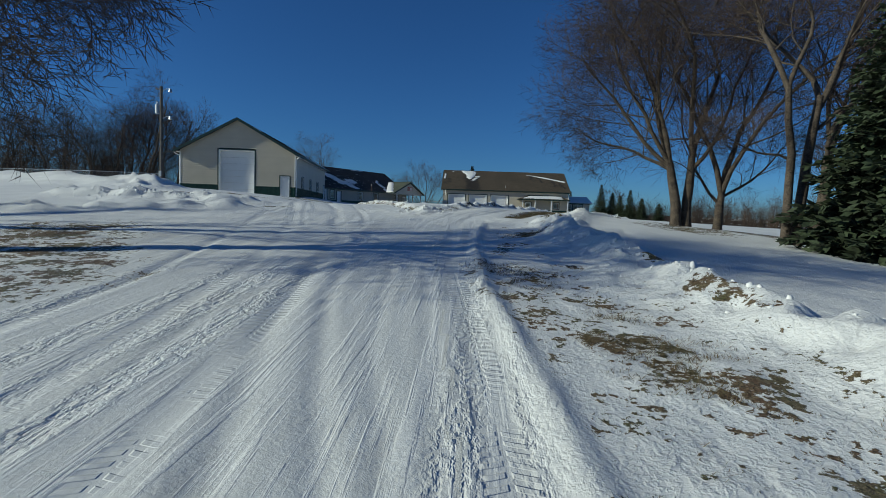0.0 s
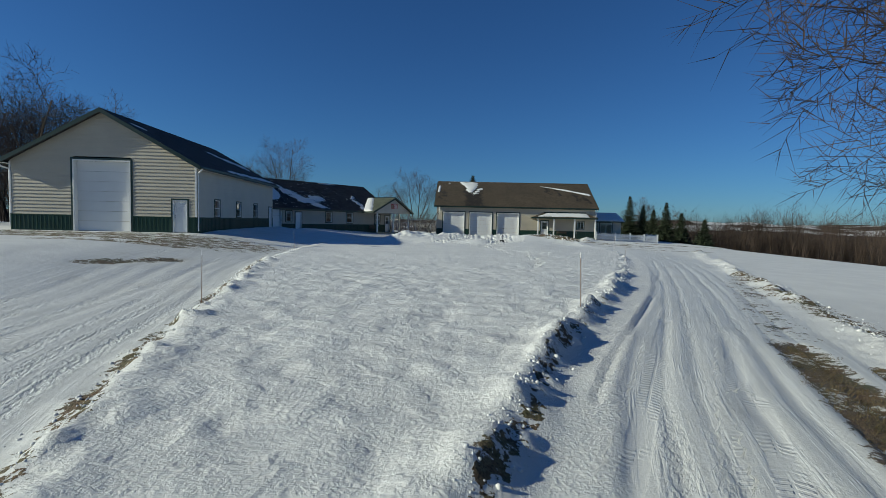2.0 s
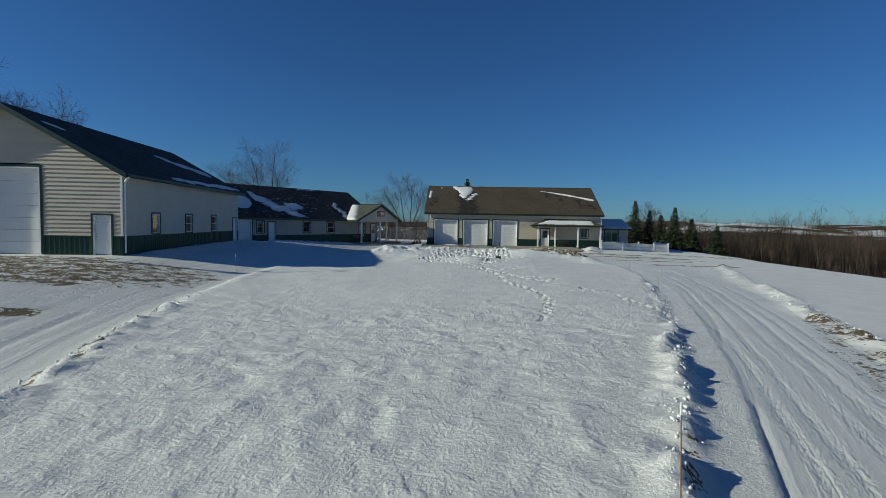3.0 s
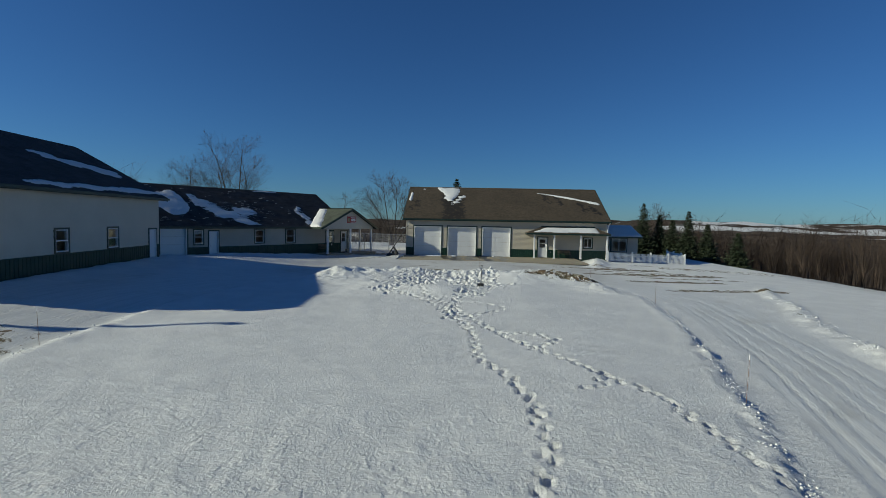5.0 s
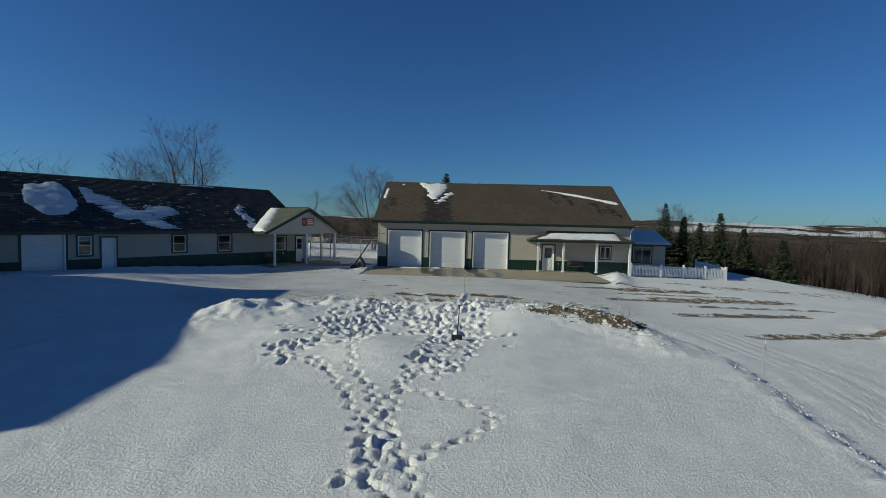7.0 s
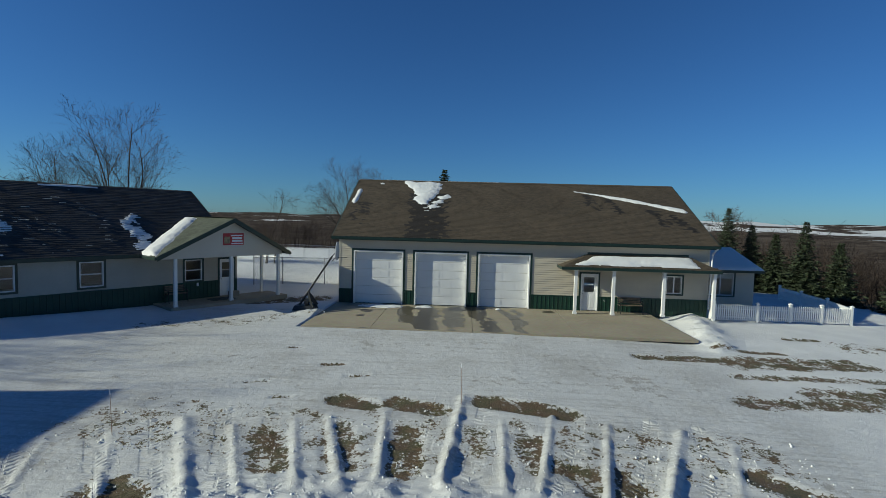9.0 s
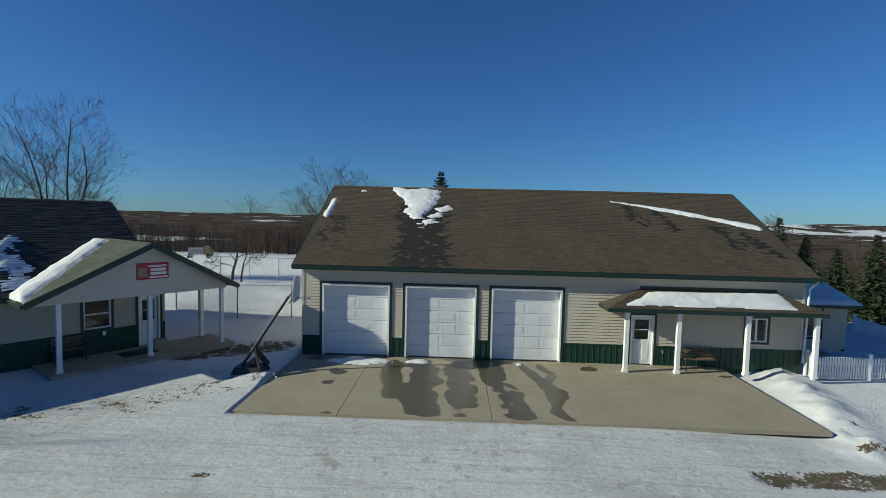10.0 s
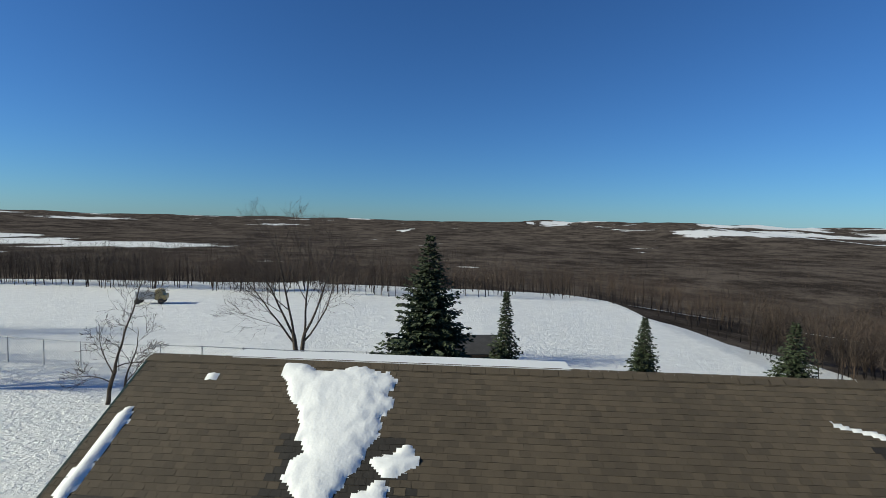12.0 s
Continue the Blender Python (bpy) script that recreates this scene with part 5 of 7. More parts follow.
    for k, a in ((0, e0), (1, e1)):
        for x0 in (-0.43, L + 0.4):
            bm = bmesh.new()
            for v in box(bm, x0, x0 + 0.03, 0, 1, -0.22, 0.03):
                t = v.co.y
                v.co.y = a * (1 - t) + mid * t
                v.co.z += (He + 0.02) * (1 - t) + (He + rise) * t
            part("rake_board", bm, TRIM, rf)
        s = -1 if k == 0 else 1
        bm = bmesh.new()
        box(bm, -0.4, L + 0.4, min(a, a + s * 0.03), max(a, a + s * 0.03), He - 0.16, He + 0.02)
        box(bm, -0.4, L + 0.4, min(a + s * 0.03, a + s * 0.13), max(a + s * 0.03, a + s * 0.13), He - 0.12, He - 0.10)
        box(bm, -0.4, L + 0.4, min(a + s * 0.12, a + s * 0.14), max(a + s * 0.12, a + s * 0.14), He - 0.12, He)
        part("gutter", bm, TRIM, rf)
        block("soffit", (-0.38, L + 0.38, min(0, a) if k == 0 else W, max(0, a) if k == 0 else a, He - 0.10, He - 0.08), VINYL, rf)
    bm = bmesh.new()
    for p, q in (((0.46, -0.25, He - 0.12), (0.3, -0.2, He - 0.28)), ((0.3, -0.2, He - 0.28), (0.06, 0.1, He - 0.34)), ((0.06, 0.1, He - 0.34), (0.06, 0.1, 0.1))):
        rod(bm, p, q, 0.045, sides=8)
    part("downspout", bm, VINYL, b)
    bm = bmesh.new()
    for p, q in (((-W - 0.46, -0.25, He - 0.12), (-W - 0.3, -0.2, He - 0.3)), ((-W - 0.3, -0.2, He - 0.3), (-W - 0.06, 0.05, He - 0.4)), ((-W - 0.06, 0.05, He - 0.4), (-W - 0.06, 0.05, 0.1))):
        rod(bm, p, q, 0.045, sides=8)
    part("downspout", bm, VINYL, b)
    return b


barn()


# ---- the kennel wing ----
def kennel():
    b = thing("kennel_wing", pose(-6.555, -0.683, 0.18, 0, 0, 55.5), "long low kennel wing with gabled porch and snowy roof", "building")
    u0, u1, D, H = -22.4, 1.32, 10.2, 2.62
    fr = along((u0, 0, 0), (1, 0, 0))
    X = lambda v: v - u0
    wins = [(X(-14.62), X(-13.94), 1.16, 2.27), (X(-9.38), X(-8.52), 1.16, 2.27), (X(-6.28), X(-5.32), 1.10, 2.27), (X(-1.62), X(-0.70), 1.0, 2.12)]
    roll = (X(-17.15), X(-15.2), 0.0, 2.42)
    e1 = (X(-13.45), X(-12.68), 0.0, 2.16)
    e2 = (X(0.28), X(1.12), 0.0, 2.08)
    L = u1 - u0
    wall_panel("front_wall", L, H, wins + [roll, e1, e2], SIDING_SHADED, b, fr)
    siding(L, 0.92, H, [(h[0] - 0.1, h[1] + 0.1, h[2] - 0.1, h[3] + 0.1) for h in wins + [roll, e1, e2]], SIDING_SHADED, b, fr, course=0.2)
    wainscot(L, 0.88, [(h[0] - 0.1, h[1] + 0.1, 0, h[3]) for h in (roll, e1, e2)], b, fr)
    for k, w in enumerate(wins):
        window(*w, b, fr, blind=0.3 if k == 0 else 0)
    sectional_door(roll[0], roll[1], 2.42, b, fr, 4, 4, 0.1, raised=False)
    entry_door(e1[0], e1[1], 2.16, b, fr, glazed=False)
    entry_door(e2[0], e2[1], 2.08, b, fr, glazed=True)
    wall_panel("end_wall", D, H, [], SIDING_SHADED, b, along((u1 - 0.11, 0, 0), (0, 1, 0)), top=lambda v: H + 0.60 * (D / 2 - abs(v - D / 2)))
    wall_panel("end_wall", D, H, [], SIDING_SHADED, b, along((u0, D, 0), (0, -1, 0)), top=lambda v: H + 0.60 * (D / 2 - abs(v - D / 2)))
    wall_panel("back_wall", L, H, [], SIDING_SHADED, b, along((u1, D, 0), (-1, 0, 0)))
    rz, ez = 5.92, 2.55
    for a in (-0.45, D + 0.45):
        gable_prism("roof", u0 - 0.2, u1 - 0.1, a, ez, D / 2, rz, 0.15, SHINGLE_G, b)
    shingles(u0, u1 - 0.12, -0.45, ez, D / 2, rz, SHINGLE_G, b, tab=0.4, course=0.165, seed=11)
    run = math.hypot(D / 2 + 0.45, rz - ez)
    up = Vector((0, (D / 2 + 0.45) / run, (rz - ez) / run))
    ax = Vector((1, 0, 0))
    o = Vector((0, -0.45, ez + 0.012))
    rows = lambda u, v: 0.10 * np.sin(v * 2 * math.pi / 0.165)
    snow_patch("snow_patch", o + ax * -17.6 + up * 1.0, ax, up, 4.6, 6.0, lambda u, v: 0.40 - ((u - 2.3 - 0.08 * v) / 1.9) ** 2 - ((v - 2.6) / 2.7) ** 2 * 0.8 + 0.4 * (fbm(u, v, 0.8, 41, 3) - 0.5), 0.07, b, "smooth drift of snow")
    snow_patch("snow_patch", o + ax * -13.4 + up * 0.25, ax, up, 7.2, 4.8, lambda u, v: np.maximum(0.30 - np.abs(v - 4.4 + 1.15 * u) * 0.35 - 0.5 * np.clip(u - 4.2, 0, 3), 0.16 - ((u - 3.9) / 2.3) ** 2 - ((v - 2.4) / 1.5) ** 2) + 0.9 * (fbm(u * 0.45, v, 0.6, 43, 4) - 0.5) + rows(u, v), 0.035, b, "streaky snow caught on the shingle courses", cell=0.05)
    snow_patch("snow_patch", o + ax * -4.6 + up * 0.35, ax, up, 2.2, 3.6, lambda u, v: 0.18 - np.abs(u - 1.0 - 0.10 * v - 0.2 * np.sin(2.2 * v)) * 0.75 - 0.5 * np.clip(v - 2.8, 0, 2) + 0.8 * (fbm(u, v, 0.4, 47, 4) - 0.5) + rows(u, v), 0.04, b, "", cell=0.05)
    snow_patch("snow_patch", o + ax * -6.5 + up * (run - 0.3), ax, up, 2.6, 0.28, lambda u, v: 0.2 - np.abs(v - 0.16) * 2.2 - np.abs(u - 1.3) * 0.12, 0.03, b, "")
    rng = random.Random(77)          # frost and snow dust caught along the butts of the shingles
    V, F = [], []
    nrm = Vector((0, -up.z, up.y))
    for k in range(2, int(run / 0.165)):
        u = -17.0
        while u < -4.6:
            ln = rng.uniform(0.08, 0.4)
            s = k * 0.165
            dens = float(vnoise(np.array([u * 0.5]), np.array([s]), 0.9, 17)[0]) + 0.25 * ss(np.array([(s - 1.0) / 3])).item() - 0.03 * (u + 10)
            patch = max(math.exp(-((u + 9.4) / 1.7) ** 2 - ((s - 2.3) / 1.2) ** 2), 0.8 * math.exp(-((u + 4.0) / 0.8) ** 2 - ((s - 1.8) / 1.6) ** 2))
            if rng.random() < dens * (0.15 + patch):
                i = len(V)
                a = o + ax * u + up * (s - 0.012)
                for du in (0, ln):
                    V += [a + ax * du + nrm * 0.006, a + ax * du + nrm * 0.026, a + ax * du + up * rng.uniform(0.01, 0.035) + nrm * 0.012]
                F += [(i, i + 3, i + 4, i + 1), (i + 1, i + 4, i + 5, i + 2)]
            u += ln + rng.uniform(0.02, 0.3)
    tagged(link_mesh("snow_dust", V, F, SNOW, b), "snow dust along the shingle courses", kind="stuff")
    bm = bmesh.new()
    box(bm, u0 - 0.2, u1 + 0.12, -0.475, -0.45, ez - 0.17, ez)
    box(bm, u0 - 0.2, u1 + 0.12, -0.59, -0.475, ez - 0.13, ez - 0.11)
    box(bm, u0 - 0.2, u1 + 0.12, -0.61, -0.59, ez - 0.13, ez - 0.01)
    part("gutter", bm, TRIM, b)
    block("soffit", (u0, u1 + 0.1, -0.45, 0, ez - 0.12, ez - 0.10), VINYL, b)
    for a in (-0.45, D + 0.45):
        bm = bmesh.new()
        vs = box(bm, u1 - 0.1, u1 - 0.07, 0, 1, -0.2, 0.025)
        for v in vs:
            t = v.co.y
            v.co.y = a * (1 - t) + D / 2 * t
            v.co.z += ez * (1 - t) + rz * t
        part("rake_board", bm, TRIM, b)
    # porch: a cross gable on posts
    ph = new("porch")
    ph.parent = b
    pl, pr, py, pez, paz = -3.85, 3.40, -2.10, 2.52, 4.37
    back = 4.0
    turn = Matrix.Rotation(radians(-90), 4, "Z")       # its x runs to the front, its y to the east
    rf = new("porch_roof")
    rf.parent, rf.matrix_basis = ph, turn
    for a in (pl, pr):
        gable_prism("roof_slope", -back, -py, a, pez, 0, paz, 0.14, SHINGLE_P, rf)
        shingles(-back, -py, a, pez, 0, paz, SHINGLE_P, rf, seed=13)
    sr = math.hypot(pl, paz - pez)
    pup = Vector((0, -pl / sr, (paz - pez) / sr))
    snow_patch("snow_patch", Vector((-3.4, pl, pez + 0.012)), Vector((1, 0, 0)), pup, 5.6, sr * 0.98, lambda u, v: np.minimum(np.minimum((u - 3.6 + 3.37 * v / sr) * 0.5, (5.25 - 3.37 * v / sr - 0.08 * v - u) * 0.5), np.minimum((v - 0.02) * 1.0, (sr * 0.95 - v))) + 0.18 * (fbm(u, v, 0.5, 51, 3) - 0.5), 0.16, rf, "thick slab of snow in the roof valley")
    gb = bmesh.new()                                     # the gable's face
    f = -1.80
    vs = [gb.verts.new(p) for y in (f, f + 0.12) for p in ((pl + 0.35, y, 2.36), (pr - 0.35, y, 2.36), (pr - 0.35, y, pez + 0.05), (0, y, paz - 0.16), (pl + 0.35, y, pez + 0.05))]
    gb.faces.new(vs[:5])
    gb.faces.new(vs[5:][::-1])
    for i in range(5):
        j = (i + 1) % 5
        gb.faces.new((vs[j], vs[i], vs[i + 5], vs[j + 5]))
    part("gable_panel", gb, SOFFIT, ph)
    block("ceiling", (pl + 0.3, pr - 0.3, -1.75, 0, 2.36, 2.38), VINYL, ph)
    for a in (pl, pr):
        bm = bmesh.new()
        vs = box(bm, 0, 1, py - 0.03, py, -0.2, 0.03)
        for v in vs:
            t = v.co.x
            v.co.x = a * (1 - t)
            v.co.z += pez * (1 - t) + paz * t
        part("rake_board", bm, TRIM, ph)
        bm = bmesh.new()
        s = 1 if a > 0 else -1
        box(bm, min(a, a + s * 0.1), max(a, a + s * 0.1), py, 0.3, pez - 0.15, pez - 0.01)
        part("fascia", bm, TRIM, ph)
    for xx, yy in ((-2.87, -1.73), (0, -1.73), (2.87, -1.73), (2.87, -0.05)):
        bm = bmesh.new()
        box(bm, xx - 0.07, xx + 0.07, yy - 0.07, yy + 0.07, -0.15, 2.37)
        box(bm, xx - 0.09, xx + 0.09, yy - 0.09, yy + 0.09, -0.15, 0.12)
        part("post", bm, VINYL, ph)
    block("porch_slab", (-3.2, 3.3, -2.0, 0.0, -0.25, 0.01), CONCRETE, ph)
    # wall sign under the gable
    sg = tagged(new("sign_board"), "red sign board with pale lettering bars")
    sg.parent = ph
    block("board", (-0.49, 0.66, -1.83, -1.80, 2.97, 3.60), RED, sg)
    for q in ((-0.08, 0.58, 3.44, 3.51), (0.0, 0.56, 3.28, 3.39), (0.0, 0.58, 3.14, 3.24), (-0.05, 0.62, 3.02, 3.08)):
        block("lettering_bar", (q[0], q[1], -1.836, -1.83, q[2], q[3]), WHITE, sg)
    block("picture_patch", (-0.44, -0.12, -1.836, -1.83, 3.06, 3.42), material("tan picture", (0.35, 0.26, 0.15), 0.5, vary=0.5, scale=9), sg)
    return b


kennel()


# ---- the concrete apron before the garage ----
def apron():
    b = thing("apron", pose(0, 0, 0), "tan concrete apron with wet melt stains", "pavement", kind="structure")
    xs, ys = (0.13, 3.2, 7.7, 12.3, 17.28), (-6.13, -3.1, -0.05)
    m = bpy.data.materials.new("wet-stained concrete")
    m.use_nodes = True
    nt = m.node_tree
    n, li = nt.nodes, nt.links
    p = n["Principled BSDF"]
    co = n.new("ShaderNodeTexCoord")
    a = n.new("ShaderNodeAttribute")
    a.attribute_name = "wet"
    t1, t2, t3 = n.new("ShaderNodeTexNoise"), n.new("ShaderNodeTexNoise"), n.new("ShaderNodeTexNoise")
    for t, s in ((t1, 0.55), (t2, 5.0), (t3, 90.0)):
        t.inputs["Scale"].default_value, t.inputs["Detail"].default_value = s, 6
        li.new(co.outputs["Object"], t.inputs["Vector"])
    r1 = n.new("ShaderNodeMix")
    r1.data_type = "RGBA"
    r1.inputs["A"].default_value, r1.inputs["B"].default_value = (0.30, 0.255, 0.175, 1), (0.44, 0.385, 0.285, 1)
    li.new(t1.outputs["Fac"], r1.inputs["Factor"])
    r2 = n.new("ShaderNodeMix")
    r2.data_type, r2.blend_type = "RGBA", "MULTIPLY"
    r2.inputs["Factor"].default_value = 0.35
    li.new(r1.outputs["Result"], r2.inputs["A"])
    li.new(t2.outputs["Color"], r2.inputs["B"])
    wet = n.new("ShaderNodeMapRange")
    wet.inputs["From Min"].default_value, wet.inputs["From Max"].default_value = 0.46, 0.54
    add = n.new("ShaderNodeMath")
    add.operation = "MULTIPLY_ADD"
    add.inputs[1].default_value = 0.22
    li.new(t2.outputs["Fac"], add.inputs[0])
    sub = n.new("ShaderNodeMath")
    sub.inputs[1].default_value = -0.11
    li.new(a.outputs["Fac"], sub.inputs[0])
    li.new(sub.outputs[0], add.inputs[2])
    li.new(add.outputs[0], wet.inputs["Value"])
    r3 = n.new("ShaderNodeMix")
    r3.data_type = "RGBA"
    li.new(wet.outputs["Result"], r3.inputs["Factor"])
    li.new(r2.outputs["Result"], r3.inputs["A"])
    r3.inputs["B"].default_value = (0.10, 0.085, 0.06, 1)
    li.new(r3.outputs["Result"], p.inputs["Base Color"])
    ro = n.new("ShaderNodeMapRange")
    ro.inputs["To Min"].default_value, ro.inputs["To Max"].default_value = 0.85, 0.32
    li.new(wet.outputs["Result"], ro.inputs["Value"])
    li.new(ro.outputs["Result"], p.inputs["Roughness"])
    bp = n.new("ShaderNodeBump")
    bp.inputs["Strength"].default_value, bp.inputs["Distance"].default_value = 0.15, 0.01
    li.new(t3.outputs["Fac"], bp.inputs["Height"])
    li.new(bp.outputs["Normal"], p.inputs["Normal"])
    for x0, x1 in zip(xs, xs[1:]):
        for y0, y1 in zip(ys, ys[1:]):
            nu, nv = int((x1 - x0) / 0.1), int((y1 - y0) / 0.1)
            X, Y = np.meshgrid(np.linspace(x0 + 0.008, x1 - 0.008, nu), np.linspace(y0 + 0.008, y1 - 0.008, nv))
            Z = 0.0 * X - 0.004 * (-Y)
            # streams that run from the doors to the edge, and a few lone stains
            wetv = np.zeros_like(X)
            for cx, w, y_end, lean in ((4.0, 0.7, -5.0, 0.7), (5.2, 1.0, -6.3, 0.25), (6.7, 0.8, -6.3, 0.1), (7.9, 0.8, -6.3, 0.45), (9.2, 0.4, -6.3, 0.6), (9.9, 0.35, -4.6, 0.3)):
                c = cx - lean * 0.35 * Y * 0.6 + 0.5 * (vnoise(Y * 1.0, Y * 0 + cx, 0.9, 3) - 0.5)
                wetv = np.maximum(wetv, ss(1.15 - np.abs(X - c) / w) * ss((Y - y_end) / 0.5) * ss((-0.1 - Y) / 0.5))
            wetv = np.maximum(wetv, 0.75 * ss((Y + 0.9) / 0.4) * ss((X - 0.6) / 0.5) * ss((10.6 - X) / 0.8))
            wetv = wetv * (0.05 + 1.5 * fbm(X, Y, 0.6, 91, 4))
            for cx, cy, rx, ry in ((2.3, -2.2, 0.5, 0.55), (2.2, -3.4, 0.35, 0.3), (11.9, -0.9, 0.55, 0.4), (17.0, -1.3, 0.5, 0.18), (6.8, -1.0, 1.3, 0.35), (1.3, -0.6, 0.9, 0.45), (11.6, -3.9, 0.16, 0.1), (2.9, -6.0, 0.3, 0.12)):
                wetv = np.maximum(wetv, ss(1.75 - np.hypot((X - cx) / rx, (Y - cy) / ry) - 1.1 * fbm(X, Y, 0.35, 93, 3)) * 0.8)
            Z = Z + 0.0
            v = np.stack([X, Y, Z], -1).reshape(-1, 3)
            i = (np.arange(nv - 1)[:, None] * nu + np.arange(nu - 1)[None, :]).ravel()
            f = np.stack([i, i + 1, i + 1 + nu, i + nu], -1)
            rim = list(range(nu)) + [r * nu + nu - 1 for r in range(1, nv)] + [(nv - 1) * nu + c for c in range(nu - 2, -1, -1)] + [r * nu for r in range(nv - 2, 0, -1)]
            low = len(v)
            v = np.concatenate([v, v[rim] - (0, 0, 0.12)])
            f = [tuple(q) for q in f] + [(rim[k], low + k, low + (k + 1) % len(rim), rim[(k + 1) % len(rim)]) for k in range(len(rim))]
            ob = link_mesh("concrete_panel", v, f, m, b)
            w = np.concatenate([wetv.ravel(), wetv.ravel()[rim]])
            ob.data.attributes.new("wet", "FLOAT", "POINT").data.foreach_set("value", w.astype(np.float32))
    return b


apron()


def apron_snow():
    for x, y, w, d, seed in ((1.5, -1.35, 2.9, 1.0, 5), (4.65, -0.95, 1.35, 0.5, 9), (9.0, -0.75, 0.3, 0.2, 11)):
        ob = snow_patch("snow_patch", Vector((x, y, 0.0)), Vector((1, 0, 0)), Vector((0, 1, 0)), w, d, lambda u, v: 0.20 - ((u / w - 0.5) / 0.6) ** 2 * 0.4 - ((v - 0.5 * d - 0.16 * d * (u / w - 0.5)) / (0.62 * d)) ** 2 * 0.4 + 0.6 * (fbm(u, v, 0.5, seed, 3) - 0.5), 0.06, None, "", cell=0.04)
        tagged(ob, "thin melting snow left on the concrete apron", "snow", kind="stuff")


apron_snow()


# ---- trees ----
def tube(V, F, pts, radii, sides):
    """Adds a tapering tube along pts."""
    base = len(V)
    ref = Vector((0.3, 0.9, 0.2))
    for i, (p, r) in enumerate(zip(pts, radii)):
        d = (pts[min(i + 1, len(pts) - 1)] - pts[max(i - 1, 0)]).normalized()
        s = d.cross(ref)
        s = s.normalized() if s.length > 1e-4 else Vector((1, 0, 0))
        t = d.cross(s)
        for k in range(sides):
            a = 2 * math.pi * k / sides
            V.append(p + s * (r * math.cos(a)) + t * (r * math.sin(a)))
    for i in range(len(pts) - 1):
        for k in range(sides):
            j = (k + 1) % sides
            F.append((base + i * sides + k, base + i * sides + j, base + (i + 1) * sides + j, base + (i + 1) * sides + k))


def grow(rng, start, way, length, radius, depth, wood, twigs, spread=0.6, lift=0.03, droop=0.0, dense=1.0, fine=0.006, calm=1.0):
    """One limb with all that grows from it."""
    segs = 8 if depth >= 4 else (5 if depth >= 3 else (3 if depth == 2 else (2 if depth == 1 and fine < 0.01 else 1)))
    pts, radii, p, d = [start.copy()], [radius], start.copy(), way.normalized()
    wander = (0.09, 0.16, 0.16, 0.15, 0.13, 0.085)[5 - depth] if depth <= 5 else 0.08
    wander *= calm
    for i in range(segs):
        d = (d + Vector((rng.gauss(0, wander), rng.gauss(0, wander), rng.gauss(0, wander) + lift - (droop if depth < 4 else 0) * (i / segs)))).normalized()
        p = p + d * (length / segs)
        pts.append(p.copy())
        radii.append(radius * (1 - (0.72 if depth > 0 else 0.75) * (i + 1) / segs))
    if depth >= 3:
        tube(*wood, pts, radii, 8 if depth >= 5 else 5)
    elif segs == 1:
        V, F = twigs                # a last twig: a slim three-sided cone
        s = d.cross(Vector((0.3, 0.9, 0.2))).normalized() * radius
        t = d.cross(s)
        b = len(V)
        V += [start + s, start - s * 0.5 + t * 0.87, start - s * 0.5 - t * 0.87, p]
        F += [(b, b + 1, b + 3), (b + 1, b + 2, b + 3), (b + 2, b, b + 3)]
    else:
        tube(*twigs, pts, radii, 3)
    if depth == 0:
        return
    n = {5: 10, 4: 8, 3: 7, 2: 5, 1: 4}.get(depth, 6)
    n = max(2, int(n * dense + rng.random()))
    turn = rng.random() * 6.28
    for k in range(n):
        f = (0.22 + 0.77 * (k + rng.random() * 0.6) / n) if depth >= 4 else (0.14 + 0.84 * (k + rng.random() * 0.8) / n)
        f = min(f, 0.985)
        i = min(int(f * segs), segs - 1)
        q = pts[i].lerp(pts[i + 1], f * segs - i)
        ahead = (pts[i + 1] - pts[i]).normalized()
        turn += 2.4 + rng.gauss(0, 0.4)
        a = ahead.cross(Vector((0.2, 0.31, 0.93)))
        a = a.normalized() if a.length > 0.05 else Vector((1, 0, 0))
        side = a * math.cos(turn) + ahead.cross(a) * math.sin(turn)
        open_up = spread * (0.68 if depth == 5 else 1.0)
        w = ahead * (1.0 - 0.45 * open_up) + side * (open_up + rng.uniform(-0.12, 0.22))
        grow(rng, q, w, length * (rng.uniform(0.50, 0.74) if depth > 2 else rng.uniform(0.62, 1.0)) * (1.12 - 0.62 * f), max(radii[i] * rng.uniform(0.30, 0.48), fine), depth - 1, wood, twigs, spread, lift, droop, dense, fine, calm)


def bare_tree(x, y, height, radius, seed, label, stems=1, spread=0.62, depth=5, lean=(0, 0), droop=0.0, dense=1.0, trunk_share=0.80, lift=0.03, z=None, fine=0.006):
    rng = random.Random(seed)
    base = level(x, y) - 0.12 if z is None else z
    t = thing("bare_tree", pose(x, y, base), label, "tree", "bare trees")
    wood, twigs = ([], []), ([], [])
    for s in range(stems):
        a = rng.uniform(0, 6.28)
        off = Vector((math.cos(a + s * 3.1), math.sin(a + s * 3.1), 0)) * (0.0 if stems == 1 else radius * 1.1)
        w = Vector((lean[0], lean[1], 1)) + off * (0.0 if stems == 1 else 0.35 / max(radius, 0.1) * rng.uniform(0.5, 1.0))
        # flared foot
        tube(*wood, [off + Vector((0, 0, -0.1)), off + Vector((0, 0, 0.15)), off + Vector((0, 0, 0.5))], [radius * 1.55, radius * 1.2, radius * 1.02], 9)
        grow(rng, off + Vector((0, 0, 0.4)), w, height * trunk_share * rng.uniform(0.9, 1.05), radius, depth, wood, twigs, spread, lift, droop, dense, fine)
    link_mesh("trunk", *wood, BARK, t, smooth=True)
    link_mesh("crown", *twigs, TWIG, t)
    return t


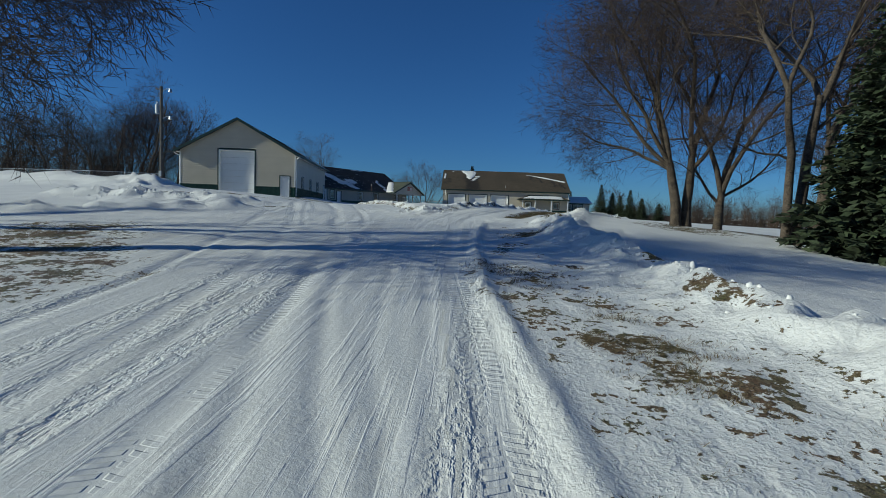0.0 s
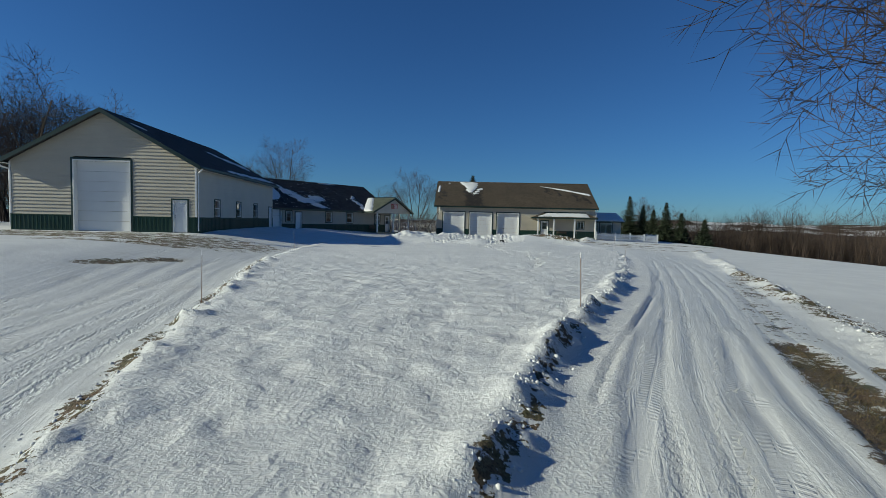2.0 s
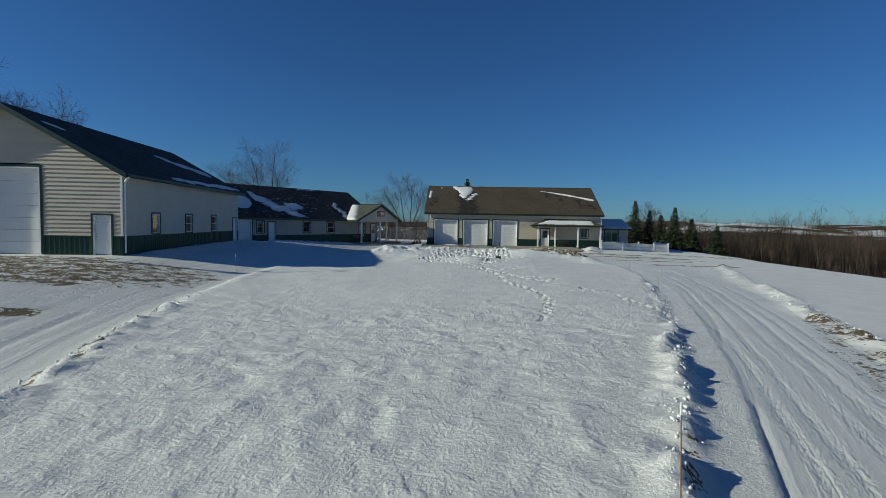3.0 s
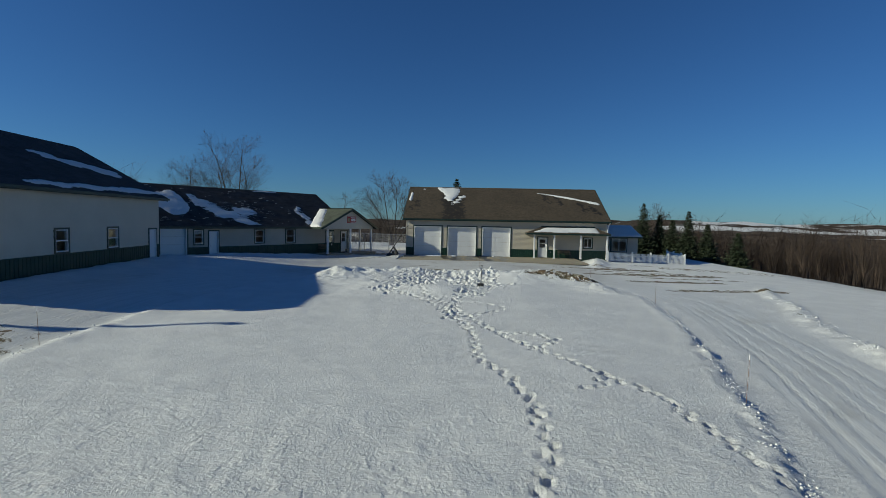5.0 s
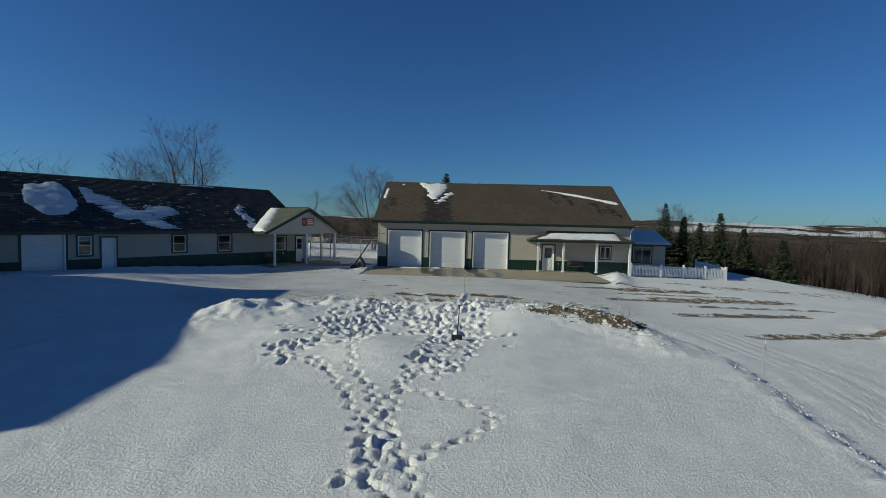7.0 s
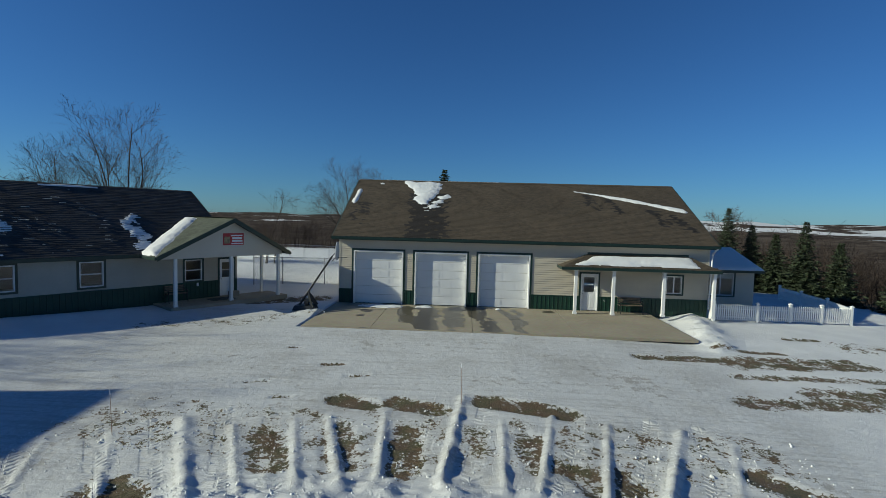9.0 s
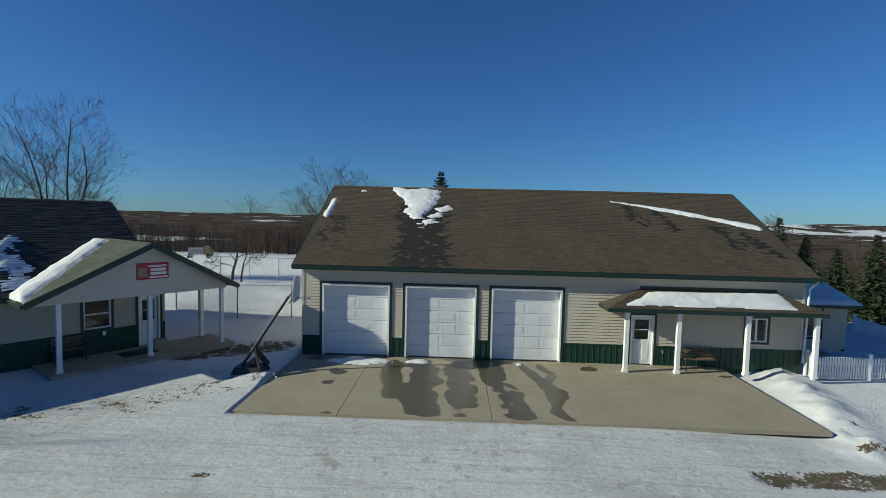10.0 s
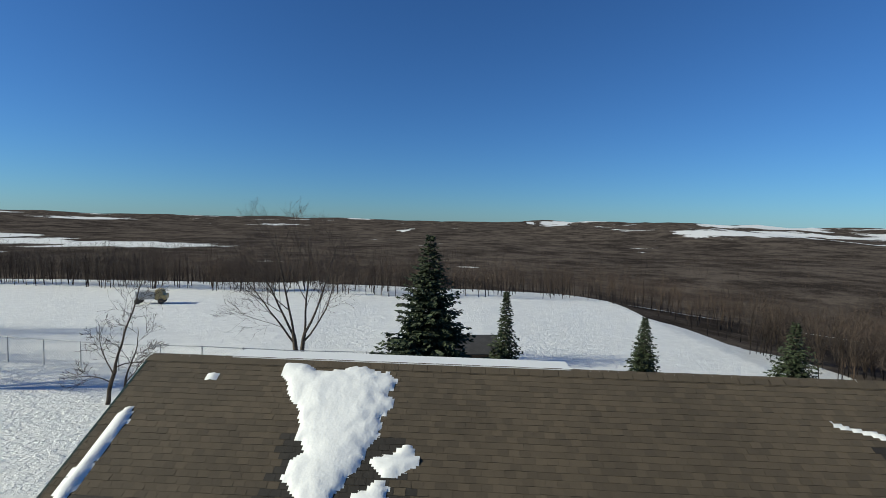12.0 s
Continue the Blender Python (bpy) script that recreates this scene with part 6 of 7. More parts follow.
def limbed_tree(x, y, label, stems, limbs, seed, dense=1.0, spread=0.62, droop=0.08, lift=0.02, fine=0.0055, calm=1.0):
    """A tree from its stems (foot dx, dy, top dx, dy, height, radius) and long limbs (stem, height, way, length, radius)."""
    rng = random.Random(seed)
    t = thing("bare_tree", pose(x, y, level(x, y) - 0.12), label, "tree", "bare trees")
    wood, twigs = ([], []), ([], [])
    for dx, dy, tx, ty, h, r in stems:
        pts = [Vector((dx + (tx - dx) * k**1.5, dy + (ty - dy) * k**1.5, h * k - 0.1)) for k in (0.0, 0.06, 0.18, 0.4, 0.6, 0.8, 1.0)]
        tube(*wood, [p + Vector((rng.gauss(0, 0.02), rng.gauss(0, 0.02), 0)) for p in pts], [r * 1.6, r * 1.25, r * 1.05, r, r * 0.93, r * 0.85, r * 0.7], 10)
    for k, z, way, length, radius in limbs:
        dx, dy, tx, ty, h, r = stems[k]
        f = (z / h) ** 1.5
        grow(rng, Vector((dx + (tx - dx) * f, dy + (ty - dy) * f, z - 0.1)), Vector(way), length, radius, 4, wood, twigs, spread, lift, droop, dense, fine, calm)
    link_mesh("trunk", *wood, BARK, t, smooth=True)
    link_mesh("crown", *twigs, TWIG, t)
    return t


def spruce(x, y, height, width, seed, dense=1.0, z=None):
    rng = random.Random(seed)
    base = level(x, y) - 0.05 if z is None else z
    t = thing("spruce_tree", pose(x, y, base), "dark green spruce standing in snow", "tree", "spruces")
    wood, nee = ([], []), ([], [])
    tube(*wood, [Vector((0, 0, -0.1)), Vector((0, 0, height * 0.5)), Vector((0, 0, height))], [width * 0.05, width * 0.03, 0.01], 7)
    V, F = nee
    z0 = 0.15
    while z0 < height * 0.985:
        k = z0 / height
        reach = width * (1 - k) ** 0.92 * rng.uniform(0.72, 1.12) + 0.03
        n = max(7, int((12 - 4 * k) * dense))
        a0 = rng.random() * 6.28
        for j in range(n):
            a = a0 + 2 * math.pi * j / n + rng.gauss(0, 0.15)
            r = reach * rng.uniform(0.6, 1.18)
            out = Vector((math.cos(a), math.sin(a), 0))
            tip = out * r + Vector((0, 0, z0 - 0.20 * r + 0.55 * r * k + rng.gauss(0, 0.05)))
            root = Vector((0, 0, z0))
            tube(*wood, [root, root.lerp(tip, 0.6) - Vector((0, 0, 0.04 * r)), tip], [0.012 * width + 0.006, 0.008, 0.003], 3)
            m = max(4, int(r / 0.12 * dense))
            side = Vector((-out.y, out.x, 0))
            for i in range(m):          # hanging, pointed sprays along the limb
                f = 0.10 + 0.92 * (i + rng.random()) / m
                c = root.lerp(tip, min(f, 1.0))
                ln = max(0.30, (0.28 + 0.22 * (1 - f)) * (0.5 + 0.3 * width) * (0.55 + 0.45 * (1 - k))) * (1.0 - 0.45 * k) * rng.uniform(0.75, 1.3)
                for s in (-1, 1):
                    d = (out * rng.uniform(0.5, 1.0) + side * s * rng.uniform(0.3, 1.1) + Vector((0, 0, rng.uniform(-0.7, 0.35)))).normalized()
                    w = d.cross(Vector((rng.gauss(0, 0.8), rng.gauss(0, 0.8), 1))).normalized() * ln * 0.22
                    b = len(V)
                    V += [c, c + d * ln * 0.45 + w, c + d * ln, c + d * ln * 0.45 - w]
                    F.append((b, b + 1, b + 2, b + 3))
        z0 += max(0.10, height * 0.021) * rng.uniform(0.8, 1.2)
    link_mesh("trunk", *wood, BARK, t)
    link_mesh("crown", *nee, NEEDLE, t)
    return t


def woods(name, label, spots, seed, mat=TWIG_W, low=6.0, high=11.0, fine=26):
    """Bare woodland too far off to count: many thin rounded crowns of twigs in one mesh."""
    rng = random.Random(seed)
    V, F = [], []
    for x, y, z in spots:
        h = rng.uniform(low, high)
        foot = Vector((x, y, z - 0.3))
        lean = Vector((rng.gauss(0, 0.07), rng.gauss(0, 0.07), 1))
        wide = h * rng.uniform(0.26, 0.42)
        w = Vector((1, 0.3, 0)) * (0.007 * h + 0.01)
        b = len(V)
        V += [foot - w, foot + w, foot + lean * h * 0.55]
        F.append((b, b + 1, b + 2))
        for k in range(fine):            # limbs fanning out of the stem, each with its twigs
            a = rng.random() * 6.28
            f = rng.uniform(0.10, 0.55)
            p = foot + lean * (h * f)
            r = math.sqrt(rng.random()) * wide
            top = h * (0.42 + 0.58 * math.sqrt(max(0.0, 1 - (r / wide) ** 2))) * rng.uniform(0.78, 1.0)
            q = foot + lean * max(top, h * f + 0.4) + Vector((math.cos(a) * r, math.sin(a) * r, 0))
            ln = (q - p).length
            w = Vector((-math.sin(a), math.cos(a), 0)) * (0.008 + 0.0012 * h)
            b = len(V)
            V += [p - w, p + w, q]
            F.append((b, b + 1, b + 2))
            for j in range(4):
                c = p.lerp(q, rng.uniform(0.35, 0.95))
                e = c + Vector((rng.gauss(0, 0.6), rng.gauss(0, 0.6), rng.uniform(0.0, 0.8))) * ln * 0.34
                w2 = Vector((rng.gauss(0, 1), rng.gauss(0, 1), 0)).normalized() * (0.010 + 0.0014 * h)
                b = len(V)
                V += [c - w2, c + w2, e]
                F.append((b, b + 1, b + 2))
    ob = link_mesh(name, V, F, mat)
    return tagged(ob, label, "woods", kind="stuff")


def scatter(n, seed, box_, keep):
    rng = np.random.RandomState(seed)
    x, y = rng.uniform(box_[0], box_[1], n), rng.uniform(box_[2], box_[3], n)
    ok = keep(x, y)
    x, y = x[ok], y[ok]
    return list(zip(x.tolist(), y.tolist(), land(x, y).tolist()))


GREYBROWN = "tall bare deciduous tree with fine brown twigs"
limbed_tree(12.7, -60.8, "tall bare deciduous tree with twin trunks and long low limbs", ((0, 0, -0.35, 0.1, 2.7, 0.19), (0.40, 0.1, 0.55, 0.2, 3.0, 0.18)), (
    (0, 2.4, (-0.70, 0.60, 0.62), 4.8, 0.08), (0, 2.5, (-0.82, 0.32, 0.80), 6.0, 0.10), (0, 2.6, (-0.75, -0.05, 0.95), 6.0, 0.10), (0, 2.6, (-0.5, 0.2, 0.95), 7.0, 0.11),
    (0, 2.7, (-0.22, -0.25, 1.0), 7.6, 0.12), (0, 2.7, (-0.05, 0.35, 1.0), 7.2, 0.11), (1, 2.4, (0.55, -0.3, 0.8), 5.4, 0.09), (1, 2.9, (0.28, 0.2, 1.0), 7.6, 0.12), (1, 3.0, (-0.15, -0.3, 1.0), 7.6, 0.11), (1, 2.6, (0.4, 0.7, 0.7), 5.2, 0.08)), 4, dense=1.2, droop=0.0, lift=0.03, calm=0.8)
limbed_tree(14.4, -60.6, "bare deciduous tree forking low above bare ground", ((0, 0, 0.1, 0, 1.7, 0.17),), (
    (0, 1.2, (-0.85, 0.1, 0.70), 5.0, 0.065), (0, 1.6, (-0.30, 0.1, 1.0), 8.0, 0.12), (0, 1.6, (0.34, 0.1, 1.0), 8.2, 0.13), (0, 1.7, (0.05, -0.3, 1.0), 7.4, 0.10), (0, 1.5, (0.8, 0.2, 0.6), 4.4, 0.06)), 8, dense=1.12, lift=0.04, droop=0.03, calm=0.8)
limbed_tree(13.4, -66.5, "slender bare tree with twin stems above snow", ((0, 0, -0.25, 0, 4.6, 0.11), (0.3, 0.1, 0.75, 0.2, 4.4, 0.14)), (
    (0, 2.6, (-0.7, 0.1, 0.5), 2.2, 0.04), (0, 4.5, (-0.2, 0.1, 1.0), 4.8, 0.08), (0, 4.6, (0.1, -0.1, 1.0), 4.4, 0.07), (1, 4.0, (0.2, 0.1, 1.0), 5.1, 0.10), (1, 4.3, (-0.35, 0.2, 1.0), 4.8, 0.08), (1, 3.4, (0.7, 0.2, 0.7), 3.4, 0.06)), 15, dense=1.1, lift=0.05)
limbed_tree(16.8, -62.9, "tall bare deciduous tree beside the spruce", ((0, 0, 0.1, 0, 3.6, 0.19),), (
    (0, 3.0, (-0.5, 0.0, 0.9), 5.1, 0.09), (0, 3.4, (0.05, 0.1, 1.0), 6.5, 0.13), (0, 3.5, (0.45, 0.1, 0.9), 5.8, 0.11), (0, 3.6, (-0.2, -0.3, 1.0), 5.8, 0.09), (0, 2.8, (0.6, -0.2, 0.6), 3.7, 0.06)), 16, lift=0.04)
bare_tree(23.5, -56.0, 11.0, 0.15, 17, GREYBROWN, depth=4, fine=0.016)
limbed_tree(-5.4, -74.6, "bare tree with drooping branches over the drive", ((0, 0, 0.35, 0.1, 3.6, 0.26),), (
    (0, 2.9, (1.0, 0.22, 0.62), 4.4, 0.09), (0, 3.2, (0.95, 0.05, 0.8), 4.6, 0.09), (0, 3.4, (0.85, 0.45, 0.7), 4.5, 0.09), (0, 3.0, (0.75, 0.75, 0.7), 4.1, 0.08), (0, 3.6, (0.5, 0.3, 1.0), 4.8, 0.11), (0, 3.5, (-0.4, 0.3, 1.0), 4.8, 0.11), (0, 3.3, (-0.8, -0.2, 0.6), 4.1, 0.09)), 23, dense=1.12, droop=0.12, lift=0.0, fine=0.007)
bare_tree(-13.5, -73.0, 12.5, 0.24, 29, GREYBROWN, spread=0.62, depth=4, dense=0.72, fine=0.0105)
bare_tree(-20.5, -76.0, 14.0, 0.24, 31, GREYBROWN, spread=0.55, depth=4, dense=0.72, fine=0.0105)
spruce(14.6, -68.4, 7.6, 2.1, 5, dense=1.6)
limbed_tree(-28.2, 21.5, "tall bare tree with many upright stems behind the kennel", ((0, 0, -0.3, 0, 3.0, 0.22), (0.5, 0.2, 1.0, 0.3, 3.5, 0.2)), (
    (0, 1.6, (-0.55, 0.1, 1.0), 7.5, 0.10), (0, 2.6, (-0.28, 0.2, 1.0), 9.5, 0.12), (0, 3.0, (-0.05, -0.2, 1.0), 10.0, 0.12), (1, 2.0, (0.5, 0.0, 1.0), 7.0, 0.10), (1, 3.0, (0.22, 0.2, 1.0), 9.5, 0.12), (1, 3.4, (0.02, 0.0, 1.0), 10.5, 0.12), (1, 2.6, (0.85, -0.2, 0.8), 5.0, 0.06)), 37, lift=0.06, spread=0.48, droop=0.0, dense=0.8, fine=0.011, calm=0.45)
limbed_tree(-33.0, 21.0, "bare leaning tree behind the kennel roof", ((0, 0, -0.3, 0, 3.0, 0.2),), (
    (0, 1.8, (-0.7, 0.1, 1.0), 6.5, 0.08), (0, 2.6, (-0.45, 0.2, 1.0), 8.0, 0.10), (0, 3.0, (-0.15, -0.2, 1.0), 7.5, 0.10), (0, 2.4, (0.3, 0.0, 1.0), 6.5, 0.08)), 41, lift=0.06, spread=0.48, droop=0.0, dense=0.8, fine=0.011, calm=0.45)
bare_tree(-39.8, 22.5, 9.5, 0.16, 43, GREYBROWN, stems=2, spread=0.6,  depth=4, dense=0.85, fine=0.013)
limbed_tree(-6.2, 33.2, "bare tree with fanning stems behind the garage", ((0, 0, -0.2, 0, 2.4, 0.2), (0.4, 0, 0.7, 0, 2.6, 0.17)), (
    (0, 1.6, (-1.0, 0.1, 1.0), 6.5, 0.09), (0, 2.2, (-0.6, 0.1, 1.0), 7.5, 0.10), (0, 2.4, (-0.12, -0.1, 1.0), 8.0, 0.10), (1, 2.2, (0.15, 0.1, 1.0), 8.0, 0.10), (1, 2.5, (0.65, 0.1, 1.0), 7.5, 0.10), (1, 1.8, (1.1, -0.1, 0.9), 6.5, 0.08)), 47, lift=0.06, spread=0.48, droop=0.0, dense=0.8, fine=0.011, calm=0.45)
limbed_tree(-12.8, 21.6, "thin leaning bare tree beside the chain-link fence", ((0, 0, 0.5, 0, 2.6, 0.11), (0.75, 0.2, 0.95, 0.2, 1.8, 0.08)), (
    (0, 2.5, (0.32, 0.1, 1.0), 5.0, 0.07), (0, 2.0, (-0.7, 0.1, 0.7), 2.8, 0.04), (0, 1.5, (-0.8, -0.2, 0.35), 2.0, 0.035), (1, 1.7, (0.1, 0.1, 1.0), 3.2, 0.05), (1, 1.4, (0.8, 0.1, 0.6), 2.2, 0.035), (0, 2.3, (0.8, 0.2, 0.7), 2.6, 0.04)), 53, spread=0.55, droop=0.0, dense=0.6, fine=0.012, calm=0.7)
spruce(5.0, 22.8, 10.3, 4.0, 11, dense=1.2)
spruce(9.6, 26.5, 6.9, 1.5, 12)
spruce(30.3, 17.2, 7.3, 2.1, 13)
spruce(32.6, 17.6, 6.0, 1.8, 14)
spruce(33.6, 15.8, 5.2, 1.7, 15)
spruce(34.9, 14.1, 6.3, 1.9, 16)
spruce(36.6, 12.6, 4.9, 1.8, 17)
spruce(38.4, 9.0, 4.2, 1.7, 20)
spruce(19.5, 30.0, 5.4, 1.6, 21)
spruce(25.7, 24.0, 6.4, 2.2, 22)
spruce(52.0, -16.0, 6.5, 2.16, 18)
spruce(58.0, -24.0, 6.0, 2.16, 19)
bare_tree(37.0, 28.0, 8.5, 0.13, 59, GREYBROWN,  depth=4, fine=0.016)
bare_tree(30.5, -44.0, 8.0, 0.14, 61, GREYBROWN,  depth=4, fine=0.016)

edge_trees = [bare_tree(-36.0 - 3.0 * k, -17.0 - 2 * k, 13.5 - k, 0.2, 200 + k, "dark bare tree at the edge of the wood", stems=1 + k % 2, spread=0.65, depth=4, fine=0.014) for k in range(3)]
for k in range(14):                      # the edge of the wood west of the barn
    rng = random.Random(100 + k)
    x, y = -33.5 - 3.1 * k + rng.uniform(-1.5, 1.5), -16 - 0.9 * k + rng.uniform(-7, 8)
    t = copy_thing(edge_trees[k % 3], pose(x, y, level(x, y) - 0.1, 0, 0, rng.uniform(0, 360)))
    t.scale = (rng.uniform(0.8, 1.1),) * 3
woods("west_woods", "dark bare woodland behind the barn", scatter(420, 1, (-120, -36, -40, 40), lambda x, y: y > -30 - 0.25 * (x + 40)), 1, low=7, high=13, fine=30)
woods("north_woods", "brown bare woodland beyond the snowy field", scatter(1150, 2, (-150, 45, 82, 210), lambda x, y: vnoise(x, y, 40, 9) + 0.01 * (y - 90) > 0.2), 2, low=6, high=10)
woods("hedge_row", "row of bare trees along the field edge", scatter(150, 3, (-110, 2, 78, 84), lambda x, y: x > -200), 3, low=6, high=9.5, fine=30)
woods("east_woods", "russet bare woodland below the brow", scatter(2000, 4, (38, 170, -50, 120), lambda x, y: (x + 0.15 * y > 46) & (vnoise(x, y, 26, 19) > 0.15)), 4, low=5, high=9, fine=17)
woods("east_thicket", "tangled bare brush and small trees at the edge of the yard", scatter(330, 6, (37, 66, -30, 50), lambda x, y: (x + 0.15 * y > 41) & (x < 62 + 0.1 * y)), 6, low=5, high=8.5, fine=44)
woods("valley_woods", "brown woodland across the valley", scatter(3200, 5, (-420, 520, 150, 620), lambda x, y: vnoise(x, y, 90, 29) > 0.30), 5, low=8, high=13, fine=8)


# ---- outdoor things ----
def picket_fence():
    t = thing("picket_fence", pose(0, 0, 0), "white vinyl picket fence standing in snow", "fence")
    posts = ((20.66, -0.12), (20.5, -0.75), (23.1, -0.15), (25.05, 0.2), (26.95, 0.55), (28.7, 0.75), (29.7, 4.0), (30.3, 7.3), (30.8, 10.4))
    runs = tuple(zip(posts, posts[1:]))
    pm = bpy.data.meshes.new("picket")
    vs = [(x, y, z) for z in (0.08, 0.86) for x, y in ((-0.038, -0.011), (0.038, -0.011), (0.038, 0.011), (-0.038, 0.011))] + [(0, -0.011, 0.93), (0, 0.011, 0.93)]
    pm.from_pydata(vs, [], [(3, 2, 1, 0), (0, 1, 5, 8, 4), (2, 3, 7, 9, 6), (1, 2, 6, 5), (3, 0, 4, 7), (5, 6, 9, 8), (7, 4, 8, 9)])
    pm.materials.append(VINYL)
    for x, y in posts:
        z = level(x, y)
        bm = bmesh.new()
        box(bm, x - 0.06, x + 0.06, y - 0.06, y + 0.06, z - 0.2, z + 1.0)
        vs = box(bm, x - 0.085, x + 0.085, y - 0.085, y + 0.085, z + 1.0, z + 1.04)
        top = bm.verts.new((x, y, z + 1.10))
        for i in range(4):
            bm.faces.new((vs[4 + i], vs[4 + (i + 1) % 4], top))
        part("post", bm, VINYL, t)
    for (x0, y0), (x1, y1) in runs:
        ln = math.hypot(x1 - x0, y1 - y0)
        a = math.atan2(y1 - y0, x1 - x0)
        z0, z1 = level(x0, y0), level(x1, y1)
        for hgt in (0.25, 0.68):
            bm = bmesh.new()
            vs = box(bm, 0, ln, -0.02, 0.02, hgt - 0.04, hgt + 0.04)
            for v in vs:
                k = v.co.x / ln
                c = Vector((x0 + (x1 - x0) * k - math.sin(a) * v.co.y, y0 + (y1 - y0) * k + math.cos(a) * v.co.y, v.co.z + z0 + (z1 - z0) * k))
                v.co = c
            part("rail", bm, VINYL, t)
        n = int(ln / 0.125)
        for i in range(1, n):
            k = i / n
            ob = new("picket", pm)
            ob.matrix_world = Matrix.Translation((x0 + (x1 - x0) * k + math.sin(a) * 0.03, y0 + (y1 - y0) * k - math.cos(a) * 0.03, z0 + (z1 - z0) * k)) @ Matrix.Rotation(a, 4, "Z")
            ob.parent = t
    return t


picket_fence()


def chain_fence(pts, hgt, label, wire=0.09, spacing=3.0, gauge=0.004):
    t = thing("chain_link_fence", pose(0, 0, 0), label, "fence", "chain-link fences")
    for (x0, y0), (x1, y1) in zip(pts, pts[1:]):
        ln = math.hypot(x1 - x0, y1 - y0)
        n = max(1, round(ln / spacing))
        at = lambda k: (x0 + (x1 - x0) * k, y0 + (y1 - y0) * k)
        zs = [level(*at(i / n)) for i in range(n + 1)]
        for i in range(n + 1):
            x, y = at(i / n)
            bm = bmesh.new()
            rod(bm, (x, y, zs[i] - 0.2), (x, y, zs[i] + hgt + 0.03), 0.034, sides=8)
            rod(bm, (x, y, zs[i] + hgt + 0.03), (x, y, zs[i] + hgt + 0.07), 0.04, 0.012, 8)
            part("post", bm, STEEL, t)
        for i in range(n):
            (xa, ya), (xb, yb) = at(i / n), at((i + 1) / n)
            bar("top_rail", (xa, ya, zs[i] + hgt), (xb, yb, zs[i + 1] + hgt), 0.022, STEEL, t, sides=7)
            V, F = [], []
            seg = math.hypot(xb - xa, yb - ya)
            k = -hgt
            while k < seg:
                for s in (1, -1):
                    a0, a1 = (k, k + hgt) if s > 0 else (k + hgt, k)
                    p0, p1, h0, h1 = a0, a1, 0.0, hgt
                    lo, hi = 0.0, seg
                    pts2 = []
                    for u, h in ((p0, h0), (p1, h1)):
                        c = min(max(u, lo), hi)
                        f = (c - p0) / (p1 - p0)
                        pts2.append((c, h0 + (h1 - h0) * f))
                    (ua, ha), (ub, hb) = pts2
                    if abs(ua - ub) > 0.02:
                        tube(V, F, [Vector((xa + (xb - xa) * u / seg, ya + (yb - ya) * u / seg, zs[i] + (zs[i + 1] - zs[i]) * u / seg + 0.03 + h * 0.985)) for u, h in ((ua, ha), (ub, hb))], [gauge, gauge], 3)
                k += wire
            ob = link_mesh("wire_mesh", V, F, STEEL, t)
    return t


chain_fence(((0.2, 7.4), (-5.3, 6.2), (-6.9, 5.2)), 1.85, "galvanised chain-link dog run fence with gate posts")
chain_fence(((-5.3, 6.2), (-9.5, 7.6), (-14.5, 8.4)), 1.85, "galvanised chain-link fence along the dog run", wire=0.16)
chain_fence(((-44, 31.0), (-17.0, 28.2), (3.0, 29.8)), 1.85, "galvanised chain-link fence across the snowy field", wire=0.22, gauge=0.005)
chain_fence(((-46, -36.5), (-30, -37.5), (-24.3, -36.2)), 1.75, "galvanised chain-link fence beside the barn", wire=0.2, gauge=0.005)


def utility_pole():
    x, y = -21.45, -40.3
    z = level(x, y)
    t = thing("utility_pole", pose(x, y, z), "weathered wooden utility pole with transformer and yard light", "pole")
    bar("mast", (0, 0, -0.3), (0, 0, 8.75), 0.16, WOODPOLE, t, sides=14, r1=0.11)
    bm = bmesh.new()
    rod(bm, (-0.32, 0, 6.5), (-0.32, 0, 7.25), 0.17, 0.17, 14)
    rod(bm, (-0.32, 0, 7.25), (-0.32, 0, 7.32), 0.15, 0.05, 14)
    rod(bm, (-0.36, 0, 7.3), (-0.36, 0, 7.5), 0.04, 0.02, 8)
    box(bm, -0.2, -0.1, -0.05, 0.05, 6.7, 7.1)
    part("transformer", bm, STEEL, t, "grey transformer can")
    for k, zz in enumerate((8.35, 6.1)):
        bm = bmesh.new()
        rod(bm, (0.1, 0, zz), (0.45, 0, zz + 0.2), 0.025)
        rod(bm, (0.45, 0, zz + 0.2), (0.75, 0, zz + 0.16), 0.025)
        rod(bm, (0.78, 0, zz + 0.2), (0.78, 0, zz - 0.06), 0.09, 0.16, 12)
        part("yard_light", bm, STEEL, t, "grey lamp head on a bent arm")
    bar("ground_wire", (0.15, -0.05, 0), (0.13, -0.05, 6.4), 0.012, DARK, t, sides=6)
    bm = bmesh.new()
    box(bm, -0.1, 0.1, -0.28, -0.15, 1.3, 1.75)
    part("meter_box", bm, STEEL, t)
    bm = bmesh.new()
    for dx in (-0.35, 0.0):
        rod(bm, (dx, 0.0, 8.55), (dx, 0.0, 8.75), 0.035, 0.02, 8)
    box(bm, -0.45, 0.15, -0.05, 0.05, 8.47, 8.56)
    part("crossarm", bm, WOODPOLE, t)
    return t


utility_pole()


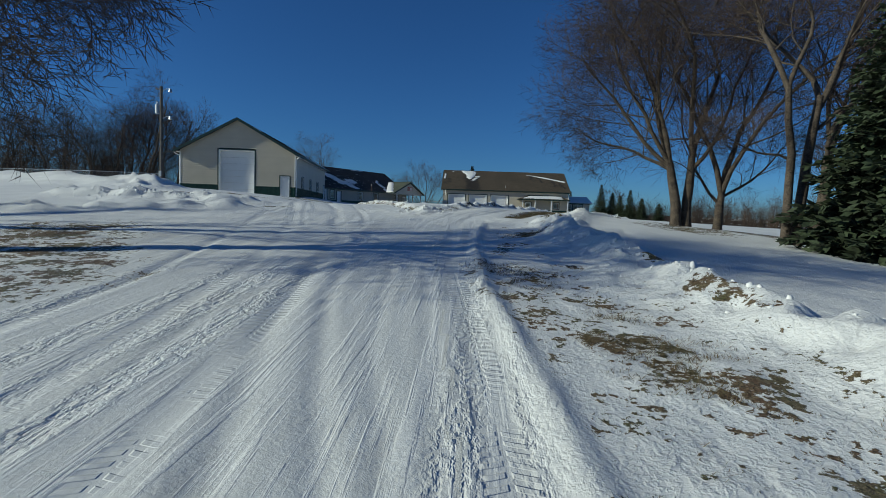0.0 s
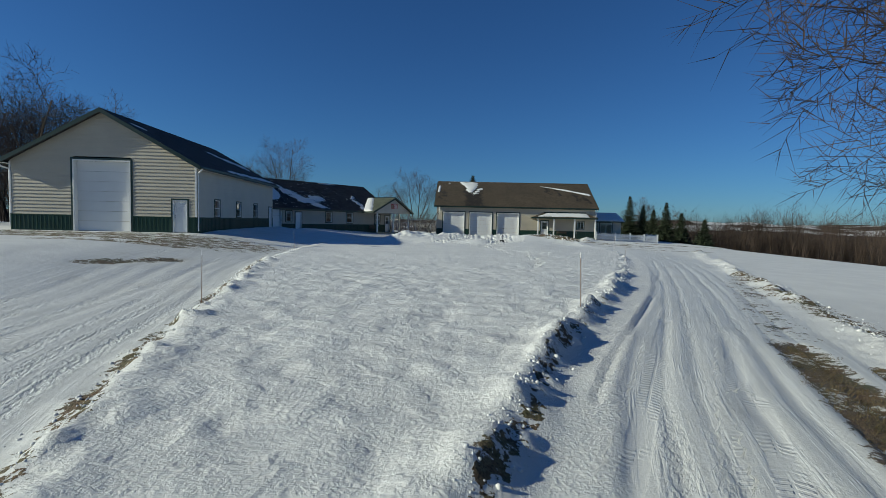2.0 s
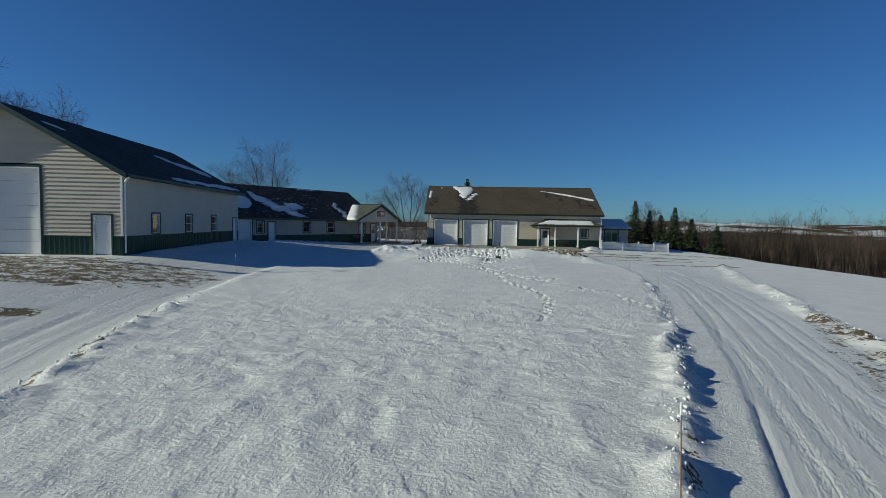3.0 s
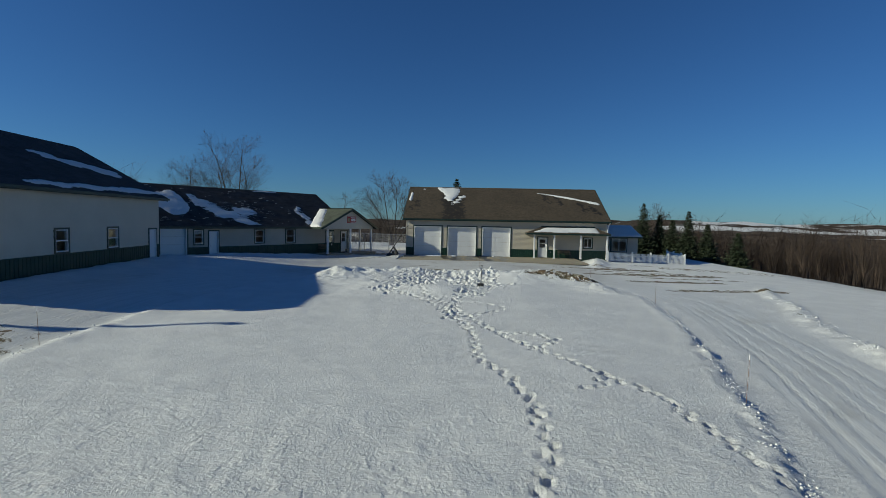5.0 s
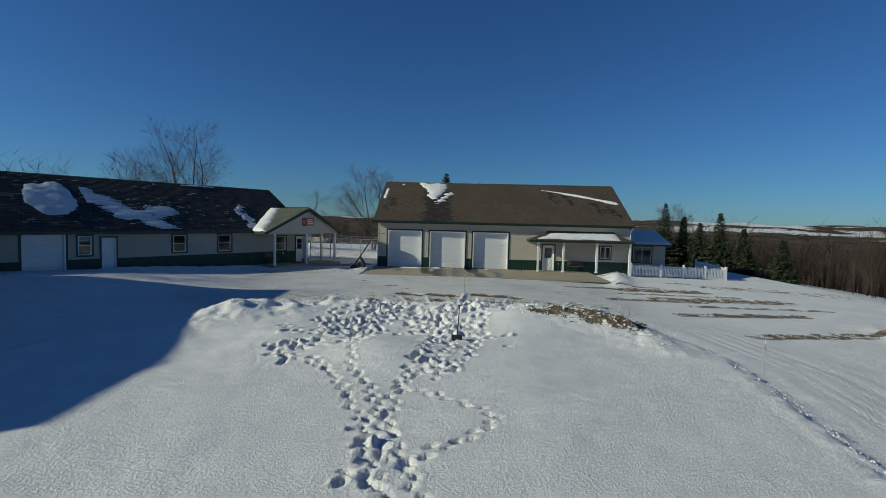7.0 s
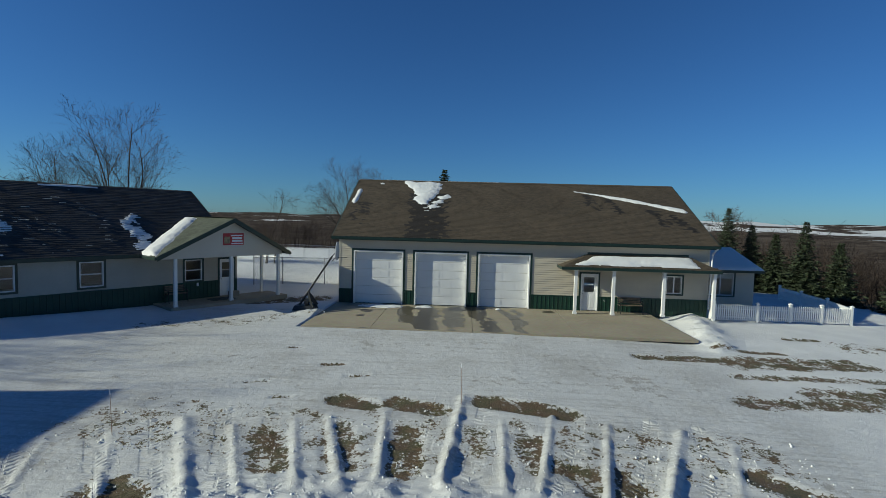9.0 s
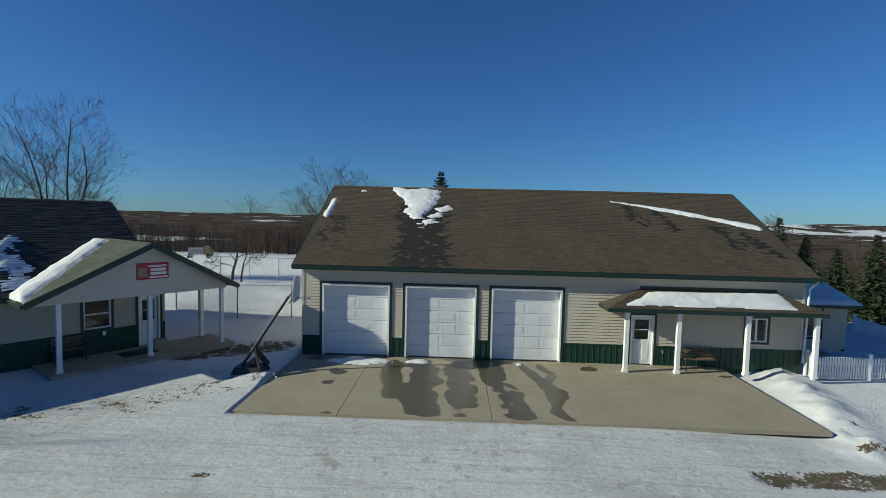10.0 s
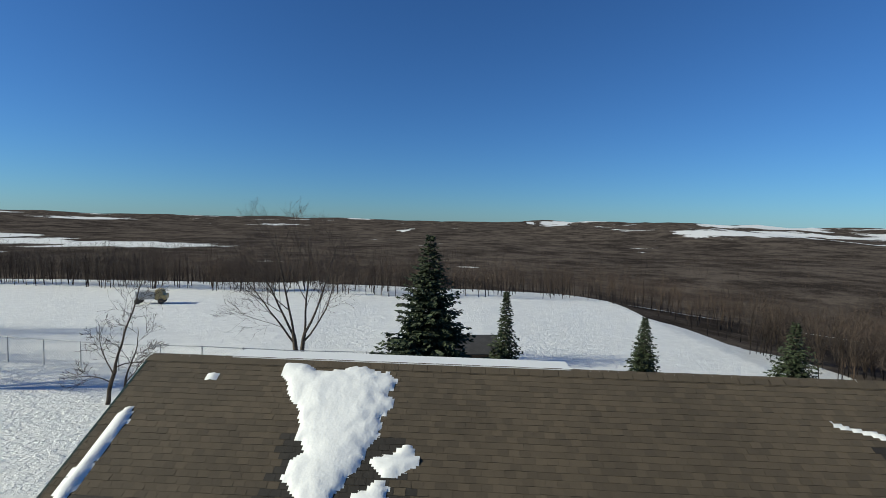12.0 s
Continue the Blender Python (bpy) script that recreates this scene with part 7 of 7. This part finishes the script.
def basketball_hoop():
    z = 0.05
    t = thing("basketball_hoop", pose(-0.55, -2.75, z), "portable basketball hoop with slanted black pole and white backboard", "basketball hoop")
    bm = bmesh.new()
    vs = box(bm, -0.75, 0.35, -0.42, 0.42, 0.0, 0.24)
    for v in vs[4:]:
        v.co.x, v.co.y = v.co.x * 0.85 - 0.02, v.co.y * 0.8
    part("base", bm, DARK, t, "black ballast tank", bevel=0.04)
    top = Vector((1.05, 0.35, 2.72))
    bar("mast", (-0.55, 0, 0.16), top, 0.055, DARK, t, sides=10, r1=0.05)
    for s in (-1, 1):
        bm = bmesh.new()
        vs = box(bm, 0, 1, -0.012, 0.012, -0.10, 0.10)
        a, b = Vector((0.28, s * 0.36, 0.18)), Vector((-0.08, 0.02, 0.86))
        q = (b - a).to_track_quat("X", "Z")
        for v in vs:
            v.co = a + q @ Vector((v.co.x * (b - a).length, v.co.y, v.co.z))
        part("brace", bm, DARK, t)
    bm = bmesh.new()
    rod(bm, (-0.12, -0.16, 0.36), (-0.12, 0.16, 0.36), 0.12, 0.12, 12)
    part("wheel", bm, DARK, t)
    # a fan-shaped board facing east
    bm = bmesh.new()
    prof = [(-0.42, -0.30), (0.42, -0.30), (0.62, 0.0), (0.60, 0.25), (0.45, 0.48), (0.2, 0.62), (-0.2, 0.62), (-0.45, 0.48), (-0.60, 0.25), (-0.62, 0.0)]
    m = Matrix.Translation((1.30, 0.35, 2.85)) @ Matrix.Rotation(radians(6), 4, "Z")
    rings = [[bm.verts.new(m @ Vector((dx, u, v))) for u, v in prof] for dx in (0, 0.035)]
    bm.faces.new(rings[0][::-1])
    bm.faces.new(rings[1])
    for i in range(len(prof)):
        j = (i + 1) % len(prof)
        bm.faces.new((rings[0][i], rings[0][j], rings[1][j], rings[1][i]))
    part("backboard", bm, material("grey-white board", (0.6, 0.6, 0.58), 0.5, vary=0.1), t, "grey-white fan-shaped board")
    bm = bmesh.new()
    for dz in (0.0, 0.25):
        rod(bm, top + Vector((0, 0, -0.25 + dz)), m @ Vector((0, 0, -0.1 + dz)), 0.02)
    part("bracket", bm, DARK, t)
    bm = bmesh.new()
    c = m @ Vector((0.30, 0, -0.18))
    n = 20
    ring = [c + Vector((0.22 * math.cos(2 * math.pi * i / n), 0.22 * math.sin(2 * math.pi * i / n), 0)) for i in range(n)]
    for i in range(n):
        rod(bm, ring[i], ring[(i + 1) % n], 0.010, sides=6)
    rod(bm, m @ Vector((0.03, 0, -0.18)), m @ Vector((0.09, 0, -0.18)), 0.02)
    part("rim", bm, DARK, t)
    return t


basketball_hoop()


def park_bench(m, w, label):
    t = thing("garden_bench", m, label, "bench")
    slat = material("weathered bench slats", (0.20, 0.15, 0.10), 0.75, vary=0.3, scale=8)
    for s in (0.03, w - 0.03):
        bm = bmesh.new()
        for p, q in (((s, 0.02, 0), (s, 0.10, 0.42)), ((s, 0.10, 0.42), (s, 0.50, 0.40)), ((s, 0.46, 0), (s, 0.42, 0.42)), ((s, 0.42, 0.40), (s, 0.55, 0.86)), ((s, 0.06, 0.62), (s, 0.48, 0.64)), ((s, 0.08, 0.42), (s, 0.06, 0.62))):
            rod(bm, p, q, 0.022, sides=8)
        part("end_frame", bm, DARK, t, "black cast end frame")
    for k in range(5):
        y = 0.09 + k * 0.085
        block("seat_slat", (0, w, y, y + 0.065, 0.43, 0.455), slat, t, bevel=0.005)
    for k in range(4):
        bm = bmesh.new()
        z = 0.52 + k * 0.085
        y = 0.42 + (z - 0.42) * 0.29
        box(bm, 0, w, y, y + 0.02, z, z + 0.06)
        part("back_slat", bm, slat, t)
    return t


park_bench(pose(15.62, -0.78, 0.0), 1.25, "weathered wooden bench with black iron ends")
kb = Matrix.Translation((-6.555, -0.683, 0.18)) @ Matrix.Rotation(radians(55.5), 4, "Z")
park_bench(kb @ pose(-2.7, -0.62, 0.01), 1.0, "small dark wooden bench under the kennel porch")


def kennel_clutter():
    t = thing("door_mat", kb @ pose(-0.75, -1.35, 0.011), "dark rubber mat before the kennel door", "mat")
    bm = bmesh.new()
    box(bm, 0, 1.25, 0, 0.8, 0, 0.015)
    for i in range(12):
        box(bm, 0.05 + i * 0.1, 0.09 + i * 0.1, 0.05, 0.75, 0.015, 0.022)
    part("mat", bm, DARK, t)
    c = thing("concrete_planter", kb @ pose(0.62, -0.62, 0.01), "pale concrete planter box by the door", "planter")
    bm = bmesh.new()
    for q in ((0, 0.5, 0, 0.05), (0, 0.5, 0.25, 0.3), (0, 0.05, 0.05, 0.25), (0.45, 0.5, 0.05, 0.25)):
        box(bm, q[0], q[1], q[2], q[3], 0, 0.28)
    part("box", bm, CONCRETE, c)
    block("soil", (0.05, 0.45, 0.05, 0.25, 0.02, 0.22), BARK, c)
    s = thing("wall_switch", kb @ pose(-1.0, -0.06, 0.7), "small white outlet cover on the green wall", "outlet")
    block("cover", (0, 0.1, 0, 0.03, 0, 0.16), VINYL, s, bevel=0.006)


kennel_clutter()


def snow_shovel():
    x, y = 7.0, -25.2
    t = thing("snow_shovel", pose(x, y, level(x, y) - 0.1), "black snow shovel stuck upright in the pile", "shovel")
    bar("handle", (0, 0, 0.1), (0.06, 0.05, 1.15), 0.018, DARK, t, sides=8)
    bm = bmesh.new()
    rod(bm, (0.0, 0.05, 1.15), (0.12, 0.05, 1.15), 0.016, sides=8)
    part("grip", bm, DARK, t)
    bm = bmesh.new()
    vs = box(bm, -0.16, 0.16, -0.02, 0.01, 0.0, 0.26)
    for v in vs:
        v.co.y += 0.6 * v.co.x ** 2
    part("blade", bm, DARK, t)


snow_shovel()


def marker_stakes():
    orange = material("dull orange stake", (0.22, 0.12, 0.07), 0.6, vary=0.2)
    for x, y, h in ((-0.8, -54.6, 1.0), (6.4, -54.6, 0.95), (15.1, -27.0, 1.0), (7.3, -14.6, 0.95), (13.6, -21.0, 0.95), (-0.2, -17.2, 0.9), (11.6, -40.6, 0.9), (-4.9, -38.0, 0.9)):
        z = level(x, y)
        t = thing("marker_stake", pose(x, y, z, random.uniform(-3, 3), random.uniform(-4, 4), 0), "thin fibreglass driveway marker stake in snow", "stake", "driveway markers")
        bar("rod", (0, 0, -0.15), (0, 0, h), 0.007, orange, t, sides=6, r1=0.005)
        bar("tip", (0, 0, h), (0, 0, h + 0.10), 0.009, WHITE, t, "pale reflective tip", sides=6, r1=0.006)


marker_stakes()


def far_truck():
    x, y = -36.6, 62.0
    t = thing("pickup_truck", pose(x, y, float(land(np.array([x]), np.array([y]))[0]), 0, 0, 20), "pale old work truck parked across the field", "truck")
    bm = bmesh.new()
    vs = box(bm, -2.1, 0.2, -0.9, 0.9, 0.7, 1.75)
    part("box_body", bm, material("chalky grey truck paint", (0.42, 0.42, 0.40), 0.6, vary=0.2), t, bevel=0.05)
    bm = bmesh.new()
    box(bm, 0.25, 1.6, -0.9, 0.9, 0.6, 1.3)
    vs = box(bm, 0.3, 1.3, -0.85, 0.85, 1.3, 2.0)
    for v in vs[4:]:
        v.co.x = 0.3 + (v.co.x - 0.3) * 0.7
    part("cab", bm, material("dull yellow paint", (0.35, 0.27, 0.12), 0.5), t)
    for a in (-1.9, 1.0):
        for s in (-0.95, 0.75):
            bm = bmesh.new()
            rod(bm, (a, s, 0.4), (a, s + 0.2, 0.4), 0.4, 0.4, 14)
            part("wheel", bm, DARK, t)


far_truck()


def rubble(name, label, n, seed, place, size):
    """Broken lumps of ploughed snow, too many to count."""
    rng = random.Random(seed)
    V, F = [], []
    phi = (1 + 5**0.5) / 2
    ico = [Vector(v).normalized() for v in ((-1, phi, 0), (1, phi, 0), (-1, -phi, 0), (1, -phi, 0), (0, -1, phi), (0, 1, phi), (0, -1, -phi), (0, 1, -phi), (phi, 0, -1), (phi, 0, 1), (-phi, 0, -1), (-phi, 0, 1))]
    tri = ((0, 11, 5), (0, 5, 1), (0, 1, 7), (0, 7, 10), (0, 10, 11), (1, 5, 9), (5, 11, 4), (11, 10, 2), (10, 7, 6), (7, 1, 8), (3, 9, 4), (3, 4, 2), (3, 2, 6), (3, 6, 8), (3, 8, 9), (4, 9, 5), (2, 4, 11), (6, 2, 10), (8, 6, 7), (9, 8, 1))
    xy = [place(rng) for _ in range(n)]
    zs = ground(np.array([p[0] for p in xy]), np.array([p[1] for p in xy]))[0]
    for (x, y), z in zip(xy, zs):
        s = size * min(rng.lognormvariate(-1.15, 0.5), 1.0)
        q = Euler((rng.uniform(0, 6), rng.uniform(0, 6), rng.uniform(0, 6))).to_quaternion()
        sc = Vector((rng.uniform(0.7, 1.4), rng.uniform(0.6, 1.1), rng.uniform(0.5, 0.9)))
        b = len(V)
        for v in ico:
            V.append(q @ Vector((v.x * sc.x, v.y * sc.y, v.z * sc.z)) * (s * rng.uniform(0.75, 1.2)) + Vector((x, y, float(z) + s * 0.05)))
        F += [(b + i, b + j, b + k) for i, j, k in tri]
    return tagged(link_mesh(name, V, F, SNOW, smooth=True), label, "snow", kind="stuff")


def along_edge(edge, lo, hi, wide):
    def place(rng):
        y = rng.uniform(lo, hi)
        return float(np.interp(y, EDGE_Y, edge)) + rng.gauss(0.0, wide), y
    return place


rubble("snow_clods", "broken snow clods along the drive edge", 1300, 1, along_edge(EDGE_R, -64, -24, 0.12), 0.048)
rubble("snow_clods", "broken snow clods along the west drive edge", 700, 2, along_edge(EDGE_L, -64, -30, 0.13), 0.05)
rubble("snow_clods", "heap of broken snow clods where the drives part", 340, 3, lambda r: (r.gauss(2.75, 0.45), r.gauss(-64.5, 0.4)), 0.05)
rubble("snow_clods", "trampled snow clods on the ploughed pile", 1500, 4, lambda r: (lambda x: (x, -20.3 - 0.055 * (x - 6) ** 2 + r.gauss(0, 0.9)))(r.uniform(-1.5, 13.5)), 0.06)
rubble("snow_clods", "broken snow clods along the eastern ridge", 1200, 5, lambda r: (lambda y: (float(np.interp(y, BANK_Y, BANK_X)) + r.gauss(0, 0.25), y))(r.uniform(-80, -22)), 0.06)
rubble("snow_clods", "snow clods round the hoop base", 90, 6, lambda r: (r.gauss(-0.35, 0.35), r.gauss(-3.25, 0.22)), 0.06)
rubble("snow_clods", "snow clods in the scraped furrows", 1100, 7, lambda r: (r.uniform(-2, 15), r.gauss(-17.2, 1.0)), 0.045)
rubble("snow_clods", "snow clods on the western banks", 500, 8, lambda r: (lambda k: (-4.2 - 6.8 * k + r.gauss(0, 0.5), -63.2 + 0.7 * k + r.gauss(0, 0.5)))(r.random()), 0.075)


def grass_tufts():
    """Matted dead and green blades where the snow has worn through beside the drive."""
    rng = random.Random(9)
    spots = []
    for x0, y0, x1, y1, w, n in ((5.80, -65.6, 9.8, -55.3, 0.40, 4600), (6.85, -64.0, 10.2, -56.6, 0.22, 2000), (4.9, -73.8, 5.6, -76.9, 0.5, 1800), (5.6, -76.0, 6.6, -79.5, 0.5, 2400), (5.4, -70.2, 6.2, -69.3, 0.4, 400)):
        for _ in range(n):
            k = rng.random()
            spots.append((x0 + k * (x1 - x0) + rng.gauss(0, w * 0.6), y0 + k * (y1 - y0) + rng.gauss(0, w * 0.4)))
    px_, py_ = np.array([p[0] for p in spots]), np.array([p[1] for p in spots])
    res = ground(px_, py_)
    keep = res[1] + 0.5 * (fbm(px_, py_, 0.5, 120, 3) - 0.5) * 2.2 > 0.42
    V, F = [], []
    for (x, y), z, ok in zip(spots, res[0], keep):
        if not ok:
            continue
        for _ in range(4):
            a = rng.random() * 6.28
            ln = rng.uniform(0.03, 0.085)
            o = Vector((x + rng.gauss(0, 0.02), y + rng.gauss(0, 0.02), float(z) - 0.01))
            w = Vector((-math.sin(a), math.cos(a), 0)) * 0.004
            b = len(V)
            V += [o - w, o + w, o + Vector((math.cos(a) * ln, math.sin(a) * ln, rng.uniform(0.015, 0.05)))]
            F.append((b, b + 1, b + 2))
    mat = material("matted winter grass", (0.17, 0.115, 0.06), 0.9, vary=0.2, scale=0.7, fine=8, tone=(0.06, 0.058, 0.02), per_object=0.5)
    tagged(link_mesh("grass_tufts", V, F, mat), "matted brown and green grass worn through the snow", "grass", kind="stuff")


grass_tufts()


def garden_shed(x, y):
    z = float(land(np.array([x]), np.array([y]))[0])
    t = thing("garden_shed", pose(x, y, z, 0, 0, 8), "small brown wooden shed standing in the snow", "shed")
    wood = material("brown shed boards", (0.13, 0.09, 0.065), 0.8, vary=0.3, scale=2, fine=30)
    for k in range(12):
        block("board", (-1.5 + k * 0.25, -1.5 + k * 0.25 + 0.24, -1.2, -1.16, -0.1, 2.0), wood, t)
    block("side_wall", (-1.5, -1.46, -1.16, 1.2, -0.1, 2.0), wood, t)
    block("side_wall", (1.46, 1.5, -1.16, 1.2, -0.1, 2.0), wood, t)
    block("back_wall", (-1.46, 1.46, 1.16, 1.2, -0.1, 2.0), wood, t)
    bm = bmesh.new()
    vs = box(bm, -1.7, 1.7, -1.4, 1.4, 2.0, 2.08)
    for v in vs:
        v.co.z += 0.25 * (v.co.y + 1.4)
    part("roof", bm, SHINGLE_G, t)
    block("door", (0.3, 1.1, -1.23, -1.2, 0.0, 1.8), TRIM, t, "dark shed door")


garden_shed(7.9, 31.0)
